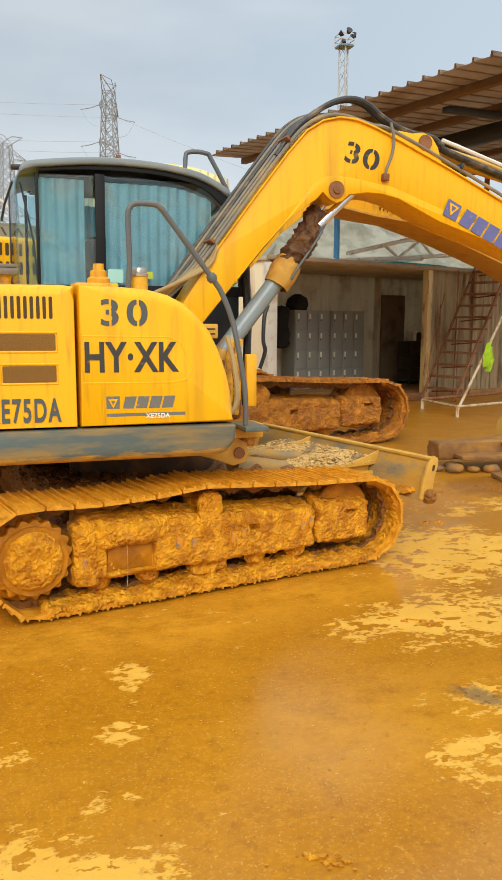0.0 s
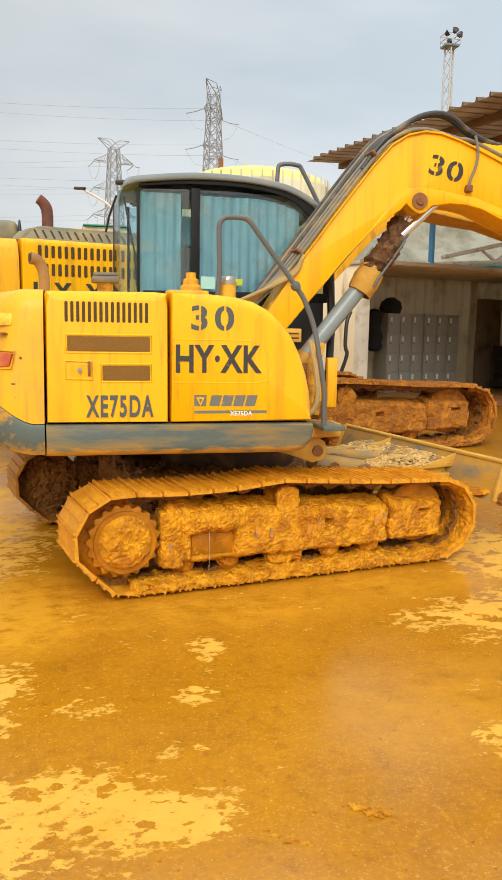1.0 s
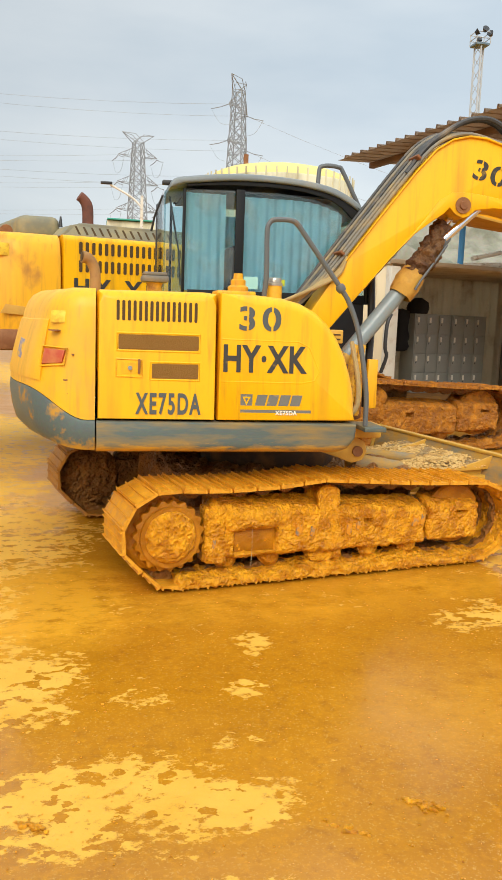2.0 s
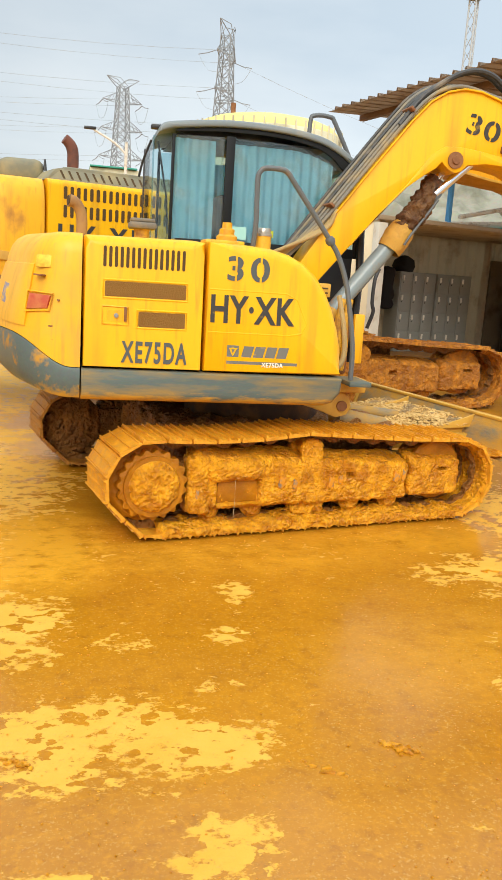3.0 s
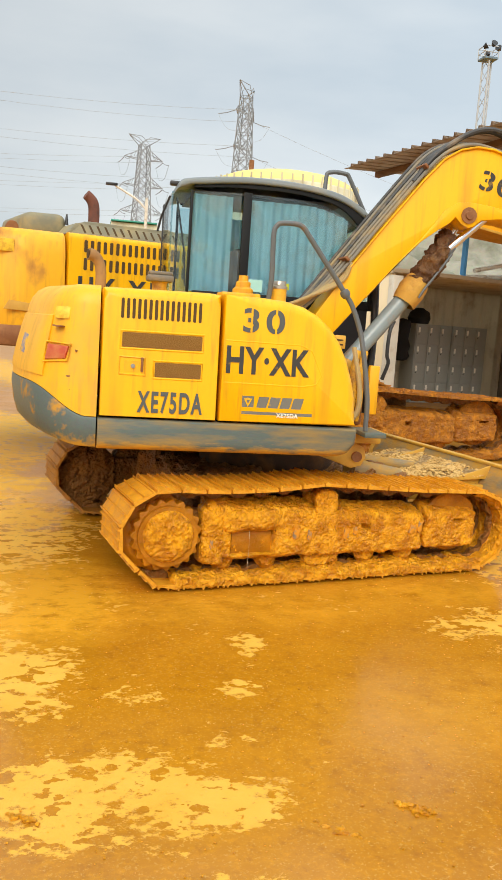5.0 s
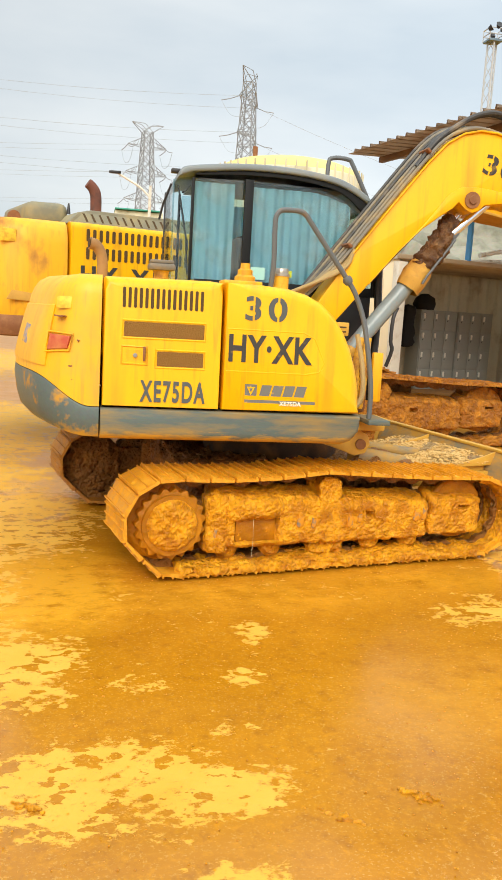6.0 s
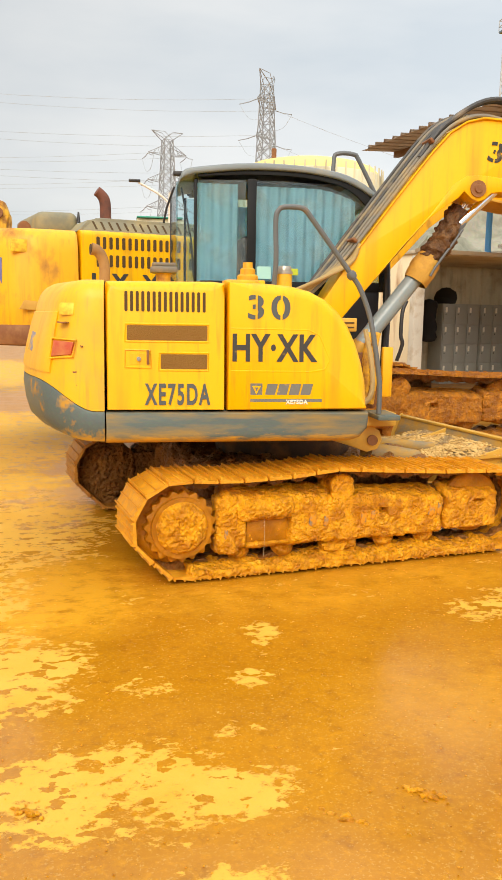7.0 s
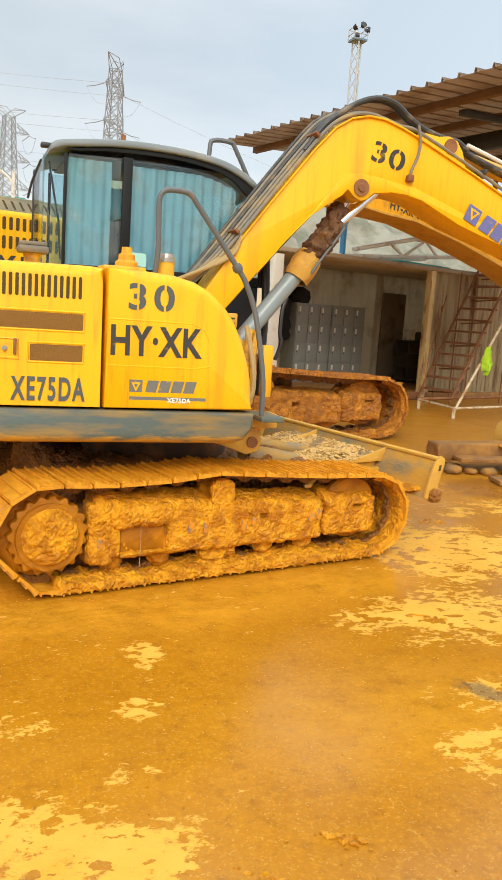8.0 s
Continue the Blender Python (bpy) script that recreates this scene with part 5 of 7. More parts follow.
    for x, z, a in ((1.87, 1.965, 53), (2.37, 2.62, 48), (3.62, 2.53, -22)):
        part("hose_clamp", box(-0.010, 0.010, 5.066, 5.30, 0.022, 0.058 if a < 0 else 0.060, 0.006, m=Matrix.Translation((x, 0, z)) @ pose(0, 0, 0, 0, -a, 0)), RUST if a > 0 else RUBBER, boom)
    part("hanging_cable", tube([(3.06, 5.06, 2.80), (3.085, 5.058, 2.70), (3.075, 5.06, 2.60), (3.04, 5.06, 2.51), (3.035, 5.065, 2.47)], 0.010, 7, smooth=4), HOSE_DUSTY, boom)
    part("lamp_stub", rough(box(3.01, 3.06, 5.045, 5.09, 2.425, 2.475, 0.01), 0.03, 0.006), RUST, boom)

    # boom cylinder: barrel, wrapped gland, bright rod
    low, high = Vector((1.94, 5.235, 1.10)), Vector((2.70, 5.235, 2.345))
    way = (high - low).normalized()
    foot = Vector((1.785, 5.235, 1.08))
    bc = part("boom_cylinder", tube([foot, low + way * 0.88], 0.058, 22), STEEL_BLUE, ex, "grey hydraulic cylinder with a torn leather wrap and bright rod")
    ax = along(low, high)
    part("foot_eye", lathe([(0, -0.06), (0.075, -0.06), (0.075, 0.06), (0, 0.06)], 20, m=along(foot + Vector((0, -0.01, 0)), foot + Vector((0, 1, 0)))), STEEL_BLUE, bc)
    part("barrel_mud", rough(lathe([(0.0, 0.02), (0.061, 0.02), (0.064, 0.10), (0.061, 0.26), (0.0585, 0.28), (0.0, 0.28)], 24, m=along(foot, low + way * 0.88)), 0.05, 0.005, 2), YELLOW_DIRTY, bc)
    part("gland_pipe", tube([(2.62, 5.15, 2.09), (2.57, 5.14, 2.02), (2.43, 5.13, 1.83), (2.40, 5.14, 1.77)], 0.009, 8), RAIL, bc)
    part("rod_clevis", rough(box(-0.030, 0.030, -0.04, 0.04, -0.045, 0.045, 0.014, m=Matrix.Translation((2.605, 5.185, 2.115)) @ pose(0, 0, 0, 0, 38, 0)), 0.05, 0.004), RAIL, bc, "grey rod clevis smeared with grease")
    b = bmesh.new()
    for k in range(15):
        ring = []
        z = 0.74 + 0.20 * k / 14
        for q in range(26):
            a = 2 * math.pi * q / 26
            r = 0.084 + 0.014 * math.sin(math.pi * k / 14) + 0.007 * noise.noise(Vector((math.cos(a) * 2, math.sin(a) * 2, z * 22)))
            ring.append(b.verts.new((r * math.cos(a), r * math.sin(a), z)))
        if k:
            for q in range(26):
                b.faces.new((prev[q], prev[(q + 1) % 26], ring[(q + 1) % 26], ring[q]))
        prev = ring
    b.transform(ax)
    part("canvas_wrap", b, CANVAS_YELLOW, bc, "stained ochre canvas wrap")
    b = bmesh.new()
    for k in range(61):
        ring = []
        f = k / 60
        z = 0.91 + 0.42 * f
        for q in range(48):
            a = 2 * math.pi * q / 48
            r = 0.078 - 0.018 * f + 0.036 * noise.noise(Vector((math.cos(a) * 2.2, math.sin(a) * 2.2, z * 15))) + 0.006 * math.sin(z * 75 + 2.2 * math.cos(a) + 1.5 * math.sin(2 * a) + 5 * noise.noise(Vector((math.cos(a), math.sin(a), z * 7)))) + 0.024 * abs(noise.noise(Vector((math.cos(a) * 2.5 + z * 9, math.sin(a) * 2.5, z * 26))))
            ring.append(b.verts.new((r * math.cos(a) - 0.035 * math.sin(math.pi * f), r * math.sin(a), z)))
        if k:
            for q in range(48):
                b.faces.new((prev[q], prev[(q + 1) % 48], ring[(q + 1) % 48], ring[q]))
        prev = ring
    b.transform(ax)
    part("leather_wrap", b, LEATHER, bc, "torn crumpled brown leather wrap")
    # the near cylinder's gland and rod beside it
    part("rod", tube([low + way * 1.1, high], 0.03, 18), CHROME, bc)
    part("bright_rod", tube([(2.60, 5.17, 2.125), (2.645, 5.17, 2.168), (2.84, 5.17, 2.352)], 0.030, 18), CHROME, bc, "bright chrome piston rod")
    # pedestal and guards by the boom foot
    part("boom_pedestal", rough(box(1.70, 2.03, 5.04, 5.50, 0.86, 1.24, 0.03), 0.1, 0.006), RUST, ex, "rusty boom pedestal under mud splashes")
    part("step_box", box(1.735, 1.845, 4.98, 5.06, 1.385, 1.475, 0.008), YELLOW_DIRTY, ex, "small muddy yellow step box")
    for z in (1.408, 1.438):
        part("step_slot", box(1.755, 1.825, 4.977, 4.985, z, z + 0.010), SLOT, ex)
    part("guard_post", box(2.035, 2.105, 4.98, 5.03, 0.95, 1.285, 0.008), YELLOW_WORN, ex, "scuffed yellow guard plate")
    for k in range(2):
        x = 1.92 + 0.05 * k
        part("ribbed_hose", tube([(x, 5.02, 0.90), (x + 0.01, 5.0, 1.05), (x, 5.0, 1.22), (x + 0.03, 5.02, 1.38)], [0.022 + 0.003 * (q % 2) for q in range(31)], 10, smooth=10), PEDESTAL, ex, "ribbed muddy hose")
    part("cab_post", tube([(2.16, 5.36, 0.92), (2.18, 5.38, 1.5), (2.17, 5.42, 1.95)], 0.028, 10), DARK, ex)
    part("grip", tube([(2.22, 5.24, 1.18), (2.25, 5.22, 1.30), (2.235, 5.22, 1.36), (2.24, 5.22, 1.52), (2.27, 5.23, 1.60)], 0.014, 8, smooth=3), DARK, ex)
    part("front_bracket", rough(box(1.80, 2.02, 4.62, 4.80, 0.80, 0.885, 0.01), 0.1, 0.003), YELLOW_DIRTY, ex)
    part("bracket_plate", box(1.83, 1.97, 4.40, 4.70, 0.865, 0.895, 0.005), BLUE_GREY, ex)
    part("low_hose", tube([(1.72, 4.75, 0.98), (1.80, 4.7, 0.93), (1.88, 4.72, 1.0), (1.90, 4.8, 1.18), (1.88, 4.9, 1.4)], 0.017, 8, smooth=5), HOSE_SLEEVE, ex)


def build_cab(ex):
    y0, y1 = 5.42, 6.38
    cab = part("cab", box(0.80, 2.14, y0 + 0.01, y1, 0.95, 1.70, 0.03), DARK, ex, "closed operator cab with tinted glass and pale blue curtains")
    crown = [(p.x, p.z) for p in spline([(0.70, 0, 2.385), (0.715, 0, 2.435), (0.80, 0, 2.468), (1.155, 0, 2.508), (1.50, 0, 2.508), (1.79, 0, 2.475), (1.95, 0, 2.42), (2.06, 0, 2.35), (2.12, 0, 2.27)], 5)]
    under = [(p.x, p.z) for p in spline([(2.07, 0, 2.30), (1.93, 0, 2.38), (1.77, 0, 2.432), (1.50, 0, 2.464), (1.155, 0, 2.462), (0.80, 0, 2.425)], 5)]
    roof_line = crown + under
    part("cab_roof", prism(roof_line, y0 - 0.025, y1 + 0.05, 0.014, seg=3), CAB_ROOF, cab, "dusty blue-grey cab roof")
    rail_low = [(p.x, p.z) for p in spline([(0.82, 0, 2.408), (1.13, 0, 2.432), (1.5, 0, 2.433), (1.75, 0, 2.402), (1.90, 0, 2.348), (2.02, 0, 2.248)], 5)]
    rail_high = [(p.x, p.z) for p in spline([(2.07, 0, 2.295), (1.93, 0, 2.385), (1.77, 0, 2.436), (1.5, 0, 2.462), (1.155, 0, 2.460), (0.82, 0, 2.42)], 5)]
    # side frame bars, each a separate strip
    for y in (y0, y1 - 0.03):
        for nm, pts in (("rear_pillar", [(0.795, 1.66), (0.815, 1.66), (0.815, 2.39), (0.795, 2.39)]), ("door_pillar", [(1.165, 1.73), (1.225, 1.73), (1.225, 2.408), (1.165, 2.408)]),
                        ("front_pillar", [(2.13, 1.66), (2.21, 1.66), (2.20, 1.90), (2.13, 2.15), (2.07, 2.29), (2.02, 2.27), (2.075, 2.12), (2.13, 1.90)]),
                        ("top_rail", rail_low + rail_high),
                        ("bottom_rail", [(0.84, 1.66), (2.13, 1.66), (2.13, 1.725), (0.84, 1.715)])):
            part(nm, prism(pts, y, y + 0.03, 0.004), CAB_FRAME, cab)
    part("side_glass", prism([(0.82, 1.70), (1.15, 1.70), (1.15, 2.40), (0.82, 2.385)], y0 + 0.006, y0 + 0.011), GLASS, cab).visible_shadow = False
    part("side_glass", prism([(1.21, 1.70), (2.12, 1.70), (2.11, 1.95), (2.06, 2.14), (2.0, 2.24), (1.88, 2.32), (1.74, 2.37), (1.5, 2.40), (1.21, 2.40)], y0 + 0.006, y0 + 0.011), GLASS, cab).visible_shadow = False
    part("far_glass", prism([(0.82, 1.70), (2.10, 1.70), (2.02, 2.18), (1.74, 2.37), (1.5, 2.40), (0.82, 2.385)], y1 - 0.02, y1 - 0.015), GLASS, cab).visible_shadow = False
    part("rear_glass", box(0.690, 0.696, y0 + 0.20, y1 - 0.03, 1.68, 2.39), GLASS, cab).visible_shadow = False
    part("corner_glass", box(0, 0.215, 0, 0.006, 1.68, 2.395, m=pose(0.798, 5.428, 0, 0, 0, 121)), GLASS, cab).visible_shadow = False
    part("rear_sill", box(0.685, 0.80, y0 + 0.18, y1, 1.60, 1.69, 0.01), DARK, cab)
    part("far_rear_pillar", box(0.685, 0.73, y1 - 0.06, y1, 1.66, 2.40, 0.008), DARK, cab)
    part("front_glass", prism([(2.13, 1.70), (2.136, 1.70), (2.146, 1.90), (2.085, 2.14), (2.03, 2.26), (2.024, 2.26), (2.079, 2.14), (2.14, 1.90)], y0 + 0.03, y1 - 0.03), GLASS, cab).visible_shadow = False

    def curtain(x0, x1, z0, z1, y, seed, top=lambda x: 0.0):
        b = bmesh.new()
        nx, nz = int((x1 - x0) / 0.006), 10
        rows = []
        for k in range(nz + 1):
            row = []
            for i in range(nx + 1):
                x = x0 + (x1 - x0) * i / nx
                z = z0 + (z1 - top(x) - z0) * k / nz
                w = 0.012 * math.sin(x * 95 + 2.5 * noise.noise(Vector((x * 6, seed, 0))) + 0.6 * noise.noise(Vector((x * 9, z * 3, seed)))) + 0.012 * noise.noise(Vector((x * 14, z * 2, seed)))
                row.append(b.verts.new((x, y + w, z)))
            rows.append(row)
        for a, c in zip(rows, rows[1:]):
            for i in range(nx):
                b.faces.new((a[i], a[i + 1], c[i + 1], c[i]))
        bmesh.ops.solidify(b, geom=b.faces[:], thickness=0.003)
        return b

    part("curtain", curtain(0.82, 1.10, 1.71, 2.375, y0 + 0.06, 1.0), CURTAIN, cab, "gathered pale blue curtain")
    part("curtain", curtain(1.235, 1.95, 1.71, 2.37, y0 + 0.07, 2.0, lambda x: 0.55 * max(0, x - 1.6) ** 2 * 1.2), CURTAIN, cab, "gathered pale blue curtain")
    part("curtain", curtain(1.0, 2.0, 1.71, 2.33, y1 - 0.07, 3.0, lambda x: 0.5 * max(0, x - 1.6) ** 2), CURTAIN, cab, "gathered pale blue curtain")
    part("headliner", box(0.83, 1.9, y0 + 0.05, y1 - 0.05, 2.39, 2.40), DARK, cab)
    part("cab_seat", box(1.15, 1.3, 5.65, 6.1, 1.2, 2.05, 0.05), DARK, cab)
    part("window_sticker", box(1.235, 1.335, y0 - 0.003, y0 + 0.004, 1.735, 1.82), material("pale_green_sticker", (0.40, 0.70, 0.62), 0.6), cab)
    part("window_sticker", box(1.45, 1.53, y0 - 0.003, y0 + 0.004, 1.765, 1.81), material("lime_sticker", (0.50, 0.56, 0.03), 0.6), cab)
    part("grab_handle", tube([(2.02, 6.42, 2.42), (2.025, 6.44, 2.74), (2.06, 6.44, 2.80), (2.19, 6.44, 2.80), (2.24, 6.44, 2.75), (2.42, 6.42, 2.42)], 0.018, 8, smooth=4), RAIL, cab)
    part("roof_bracket", box(0.66, 0.76, y0 + 0.1, y0 + 0.16, 2.425, 2.455, 0.008), DARK, cab)
    part("mirror_stay", tube([(0.67, 5.60, 2.36), (0.62, 5.65, 2.22), (0.60, 5.68, 2.12)], 0.008, 6), DARK, cab)
    part("glass_strut", tube([(0.72, 5.62, 2.36), (0.80, 5.70, 2.0), (0.82, 5.72, 1.75)], 0.007, 6), DARK, cab)


def build_blade(ex):
    m = UNDER
    prof = [(1.50, 0.345), (1.53, 0.338), (1.56, 0.39), (1.565, 0.46), (1.60, 0.545), (1.63, 0.60), (1.60, 0.607), (1.57, 0.55), (1.535, 0.47), (1.53, 0.40)]
    blade = part("dozer_blade", prism(prof, -1.03, 1.05, 0.004, m=m), BLADE_STEEL, ex, "raised dozer blade with worn blue-grey paint and mud")
    for y in (-1.05, 1.05):
        end = prism([(1.485, 0.355), (1.54, 0.325), (1.585, 0.335), (1.595, 0.45), (1.635, 0.575), (1.632, 0.615), (1.60, 0.632), (1.555, 0.59), (1.515, 0.49)], y - 0.012, y + 0.012, 0.005, m=m)
        part("end_plate", end, YELLOW_DIRTY, blade)
        part("end_slot", prism([(1.578, 0.535), (1.598, 0.535), (1.604, 0.572), (1.584, 0.572)], y - 0.0135, y + 0.0135, m=m), SLOT, blade)
        part("mud_lump", rough(rough(rounded_grid_box(1.515, 1.605, y - 0.05, y + 0.03, 0.325, 0.415, 0.012, 0.03), 0.06, 0.02, 2), 0.025, 0.008), MUD_DARK, blade, "", m)
    part("top_bar", box(1.585, 1.64, -1.04, 1.04, 0.596, 0.618, 0.006, m=m), YELLOW_DIRTY, blade)
    b = rounded_grid_box(1.34, 1.545, -0.96, -0.50, 0.372, 0.41, 0.02, 0.018)
    part("blade_mud", rough(rough(b, 0.07, 0.02, 6), 0.03, 0.008), MUD, blade, "mud lying along the blade's foot", m)
    for y in (-0.42, 0.42):
        part("blade_arm", prism([(0.62, 0.34), (1.50, 0.36), (1.54, 0.52), (1.35, 0.50), (0.62, 0.48)], y - 0.06, y + 0.06, 0.01, m=m), YELLOW_DIRTY, blade)
        part("arm_gusset", prism([(1.18, 0.49), (1.56, 0.50), (1.59, 0.60), (1.48, 0.565), (1.30, 0.52)], y - 0.10, y - 0.085, 0.004, m=m), YELLOW_DIRTY, blade)
    part("blade_tray", box(1.05, 1.56, -0.52, 0.60, 0.42, 0.455, 0.008, m=m), YELLOW_DIRTY, blade)
    # gravel lying in the blade frame
    ball = bmesh.new()
    bmesh.ops.create_icosphere(ball, subdivisions=1, radius=1.0)
    knobs = [v.co.copy() for v in ball.verts]
    sides = [[v.index for v in q.verts] for q in ball.faces]
    ball.free()
    b = bmesh.new()
    rng = random.Random(4)
    for k in range(3600):
        x, y = rng.uniform(1.02, 1.57), rng.uniform(-0.52, 0.60)
        hgt = 0.470 + 0.085 * max(0, (x - 1.06) / 0.5) * (0.8 + 0.5 * noise.noise(Vector((x * 5, y * 5, 1))))
        r = rng.uniform(0.004, 0.014) * (1.7 if k % 11 == 0 else 0.9)
        sc = Vector((rng.uniform(0.7, 1.4), rng.uniform(0.7, 1.3), rng.uniform(0.4, 0.8))) * r
        off = m @ Vector((x, y, hgt + 0.016 - rng.uniform(0, 0.012)))
        made = [b.verts.new(Vector((p.x * sc.x, p.y * sc.y, p.z * sc.z)) + off) for p in knobs]
        for q in sides:
            b.faces.new([made[e] for e in q])
    tagged(part("gravel", b, GRAVEL, blade, "pale gravel lying in the blade frame", smooth=0), kind="stuff")
    base = rounded_grid_box(1.06, 1.56, -0.48, 0.58, 0.42, 0.462, 0.03, 0.015)
    for v in base.verts:
        if v.co.z > 0.45:
            v.co.z += 0.09 * max(0, (v.co.x - 1.06) / 0.5)
    part("gravel_bed", rough(base, 0.08, 0.01), GRAVEL_BED, blade, "", m)
    cyl = part("blade_cylinder", tube([(0.75, 0.0, 0.56), (1.25, 0.0, 0.50)], 0.04, 18, m=m), BLADE_STEEL, blade)
    # pivot ear at the front of the swing frame
    ear = part("pivot_ear", prism([(1.62, 0.70), (1.75, 0.66), (1.86, 0.62), (1.93, 0.64), (1.96, 0.70), (1.94, 0.76), (1.88, 0.79), (1.70, 0.80)], 4.70, 4.80, 0.01), YELLOW_DIRTY, ex)
    part("pivot_pin", lathe([(0, 0), (0.034, 0), (0.034, 0.02), (0, 0.02)], 20, m=along((1.89, 4.70, 0.70), (1.89, 4.6, 0.70))), RUST, ear)
    part("boom_foot_tube", tube([(1.9, 4.85, 0.60), (2.30, 4.98, 0.53)], [0.066, 0.056], 18), BLADE_STEEL, ex)


build_excavator()

# ---- the large excavator behind ----
def build_large_excavator():
    base = pose(3.1, 10.13, 0, 0, 0, 17)
    hull = pose(-0.07, 7.375, 0, 0, 0, 17)
    ex = thing("large_excavator", base, "large yellow crawler excavator with muddy red-brown tracks", "excavator")
    fr = base @ Matrix.Diagonal((1.20, 1, 1, 1))
    crawler(ex, fr, 1.45, -1, (MUD_RED, MUD_RED, MUD_DARK), 11.0, caked=0.014, shoes=44)
    crawler(ex, fr, 1.45, 1, (MUD_RED, MUD_RED, MUD_DARK), 14.0, caked=0.014, shoes=44)
    # dark colours below the hull carry its shade as well as mud
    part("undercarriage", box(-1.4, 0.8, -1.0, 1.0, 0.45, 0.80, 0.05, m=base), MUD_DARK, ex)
    part("swing_frame", box(-0.1, 2.7, 0.1, 2.9, 1.10, 1.35, 0.04, m=hull), GRIME_SHADE, ex)
    # counterweight: rounded block behind the seam
    prof = []
    for x, y in ((-0.012, 0.0), (-0.25, 0.0), (-0.45, 0.03), (-0.62, 0.12), (-0.78, 0.32), (-0.9, 0.65), (-0.98, 1.1), (-1.0, 1.45), (-0.98, 1.8), (-0.9, 2.25), (-0.78, 2.58), (-0.5, 2.86), (-0.012, 2.9)):
        prof.append(Vector((x, y)))
    line = [Vector((p.x, p.y)) for p in spline([(p.x, p.y, 0) for p in prof], 4)]

    def ring(inset, z):
        return lambda _, p: (inset, z)

    cw = part("counterweight", plan_loft(line, [ring(0.10, 1.19), ring(0.03, 1.20), ring(0.0, 1.26), ring(0.0, 1.60), ring(0.01, 2.0), ring(0.03, 2.12), ring(0.06, 2.18), ring(0.12, 2.215), ring(0.3, 2.22)]), YELLOW_WORN, ex, "scuffed yellow counterweight with a rusty lower edge", hull)
    part("bumper_edge", plan_loft(line, [ring(0.09, 1.17), ring(0.01, 1.185), ring(-0.012, 1.24), ring(-0.012, 1.33), ring(0.0, 1.36)]), RUST, cw, "rusty scraped lower edge", hull)
    part("warning_sticker", box(-0.60, -0.46, 0.045, 0.075, 2.0, 2.11, 0.002, m=hull @ pose(0, 0, 0, 0, 0, 0)), STICKER, cw)
    part("scrape_band", prism([(-0.55, 1.50), (-0.02, 1.47), (-0.02, 1.53), (-0.50, 1.58)], -0.006, 0.01, 0.003, m=hull), YELLOW_DIRTY, cw)
    part("lifting_eye", lathe([(0, -0.02), (0.055, -0.02), (0.06, 0), (0.055, 0.02), (0, 0.02)], 20, m=hull @ Matrix.Translation((-0.42, 0.35, 2.24)) @ pose(0, 0, 0, 90)), RUST, cw)
    part("brand_patch", prism([(-0.12, 1.75), (0.05, 1.72), (0.05, 1.95), (-0.12, 1.98)], -0.004, 0.03, 0.002, m=hull @ pose(-0.690, 0.205, 0, 0, 0, -51.5)), BADGE_BLUE, cw)
    # engine door with two rows of slots
    poly = [(0.012, 1.22), (1.9, 1.22), (1.9, 2.14), (1.9, 2.22), (0.012, 2.22), (0.012, 2.14)]
    door = part("engine_door", inset_loft(poly, rim(0.05, 0.0, 1.2), [0.15, 0.15, 0.15, 1.0, 1.0, 0.15], lambda z: 0.0), YELLOW, ex, "yellow engine door with two rows of vent slots", hull)
    for row, (z0, z1) in enumerate(((2.055, 2.165), (1.895, 2.005))):
        for k in range(19):
            x = 0.155 + k * 0.0605
            part("vent_slot", slot_bar(x, x + 0.031, z0, z1, -0.001, 0.013), SLOT, door, "", hull)
    size = 0.16 / 0.7
    for txt, x in (("H", 0.10), ("Y", 0.31), ("X", 0.60), ("K", 0.80)):
        letters(txt, size, BLACK_STENCIL, door, hull @ Matrix.Translation((x, -0.004, 1.675)) @ pose(0, 0, 0, 90), squeeze=0.95, bold=0.008)
    # grey cowl on top, with a slot row, and the exhaust
    cowl_mat = material("olive_dusty_cowl", (0.20, 0.185, 0.12), 0.55, dirt=(0.34, 0.27, 0.13), dirt_at=(0.45, 0.7), dirt_scale=4)
    cowl = part("engine_cowl", prism([(0.0, 2.21), (2.0, 2.21), (2.0, 2.345), (0.22, 2.345), (0.10, 2.315)], 0.10, 1.5, 0.02, m=hull), cowl_mat, ex, "dusty grey engine cowl with slanted slots")
    slope = prism([(0.0, 0.0), (2.0, 0.0), (2.0, 0.15), (0.16, 0.15)], -0.006, 0.006, 0.002, m=hull @ Matrix.Translation((0.02, 0.055, 2.20)) @ pose(0, 0, 0, -24))
    part("cowl_flank", slope, cowl_mat, cowl)
    for k in range(18):
        x = 0.12 + 0.075 * k
        part("cowl_slot", prism([(x + 0.028, 0.035), (x + 0.048, 0.035), (x + 0.020, 0.115), (x, 0.115)], -0.0085, 0.004, 0, m=hull @ Matrix.Translation((0.02, 0.055, 2.20)) @ pose(0, 0, 0, -24)), SLOT, cowl)
    part("rear_cowl", rough(box(-0.28, 0.12, 0.5, 1.6, 2.20, 2.42, 0.07, m=hull, seg=3), 0.3, 0.01), cowl_mat, ex, "rounded grey rear cowl")
    part("exhaust", tube([(0.40, 0.55, 2.30), (0.40, 0.55, 2.50), (0.385, 0.55, 2.575), (0.35, 0.55, 2.62), (0.315, 0.55, 2.645)], [0.055, 0.055, 0.055, 0.05, 0.048], 14, smooth=4, m=hull), material("rusted_exhaust_stack", (0.17, 0.055, 0.03), 0.75, dirt=(0.09, 0.04, 0.03), dirt_at=(0.45, 0.7), dirt_scale=8), ex, "rust-red curved exhaust stack")
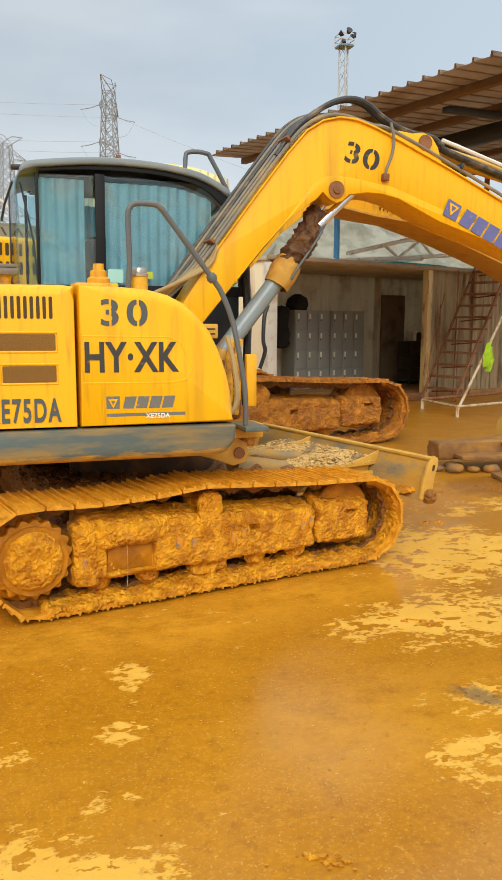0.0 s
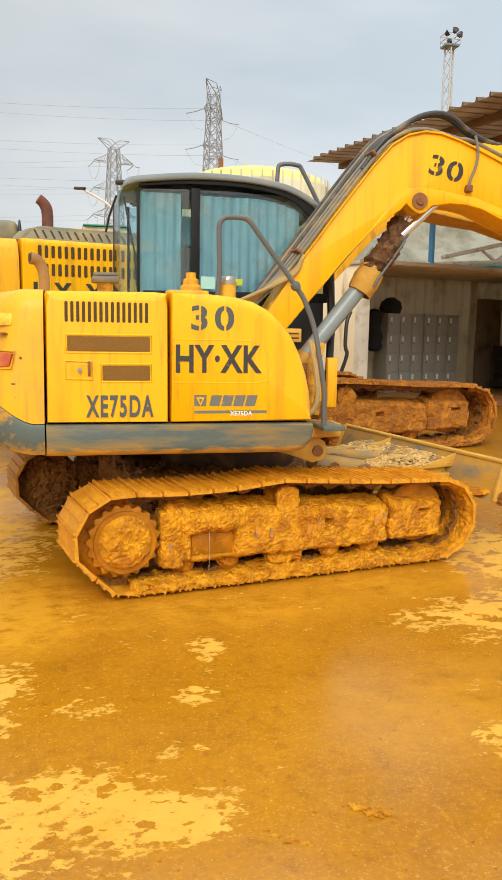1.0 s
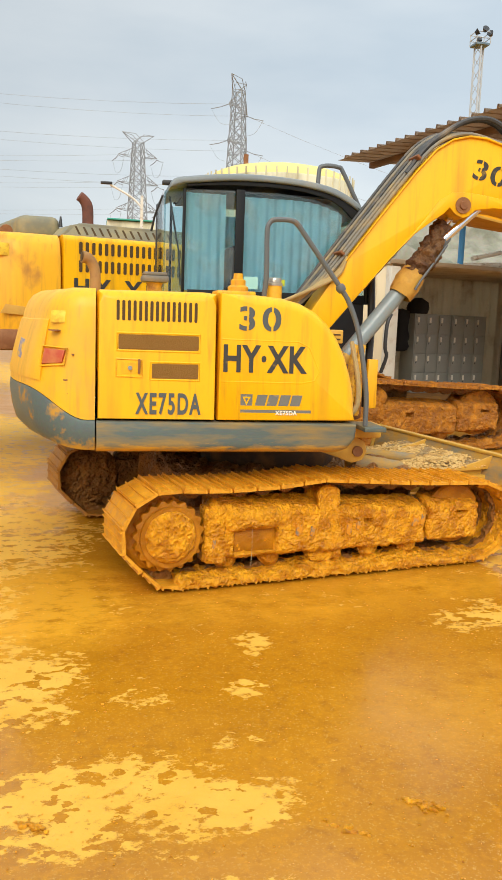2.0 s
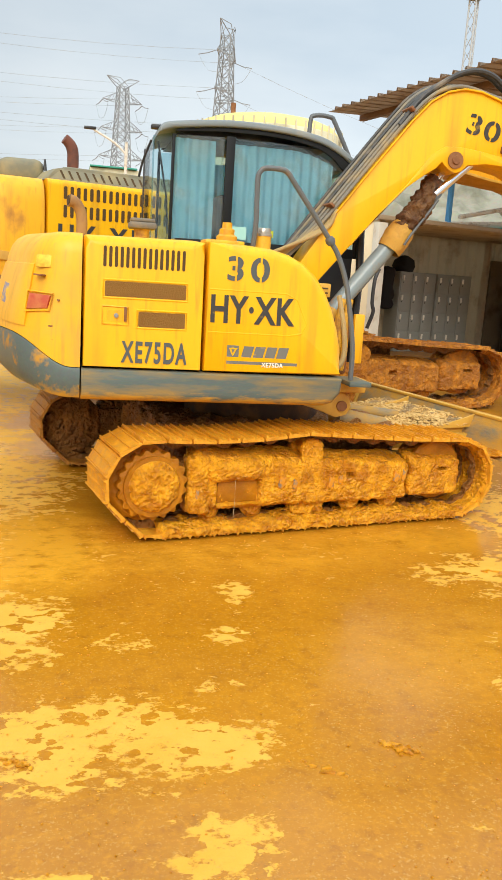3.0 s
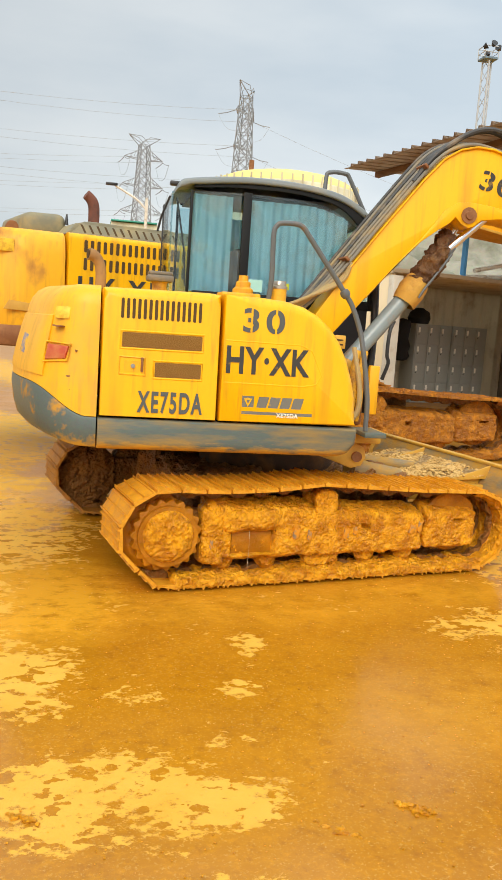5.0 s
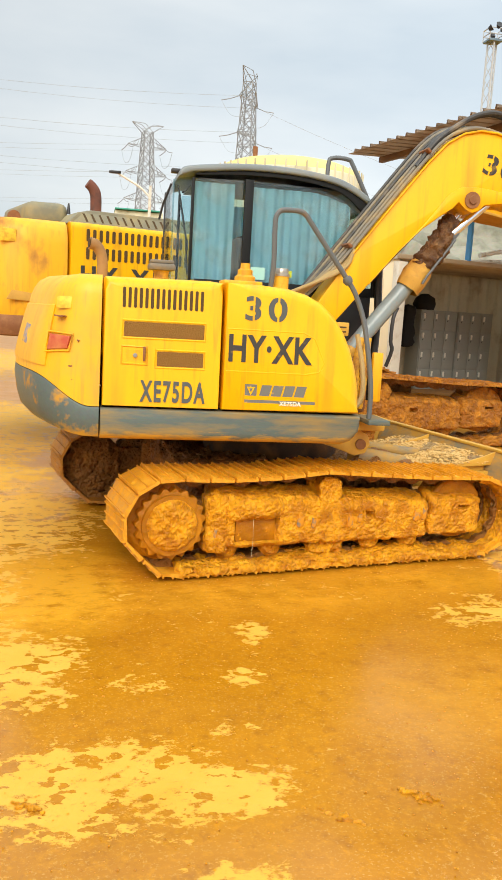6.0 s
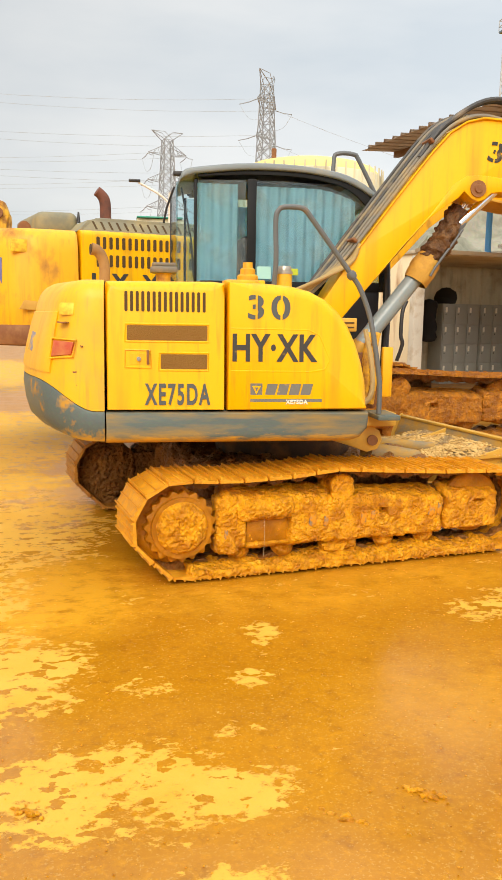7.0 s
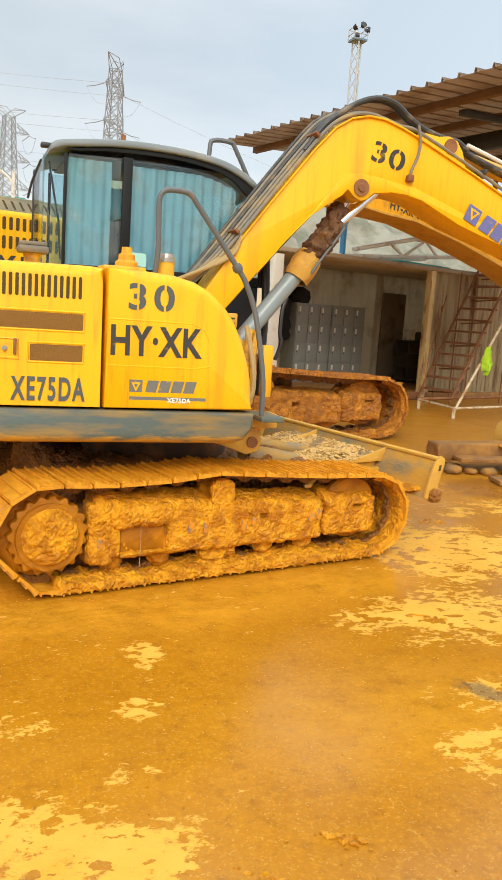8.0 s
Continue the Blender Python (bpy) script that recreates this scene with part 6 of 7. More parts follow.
    part("cowl_finial", tube([(0.12, 0.5, 2.33), (0.12, 0.5, 2.43)], [0.02, 0.008], 8, m=hull), DARK, ex)
    part("body", box(1.9, 2.7, 0.05, 2.9, 1.22, 2.2, 0.05, m=hull), YELLOW, ex)
    # boom, seen below the nearer boom
    top = [(-0.2, 1.9), (1.0, 2.85), (1.8, 3.40), (2.6, 3.72), (3.4, 3.72), (4.6, 3.35), (6.0, 2.85), (7.6, 2.2)]
    bot = [(0.1, 1.6), (1.2, 2.65), (1.75, 3.02), (2.2, 3.10), (2.82, 3.04), (3.51, 3.01), (4.53, 2.82), (5.86, 2.50), (7.5, 1.95)]
    boom = part("boom", prism(ribbon(top, bot), -0.25, 0.25, 0.015, m=base), YELLOW_WORN, ex, "yellow boom with small stencilled writing")
    b = prism(ribbon([(x, z + 0.005) for x, z in bot[2:]], [(x, z - 0.03) for x, z in bot[2:]]), -0.31, 0.31, 0.004)
    b.transform(base)
    part("lower_flange", b, YELLOW_DIRTY, boom)
    size = 0.115 / 0.7
    letters("HY-XK-08", size, BLACK_STENCIL, boom, base @ Matrix.Translation((2.98, -0.256, 3.115)) @ pose(0, 0, 0, 0, 7, 0) @ pose(0, 0, 0, 90), squeeze=0.72 / text_width("HY-XK-08", size), bold=0.003)
    return ex


build_large_excavator()

# ---- a third machine's arm, far back ----
far_arm = thing("distant_excavator", (-2.2, 14.2, 0), "muddy yellow excavator arm raised behind the other machines", "excavator")
part("arm", rough(prism([(-3.6, 0.0), (-2.6, 0.0), (-1.62, 2.6), (-1.52, 3.05), (-1.62, 3.25), (-1.9, 3.3), (-2.4, 2.6)], 14.0, 14.4, 0.03), 0.3, 0.03, cuts=4), PEDESTAL, far_arm)
part("arm_pin", lathe([(0, 0), (0.1, 0), (0.1, 0.06), (0, 0.06)], 16, m=along((-1.72, 14.0, 3.08), (-1.72, 13.0, 3.08))), RUST, far_arm)

# ---- container shed ----
WALL = pose(9.04, 14.35, 0, 0, 0, 16.6)


def corrugated(x0, x1, z0, z1, y, pitch=0.27, deep=0.036, thick=0.003):
    """An upright corrugated sheet along x."""
    b = bmesh.new()
    xs, ys = [], []
    x = x0
    while x < x1:
        for f, d in ((0.0, 0.0), (0.30, 0.0), (0.45, deep), (0.80, deep), (0.95, 0.0)):
            if x + f * pitch <= x1:
                xs.append(x + f * pitch)
                ys.append(y + d)
        x += pitch
    lo = [b.verts.new((a, c, z0)) for a, c in zip(xs, ys)]
    hi = [b.verts.new((a, c, z1)) for a, c in zip(xs, ys)]
    for i in range(len(xs) - 1):
        b.faces.new((lo[i], lo[i + 1], hi[i + 1], hi[i]))
    bmesh.ops.solidify(b, geom=b.faces[:], thickness=thick)
    b.transform(WALL)
    return b


def build_container():
    shed = thing("container_shed", WALL @ Matrix.Translation((0, 1.2, 0)), "open-sided cream steel container shed with rust stains", "shed", kind="structure")
    part("front_wall", corrugated(0.14, 4.6, 0.10, 2.56, 0.03), RUSTY_WALL, shed, "cream corrugated wall with brown rust runs", smooth=20)
    part("back_wall", corrugated(-3.9, 4.6, 0.10, 2.59, 2.36), INSIDE, shed, "", smooth=20)
    part("left_wall", box(-3.96, -3.90, 0.0, 2.42, 0.08, 2.6, 0.01, m=WALL), CONTAINER, shed)
    part("right_wall", box(4.6, 4.66, 0.0, 2.42, 0.08, 2.6, 0.01, m=WALL), CONTAINER, shed)
    part("shed_floor", box(-3.9, 4.6, 0.0, 2.4, 0.0, 0.14, 0.01, m=WALL), WOOD, shed)
    part("shed_roof", box(-4.0, 4.7, -0.05, 2.45, 2.56, 2.62, 0.01, m=WALL), INSIDE, shed)
    part("roof_beam", box(-4.0, 4.7, -0.10, -0.02, 2.57, 2.65, 0.012, m=WALL), material("brown_grey_beam", (0.32, 0.25, 0.16), 0.65, dirt=(0.24, 0.12, 0.05), dirt_at=(0.5, 0.75), dirt_scale=3), shed, "stained roof beam")
    part("corner_post", box(-0.02, 0.11, -0.07, 0.08, 0.0, 2.57, 0.012, m=WALL), CORNER_STEEL, shed, "cream corner post streaked with rust")
    part("corner_post", box(-3.98, -3.78, -0.07, 0.08, 0.0, 2.53, 0.012, m=WALL), material("clean_white_post", (0.66, 0.64, 0.55), 0.6, dirt=(0.40, 0.28, 0.14), dirt_at=(0.5, 0.75), dirt_scale=3), shed, "pale corner post")
    part("sill", box(-3.78, -0.02, -0.06, 0.05, 0.0, 0.13, 0.012, m=WALL), RUST, shed)
    part("inner_post", box(0.88, 0.96, 2.2, 2.34, 0.14, 2.56, 0.01, m=WALL), INSIDE, shed)
    part("inner_door", box(1.02, 1.76, 2.22, 2.30, 0.14, 2.17, 0.01, m=WALL), material("brown_grey_door", (0.17, 0.135, 0.09), 0.6, dirt=(0.10, 0.07, 0.04), dirt_at=(0.5, 0.7)), shed, "brown-grey inner door")
    return shed


build_container()


def build_locker():
    w, d, hgt = 0.96, 0.45, 1.64
    lk = thing("locker", IDENT, "grey steel twelve-door locker with white handles", "locker", "lockers in the shed")
    part("locker_body", box(0, w, 0.02, d, 0, hgt, 0.006), LOCKER, lk)
    for c in range(3):
        for r in range(4):
            x0, z0 = 0.012 + c * (w - 0.024) / 3, 0.03 + r * (hgt - 0.05) / 4
            dr = part("locker_door", box(x0 + 0.005, x0 + 0.302, 0.0, 0.022, z0 + 0.005, z0 + 0.387, 0.004), LOCKER, lk)
            part("handle", box(x0 + 0.045, x0 + 0.083, -0.018, 0.004, z0 + 0.24, z0 + 0.345, 0.004), WHITE_PRINT, dr)
            part("keyhole", box(x0 + 0.05, x0 + 0.07, -0.004, 0.004, z0 + 0.19, z0 + 0.215, 0.002), DARK, dr)
    return lk


lk = build_locker()
lk.matrix_basis = WALL @ Matrix.Translation((-1.80, 1.88, 0.14))
copy_thing(lk, WALL @ Matrix.Translation((-0.80, 1.88, 0.14)))

bag = rough(lathe([(0, 0), (0.20, 0.0), (0.24, 0.12), (0.20, 0.24), (0.1, 0.32), (0, 0.34)], 20), 0.15, 0.03)
single("black_bag", bag, BLACK_THING, "black bag lying on top of a grey steel locker", "bag", m=WALL @ Matrix.Translation((-1.58, 2.1, 1.775)))
# black lump and rail added for the dark shade left of the lockers
coat = rough(rounded_grid_box(-0.22, 0.10, -0.12, 0.10, 0.9, 1.75, 0.05, 0.08), 0.2, 0.04)
hang = thing("shade_lump", WALL @ Matrix.Translation((-2.05, 2.0, 1.75)), "added black lump for the dark shade beside the lockers, on a rail", "coat")
part("coat", coat, BLACK_THING, hang, "", WALL @ Matrix.Translation((-1.98, 2.05, 0.1)))
part("lump_rail", box(-2.3, -1.8, 2.1, 2.36, 1.80, 1.83, 0.004, m=WALL), RUST, hang)

rack = thing("shelf_rack", WALL @ Matrix.Translation((1.9, 2.0, 0.14)), "dark steel shelf rack against the shed's back wall", "shelf")
for z in (0.20, 0.48, 0.80, 1.10):
    part("shelf", box(1.50, 2.30, 1.75, 2.15, z, z + 0.025, 0.003, m=WALL), RACK, rack)
for x in (1.50, 2.27):
    for y in (1.75, 2.12):
        part("upright", box(x, x + 0.03, y, y + 0.03, 0.14, 1.13, 0.003, m=WALL), RACK, rack)
part("back_sheet", box(1.5, 2.3, 2.15, 2.16, 0.14, 1.12, m=WALL), RACK, rack)
mach = thing("small_printer", WALL @ Matrix.Translation((1.85, 1.95, 1.125)), "small black and grey machine standing on the shelf rack", "printer")
part("machine_body", box(1.72, 2.2, 1.78, 2.1, 1.125, 1.33, 0.03, m=WALL), DARK, mach)
part("paper_tray", box(1.62, 1.78, 1.80, 2.05, 1.13, 1.36, 0.02, m=WALL), WHITE_STEEL, mach)

# ---- steel stair by the shed ----
st = thing("steel_stair", WALL @ Matrix.Translation((0.4, -0.6, 0)), "rusty open steel stair with a white pipe frame", "stair")
for k in range(11):
    u, z = -0.14 + 0.13 * k, 0.24 + 0.232 * k
    part("tread", box(u, u + 0.20, -0.97, -0.18, z, z + 0.040, 0.006, m=WALL), RUST, st)
    if k % 2 == 0:
        part("riser_bar", tube([(u + 0.19, -0.95, z), (u + 0.19, -0.2, z - 0.06)], 0.014, 6, m=WALL), RUST, st)
for v in (-0.99, -0.17):
    part("stringer", tube([(-0.22, v, 0.05), (1.31, v, 2.75)], 0.026, 8, m=WALL), RUST, st)
for u, v, h in ((0.25, -0.15, 1.9), (0.75, -0.15, 2.6), (1.2, -1.07, 2.6), (1.25, -0.15, 2.7)):
    part("rail_post", tube([(u, v, 0.03), (u + 0.02, v, h)], 0.016, 6, m=WALL), RUST, st)
part("rail", tube([(-0.9, -0.9, 0.25), (-0.75, -0.85, 1.0), (0.2, -0.3, 2.1)], 0.011, 6, smooth=4, m=WALL), RUST, st)
part("base_bar", tube([(-1.37, -1.24, 0.16), (-1.84, -2.43, 0.16)], 0.021, 8, m=WALL), POLE, st)
part("base_bar", tube([(-1.84, -2.43, 0.16), (1.5, -2.3, 0.16)], 0.021, 8, m=WALL), POLE, st)
part("base_bar", tube([(-1.37, -1.24, 0.17), (1.5, -1.1, 0.17)], 0.025, 8, m=WALL), RUST, st)
for u, v in ((-1.37, -1.24), (-1.84, -2.43), (1.4, -2.3)):
    part("foot", tube([(u, v, -0.01), (u, v, 0.17)], 0.03, 8, m=WALL), POLE, st)
part("leaning_pole", tube([(-1.84, -2.43, 0.10), (-1.0, -2.23, 0.93), (-0.0, -2.0, 1.95), (0.5, -1.9, 2.5)], 0.024, 8, m=WALL), POLE, st)
part("far_post", tube([(0.95, -1.4, 0.0), (0.95, -1.4, 1.9)], 0.022, 8, m=WALL), POLE, st)
b = bmesh.new()
rows = []
for i in range(15):
    row = []
    for j in range(22):
        f, g = i / 14, j / 21
        w = 0.10 + 0.13 * (1 - abs(2 * g - 0.9))
        x = (f - 0.5) * 2 * w + 0.03 * noise.noise(Vector((f * 3, g * 4, 1)))
        y = 0.05 * math.sin(f * 16 + 2 * g) + 0.03 * noise.noise(Vector((f * 4, g * 4, 7)))
        row.append(b.verts.new((x, y, -0.55 * g + 0.06 * math.sin(f * 5))))
    rows.append(row)
for r0, r1 in zip(rows, rows[1:]):
    for j in range(21):
        b.faces.new((r0[j], r0[j + 1], r1[j + 1], r1[j]))
bmesh.ops.solidify(b, geom=b.faces[:], thickness=0.004)
single("hi_vis_vest", b, HI_VIS, "lime-green safety vest draped over a leaning white pole", "vest", m=WALL @ Matrix.Translation((-0.86, -2.26, 1.15)) @ pose(0, 0, 0, 0, 14, 20) @ Matrix.Diagonal((0.85, 0.85, 0.74, 1)))

# ---- canopy roof over the yard ----
def build_canopy():
    # x: along the open edge towards the yard, y: along the ribs
    e = Vector((6.3 - 4.8, 8.4 - 15.2, 0)).normalized()
    r = Vector((-e.y, e.x, 0))
    m = Matrix(((e.x, r.x, 0, 4.82), (e.y, r.y, 0, 15.25), (0, 0, 1, 4.6), (0, 0, 0, 1)))
    can = thing("canopy_roof", m, "rusty corrugated steel canopy roof on dark steel beams", "canopy", kind="structure")
    n, pitch = 24, 0.285
    for k in range(n):
        x = k * pitch
        b = bmesh.new()
        xs = [(x, 0.0), (x + 0.09, 0.004), (x + 0.19, 0.002), (x + 0.235, 0.0), (x + 0.25, 0.06), (x + 0.27, 0.06), (x + pitch, 0.0)]
        lo = [b.verts.new((a, 0.02 * noise.noise(Vector((a * 3, 0, 0))), z)) for a, z in xs]
        hi = [b.verts.new((a, 9.5, z + 0.5)) for a, z in xs]
        for i in range(len(xs) - 1):
            b.faces.new((lo[i], lo[i + 1], hi[i + 1], hi[i]))
        bmesh.ops.solidify(b, geom=b.faces[:], thickness=0.004)
        part("roof_sheet", b, ROOF_RUST, can, "", m, smooth=20)
    for y in (0.75, 2.0, 3.4, 4.9, 6.5, 8.2):
        z = y * 0.5 / 9.5
        part("purlin", box(0, n * pitch, y - 0.05, y + 0.05, z - 0.11, z - 0.008, 0.004, m=m), PURLIN, can)
    part("main_beam", box(0, n * pitch, 2.55, 2.72, -0.22, 0.03, 0.006, m=m), DARK, can)
    for x in (1.2, 5.2):
        part("rafter", box(x - 0.07, x + 0.07, 0.9, 9.4, -0.06, 0.02, 0.004, m=m @ pose(0, 0, -0.16, 3, 0, 0)), DARK, can)
    for u, z0 in ((-2.13, 2.62), (2.1, 2.62)):
        part("roof_post", tube([(u, 0.3, z0), (u, 0.3, 4.7)], 0.055, 12, m=WALL), BLUE_PIPE if u < 0 else RUST, can)
    return can


build_canopy()
tr = thing("pipe_truss", WALL @ Matrix.Translation((-0.3, 0.3, 2.62)), "white painted pipe truss lying on the shed roof", "truss")
for pts, rr in (([(-1.9, 0.25, 2.80), (-0.2, 0.3, 3.17), (1.4, 0.3, 3.12)], 0.04), ([(-2.2, 0.3, 2.66), (-0.6, 0.3, 2.78), (1.6, 0.3, 2.98)], 0.04), ([(-0.9, 0.3, 3.02), (-0.5, 0.3, 2.80)], 0.03), ([(0.1, 0.3, 3.17), (0.5, 0.3, 2.88)], 0.03), ([(-0.5, 0.3, 2.80), (0.1, 0.3, 3.17)], 0.03), ([(-2.2, 1.6, 2.66), (1.6, 1.6, 2.95)], 0.035), ([(-2.2, 0.3, 2.66), (-2.2, 1.6, 2.66)], 0.035)):
    part("pipe", tube(pts, rr, 10, m=WALL), WHITE_STEEL, tr)
net = single("green_tarp", rough(box(-0.3, 1.2, 0.5, 1.6, 2.62, 2.74, 0.04, m=WALL), 0.4, 0.05), GREEN_NET, "green tarp lying folded on the shed roof", "tarp")

# ---- slope behind the shed ----
b = bmesh.new()
rows = []
for j in range(40):
    row = []
    for i in range(90):
        f = j / 39
        u = -1.9 + 5.2 * f + 0.3 * i
        p = WALL @ Vector((u, 4.2 + 7.5 * f, 0))
        z = 6.6 * f ** 0.8 * min(1.0, 0.55 + i / 12)
        q = Vector((u * 0.5, f * 5, 2))
        d = 0.55 * noise.noise(q) + 0.3 * noise.noise(q * 3) + 0.12 * noise.noise(q * 8)
        row.append(b.verts.new((p.x, p.y - d, max(-0.2, z + 0.5 * d))))
    rows.append(row)
for r0, r1 in zip(rows, rows[1:]):
    for i in range(89):
        b.faces.new((r0[i], r0[i + 1], r1[i + 1], r1[i]))
single("rock_slope", b, ROCK, "grey rough sprayed rock slope behind the shed", "slope", "structure", smooth=60)


def bush(name, at, size, count, seed, label, category="bush"):
    rng = random.Random(seed)
    th = thing(name, at, label, category)
    stem = bmesh.new()
    for k in range(4):
        q = Vector((rng.uniform(-0.3, 0.3), rng.uniform(-0.3, 0.3), 0.7)) * size
        tube([Vector(at), Vector(at) + q * 0.6, Vector(at) + q], [0.06 * size, 0.03 * size, 0.012 * size], 6, stem)
    part("trunk", stem, WOOD, th)
    b = bmesh.new()
    for k in range(count):
        d = Vector((rng.gauss(0, 1), rng.gauss(0, 1), rng.gauss(0, 0.8)))
        d = d.normalized() * size * rng.uniform(0.25, 0.62) * (0.8 + 0.4 * noise.noise(d * 2))
        c = Vector(at) + Vector((0, 0, size * 0.72)) + d
        a = Vector((rng.uniform(-1, 1), rng.uniform(-1, 1), rng.uniform(-0.6, 0.6))).normalized() * size * 0.06
        n = a.orthogonal().normalized() * size * 0.035
        b.faces.new([b.verts.new(c - a), b.verts.new(c + n), b.verts.new(c + a), b.verts.new(c - n)])
    part("crown", b, LEAF, th, smooth=0)
    return th


for k, (u, v, f) in enumerate(((2.6, 9.6, 1.0), (3.6, 10.4, 0.8))):
    p = WALL @ Vector((u, v, 0))
    bush("bush", (p.x, p.y, 6.6 * ((v - 4.2) / 7.5) ** 0.8 * 0.8 - 0.3), 1.1 * f, 700, k, "green leafy bush growing on the rock slope")

# ---- things lying by the machines ----
beam = thing("timber_beam", (5.4, 7.4, 0), "muddy square timber beam lying on stones", "timber")
part("beam", rough(box(0, 1.7, -0.15, 0.15, 0.08, 0.27, 0.02, m=pose(4.98, 7.45, 0, 0, 0, -6)), 0.16, 0.022, cuts=5), WOOD, beam)
plank = thing("plank", (5.5, 7.1, 0), "muddy plank resting on stones", "plank")
part("board", rough(box(0, 1.3, -0.2, 0.05, 0.115, 0.155, 0.006, m=pose(5.12, 7.25, 0, 0, 0, -9)), 0.14, 0.008, cuts=4), WOOD, plank)
plank2 = thing("plank", (5.6, 6.6, 0), "muddy plank lying flat on the ground", "plank")
part("board", rough(box(0, 1.2, -0.1, 0.2, 0.0, 0.045, 0.006, m=pose(5.16, 6.55, 0, 0, 0, -14)), 0.2, 0.006), WOOD, plank2)
rng = random.Random(9)
for x, y, r in ((4.86, 7.2, 0.075), (5.02, 7.08, 0.10), (5.22, 7.05, 0.07), (5.4, 7.0, 0.085), (5.62, 6.95, 0.07), (5.15, 7.3, 0.08), (5.9, 7.1, 0.09), (6.3, 7.2, 0.1)):
    b = bmesh.new()
    bmesh.ops.create_icosphere(b, subdivisions=3, radius=r)
    bmesh.ops.scale(b, vec=(rng.uniform(1.0, 1.5), rng.uniform(0.8, 1.1), 0.5), verts=b.verts)
    rough(b, r * 0.9, r * 0.16, rng.random() * 9)
    single("stone", b, STONE, "rounded mud-stained stone lying by the timber", "stone", group="stones by the timber", m=pose(x, y, r * 0.32, 0, 0, rng.uniform(0, 180)))
bucket = thing("digging_bucket", (5.75, 7.4, 0), "muddy yellow digging bucket resting on the timber", "bucket")
prof = [(0.0, 0.30), (0.03, 0.62), (0.16, 0.86), (0.40, 0.98), (0.7, 0.95), (0.9, 0.75), (0.9, 0.30), (0.6, 0.20), (0.2, 0.20)]
part("shell", prism(prof, -0.1, 0.5, 0.03, m=pose(5.84, 7.2, 0.05, 0, 0, -8) @ Matrix.Diagonal((1, 1, 0.60, 1))), YELLOW_DIRTY, bucket)
part("tooth", rough(prism([(-0.18, 0.26), (0.06, 0.24), (0.06, 0.36), (-0.04, 0.36)], -0.08, 0.02, 0.01, m=pose(5.84, 7.2, 0, 0, 0, -8)), 0.1, 0.008), MUD, bucket)

# mud clods and grit strewn on the yard
b = bmesh.new()
rng = random.Random(21)
spots = [(1.24, 1.96, 0.035, 34), (0.955, 1.87, 0.03, 24), (2.45, 3.5, 0.05, 26), (3.7, 5.2, 0.12, 34), (0.02, 2.02, 0.03, 16)]
for cx, cy, sp, count in spots:
    for k in range(count):
        t = rng.gauss(0, 1)
        r = rng.uniform(0.003, 0.012)
        c = Vector((cx + sp * t, cy - 0.55 * sp * t + rng.gauss(0, sp * 0.40), -0.001))
        q = bmesh.ops.create_icosphere(b, subdivisions=1, radius=r)["verts"]
        for v in q:
            v.co = Vector((v.co.x * rng.uniform(0.6, 1.8), v.co.y * rng.uniform(0.6, 1.4), v.co.z * rng.uniform(0.4, 1.0))) + c
ball = bmesh.new()
bmesh.ops.create_icosphere(ball, subdivisions=1, radius=1.0)
knobs = [v.co.copy() for v in ball.verts]
sides = [[v.index for v in q.verts] for q in ball.faces]
ball.free()
for k in range(3400):
    c = Vector((rng.uniform(-1.2, 3.6), 1.2 + 3.6 * rng.random() ** 1.3, -0.002))
    r = rng.uniform(0.0010, 0.0034) * (1.7 if k % 23 == 0 else 1.0)
    made = [b.verts.new(Vector((p.x * r * 1.3, p.y * r, p.z * r * 0.8)) + c) for p in knobs]
    for q in sides:
        b.faces.new([made[e] for e in q])
single("mud_clods", b, MUD, "small wet mud clods and grit strewn on the yard", "mud", "stuff")

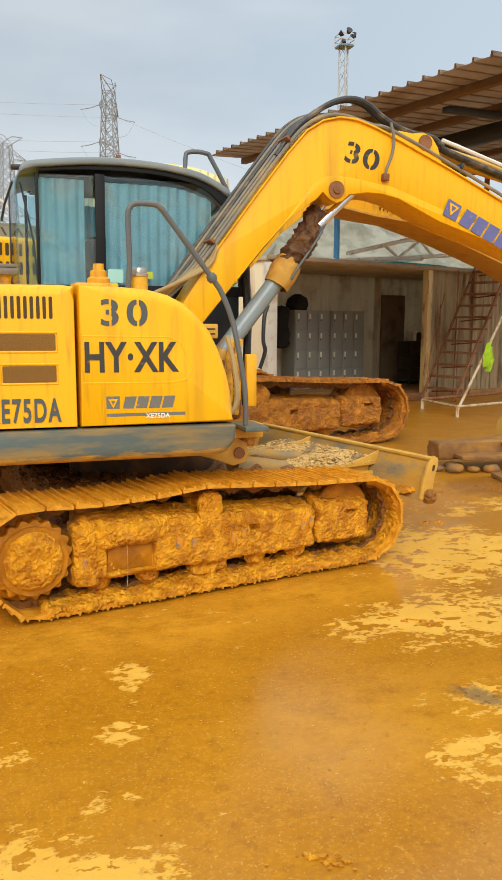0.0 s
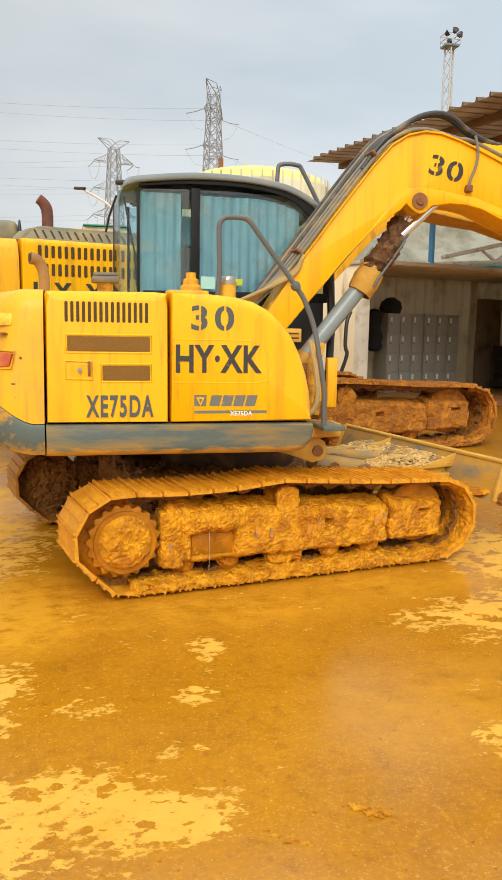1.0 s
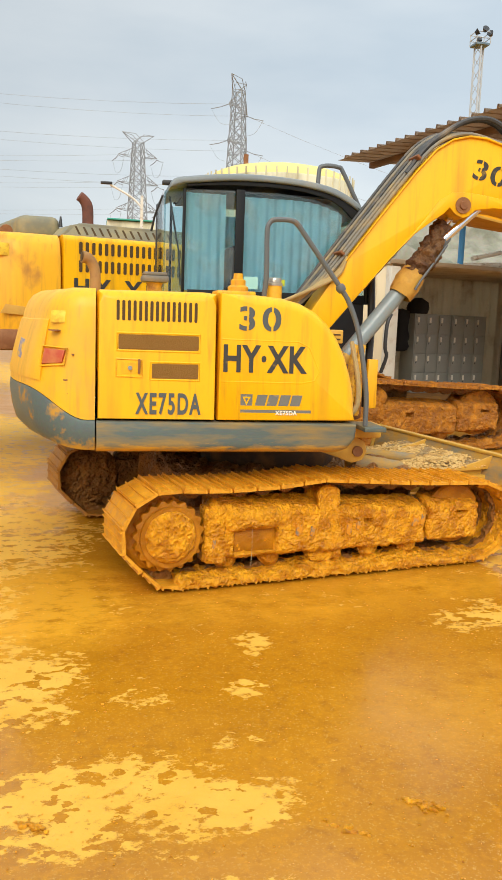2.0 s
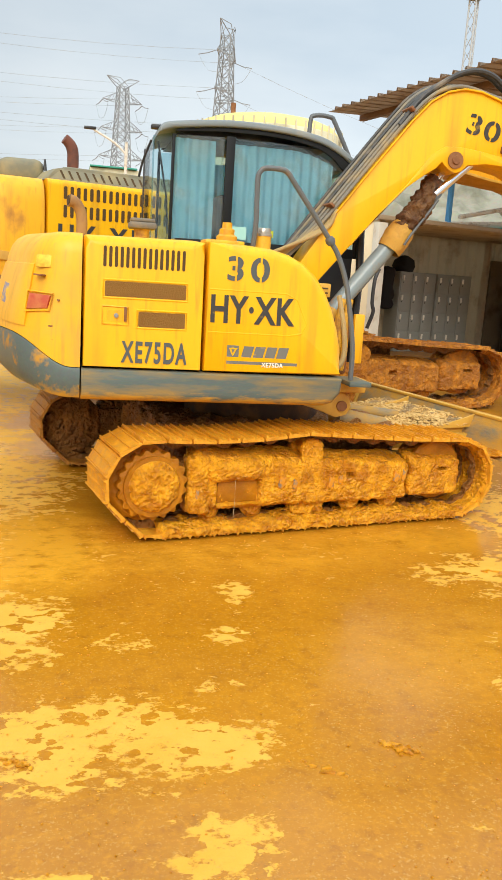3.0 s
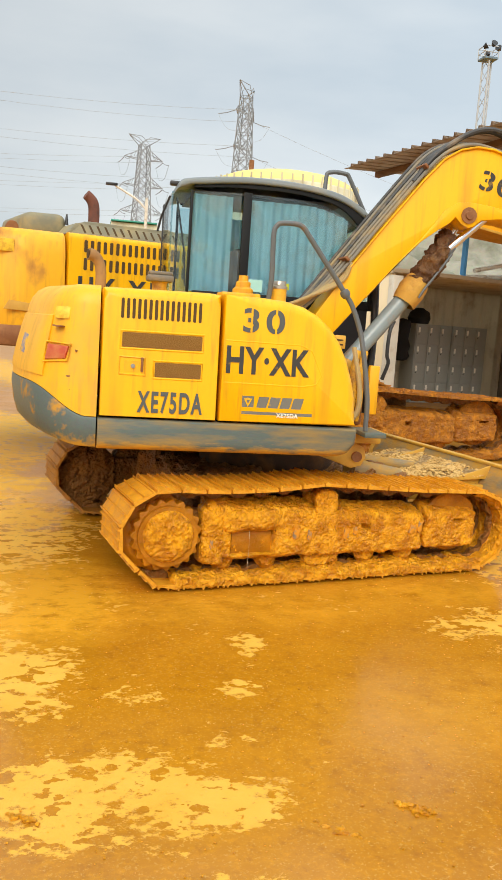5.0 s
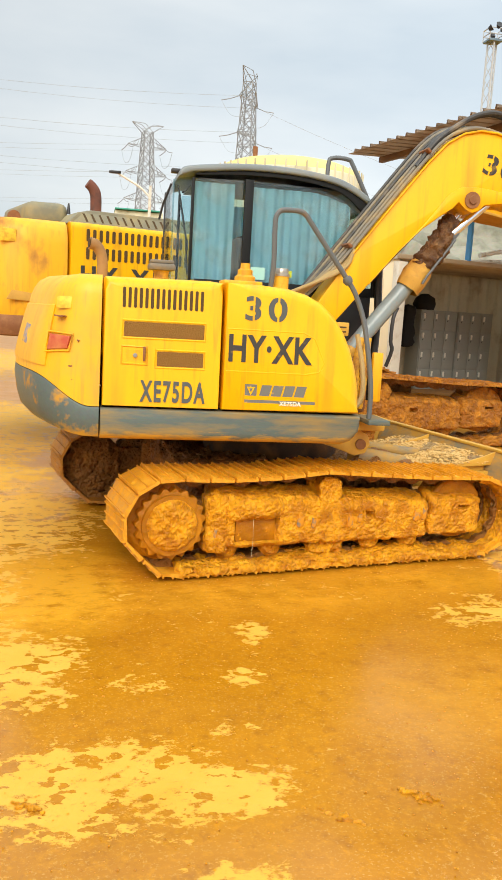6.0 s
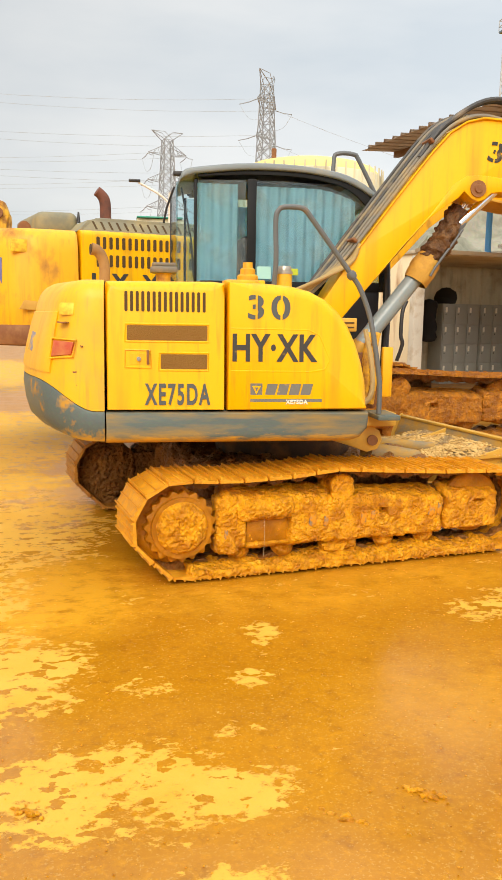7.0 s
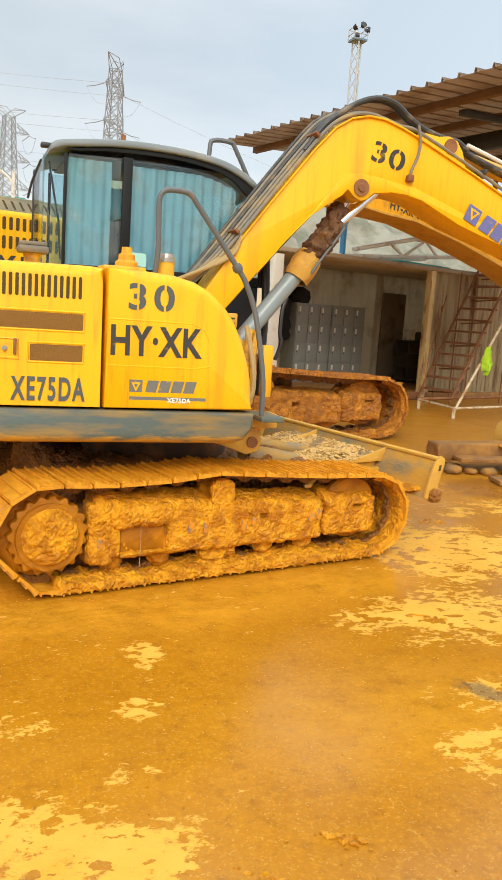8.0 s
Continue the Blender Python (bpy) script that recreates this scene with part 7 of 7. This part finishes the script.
# ---- distance ----
def pylon(name, at, yaw, height, arm, label):
    """A lattice power pylon: four legs, cross braces, three pairs of arms and a crossed peak."""
    m = pose(*at, 0, 0, yaw)
    th = thing(name, Matrix.Translation(at), label, "pylon", "power pylons")

    def half(z):
        f = z / height
        return 4.6 * (1 - f / 0.55) + 1.55 * f / 0.55 if f < 0.55 else 1.55 - 0.75 * (f - 0.55) / 0.45

    levels = [0, 0.11, 0.21, 0.30, 0.38, 0.45, 0.51, 0.56, 0.61, 0.66, 0.71, 0.76, 0.81, 0.86, 0.91, 0.955]
    for sx, sy in ((-1, -1), (1, -1), (1, 1), (-1, 1)):
        part("leg", tube([(sx * half(f * height), sy * half(f * height), f * height) for f in levels], 0.105, 4, m=m), STEEL_FAR, th)
    b = bmesh.new()
    for f0, f1 in zip(levels, levels[1:]):
        z0, z1 = f0 * height, f1 * height
        a, c = half(z0), half(z1)
        cs = [(-1, -1), (1, -1), (1, 1), (-1, 1)]
        for k in range(4):
            p, q = cs[k], cs[(k + 1) % 4]
            tube([(p[0] * a, p[1] * a, z0), (q[0] * c, q[1] * c, z1)], 0.075, 4, b, m=m)
            tube([(q[0] * a, q[1] * a, z0), (p[0] * c, p[1] * c, z1)], 0.075, 4, b, m=m)
            tube([(p[0] * c, p[1] * c, z1), (q[0] * c, q[1] * c, z1)], 0.06, 4, b, m=m)
    part("bracing", b, STEEL_FAR, th)
    tips = []
    for f in (0.60, 0.74, 0.88):
        z = f * height
        w = half(z)
        for s in (-1, 1):
            b = bmesh.new()
            tip = (s * (w + arm), 0, z + 0.2)
            for y in (-w, w):
                tube([(s * w, y, z), tip], 0.08, 4, b, m=m)
                tube([(s * w, y, z + 1.7), tip], 0.07, 4, b, m=m)
                for g in (0.33, 0.66):
                    tube([(s * (w + arm * g), y * (1 - g), z), (s * (w + arm * (g - 0.2)), y * (1.2 - g), z + 1.7 * (1.2 - g))], 0.05, 4, b, m=m)
            part("cross_arm", b, STEEL_FAR, th)
            tips.append(m @ Vector((s * (w + arm), 0, z)))
            part("insulator", tube([(s * (w + arm), 0, z), (s * (w + arm), -1.6, z - 0.6), (s * (w + arm), -3.2, z - 0.9)], 0.07, 5, m=m), STEEL_FAR, th)
            part("insulator", tube([(s * (w + arm), 0, z), (s * (w + arm), 1.6, z - 0.4), (s * (w + arm), 3.4, z - 0.6)], 0.075, 5, m=m), STEEL_FAR, th)
            part("jumper", tube([(s * (w + arm), -3.2, z - 0.9), (s * (w + arm) * 1.0, -1.4, z - 3.2), (s * (w + arm), 1.4, z - 3.2), (s * (w + arm), 3.2, z - 0.9)], 0.035, 4, smooth=3, m=m), WIRE_FAR, th)
    b = bmesh.new()
    z, w = 0.955 * height, half(0.955 * height)
    for s in (-1, 1):
        tip = (s * (w + arm * 0.8), 0, height)
        for y in (-w, w):
            tube([(s * w, y, z), tip], 0.08, 4, b, m=m)
            tube([(-s * w, y, z), (s * w, y, height - 0.2)], 0.06, 4, b, m=m)
            tube([(s * w, y, height - 0.2), tip], 0.06, 4, b, m=m)
    part("peak", b, STEEL_FAR, th)
    return tips


tips1 = pylon("power_pylon", (26.2, 150, 0), 58, 43.9, 3.4, "grey steel lattice power pylon standing far behind the yard")
tips2 = pylon("power_pylon", (9.6, 170, 0), 18, 37.4, 3.1, "grey steel lattice power pylon standing far behind the yard")


def wire(p, q, sag):
    p, q = Vector(p), Vector(q)
    pts = [p.lerp(q, k / 14) - Vector((0, 0, 4 * sag * (k / 14) * (1 - k / 14))) for k in range(15)]
    return tube(pts, 0.028, 4, caps=False)


lines = thing("power_line", (26.2, 150, 43), "thin power lines strung between the pylons", "power line")
for k, p in enumerate(tips1):
    q = (-130 + 4 * k, 120 + 3 * k, p.z + 5)
    part("wire", wire(p, q, 5.0), WIRE_FAR, lines)
    if k % 2:
        part("wire", wire(p, (150 + 5 * k, 175, p.z - 18), 6.0), WIRE_FAR, lines)
for k, p in enumerate(tips2):
    part("wire", wire(p, (-140, 150 + 4 * k, p.z + 1), 4.0), WIRE_FAR, lines)

# flood-light mast
mast = thing("floodlight_mast", (18.4, 38, 0), "slim lattice mast with floodlights on a railed platform", "light mast")
for k in range(3):
    a = radians(120 * k + 20)
    part("mast_leg", tube([(18.4 + 0.26 * math.cos(a), 38 + 0.26 * math.sin(a), 0), (18.4 + 0.24 * math.cos(a), 38 + 0.24 * math.sin(a), 14.9)], 0.045, 6), MAST_STEEL, mast)
b = bmesh.new()
for k in range(25):
    z = k * 0.6
    for j in range(3):
        a0, a1 = radians(120 * j + 20), radians(120 * (j + 1) + 20)
        tube([(18.4 + 0.25 * math.cos(a0), 38 + 0.25 * math.sin(a0), z), (18.4 + 0.25 * math.cos(a1), 38 + 0.25 * math.sin(a1), z + 0.6)], 0.016, 4, b)
part("mast_bracing", b, MAST_STEEL, mast)
part("platform", box(18.05, 18.75, 37.65, 38.35, 14.85, 14.95, 0.01), material("blue_grey_platform", (0.16, 0.24, 0.30), 0.6), mast)
b = bmesh.new()
for z in (15.15, 15.42):
    tube([(18.05, 37.65, z), (18.75, 37.65, z), (18.75, 38.35, z), (18.05, 38.35, z), (18.05, 37.65, z)], 0.025, 5, b)
for x, y in ((18.05, 37.65), (18.75, 37.65), (18.75, 38.35), (18.05, 38.35)):
    tube([(x, y, 14.9), (x, y, 15.42)], 0.025, 5, b)
part("platform_rail", b, MAST_STEEL, mast)
for x, y, yaw in ((17.98, 37.7, 50), (18.82, 37.75, -50), (18.25, 37.3, 0), (18.7, 38.6, 180)):
    fl = pose(x, y, 15.3, 60, 0, yaw)
    lamp = part("floodlight", lathe([(0.0, 0.0), (0.08, 0.0), (0.15, 0.17), (0.16, 0.19), (0.0, 0.19)], 14, m=fl), DARK, mast)

# storage tank
tank = thing("storage_tank", (14.3, 62, 0), "pale storage tank with a yellow domed roof and rail", "tank")
part("tank_wall", lathe([(0, 0), (5.55, 0), (5.6, 0.1), (5.6, 11.6), (5.5, 11.75), (0, 11.8)], 64, m=Matrix.Translation((14.3, 62, 0))), TANK, tank)
part("tank_roof", lathe([(5.5, 11.75), (5.0, 12.3), (4.2, 12.62), (3.0, 12.88), (1.5, 13.02), (0, 13.05)], 48, m=Matrix.Translation((14.3, 62, 0))), TANK_YELLOW, tank)
for k in range(48):
    a = 2 * math.pi * k / 48
    x, y = 14.3 + 5.62 * math.cos(a), 62 + 5.62 * math.sin(a)
    if y < 63:
        part("tank_rib", box(-0.05, 0.05, -0.06, 0.02, 6.0, 12.15, m=Matrix.Translation((x, y, 0)) @ pose(0, 0, 0, 0, 0, math.degrees(a) + 90)), TANK, tank)
part("roof_vent", lathe([(0, 12.6), (0.18, 12.6), (0.18, 13.3), (0, 13.35)], 12, m=Matrix.Translation((11.2, 59.5, 0))), RUST, tank)

# street lamps
for x, y, top, arm, lab in ((2.62, 40, 7.2, 1.5, "white street lamp with one long arm"), (1.0, 62, 7.9, 0.0, "thin white street lamp post")):
    sl = thing("street_lamp", (x, y, 0), lab + " behind the machines", "street lamp")
    part("pole", tube([(x, y, 0), (x, y, top)], [0.11, 0.07], 10), WHITE_STEEL, sl)
    if arm:
        part("lamp_arm", tube([(x, y, top - 0.55), (x - 0.5, y, top - 0.1), (x - arm, y, top + 0.42)], 0.05, 8, smooth=3), WHITE_STEEL, sl)
        part("lamp_head", box(x - arm - 0.45, x - arm + 0.1, y - 0.12, y + 0.12, top + 0.42, top + 0.54, 0.03), DARK, sl)
    else:
        part("lamp_arm", tube([(x - 0.35, y, top), (x + 0.35, y, top)], 0.05, 8), WHITE_STEEL, sl)
shed = thing("far_shed", (1.8, 70, 0), "far building with a green roof edge", "building")
part("far_wall", box(1.6, 5.6, 70, 76, 0, 9.3, 0.05), TANK, shed)
part("far_roof", box(1.6, 5.4, 69.7, 76.3, 9.34, 9.45, 0.02), GREEN_NET, shed)

# wooded rise on the skyline
def woods():
    rng = random.Random(5)
    b = bmesh.new()
    for k in range(5200):
        x = rng.uniform(-70, 60)
        y = rng.uniform(95, 125)
        top = 7.0 + 3.2 * noise.noise(Vector((x * 0.06, y * 0.05, 4))) + 2.0 * noise.noise(Vector((x * 0.25, y * 0.2, 1)))
        c = Vector((x, y, top * rng.random() ** 0.35))
        r = rng.uniform(0.4, 0.9)
        a = Vector((rng.uniform(-1, 1), rng.uniform(-1, 1), rng.uniform(-1, 1))).normalized() * r
        n = a.orthogonal().normalized() * r * 0.7
        b.faces.new([b.verts.new(c - a), b.verts.new(c + n), b.verts.new(c + a), b.verts.new(c - n)])
    return b


single("woods", woods(), LEAF, "distant dark green trees along the skyline", "trees", "stuff", smooth=0)
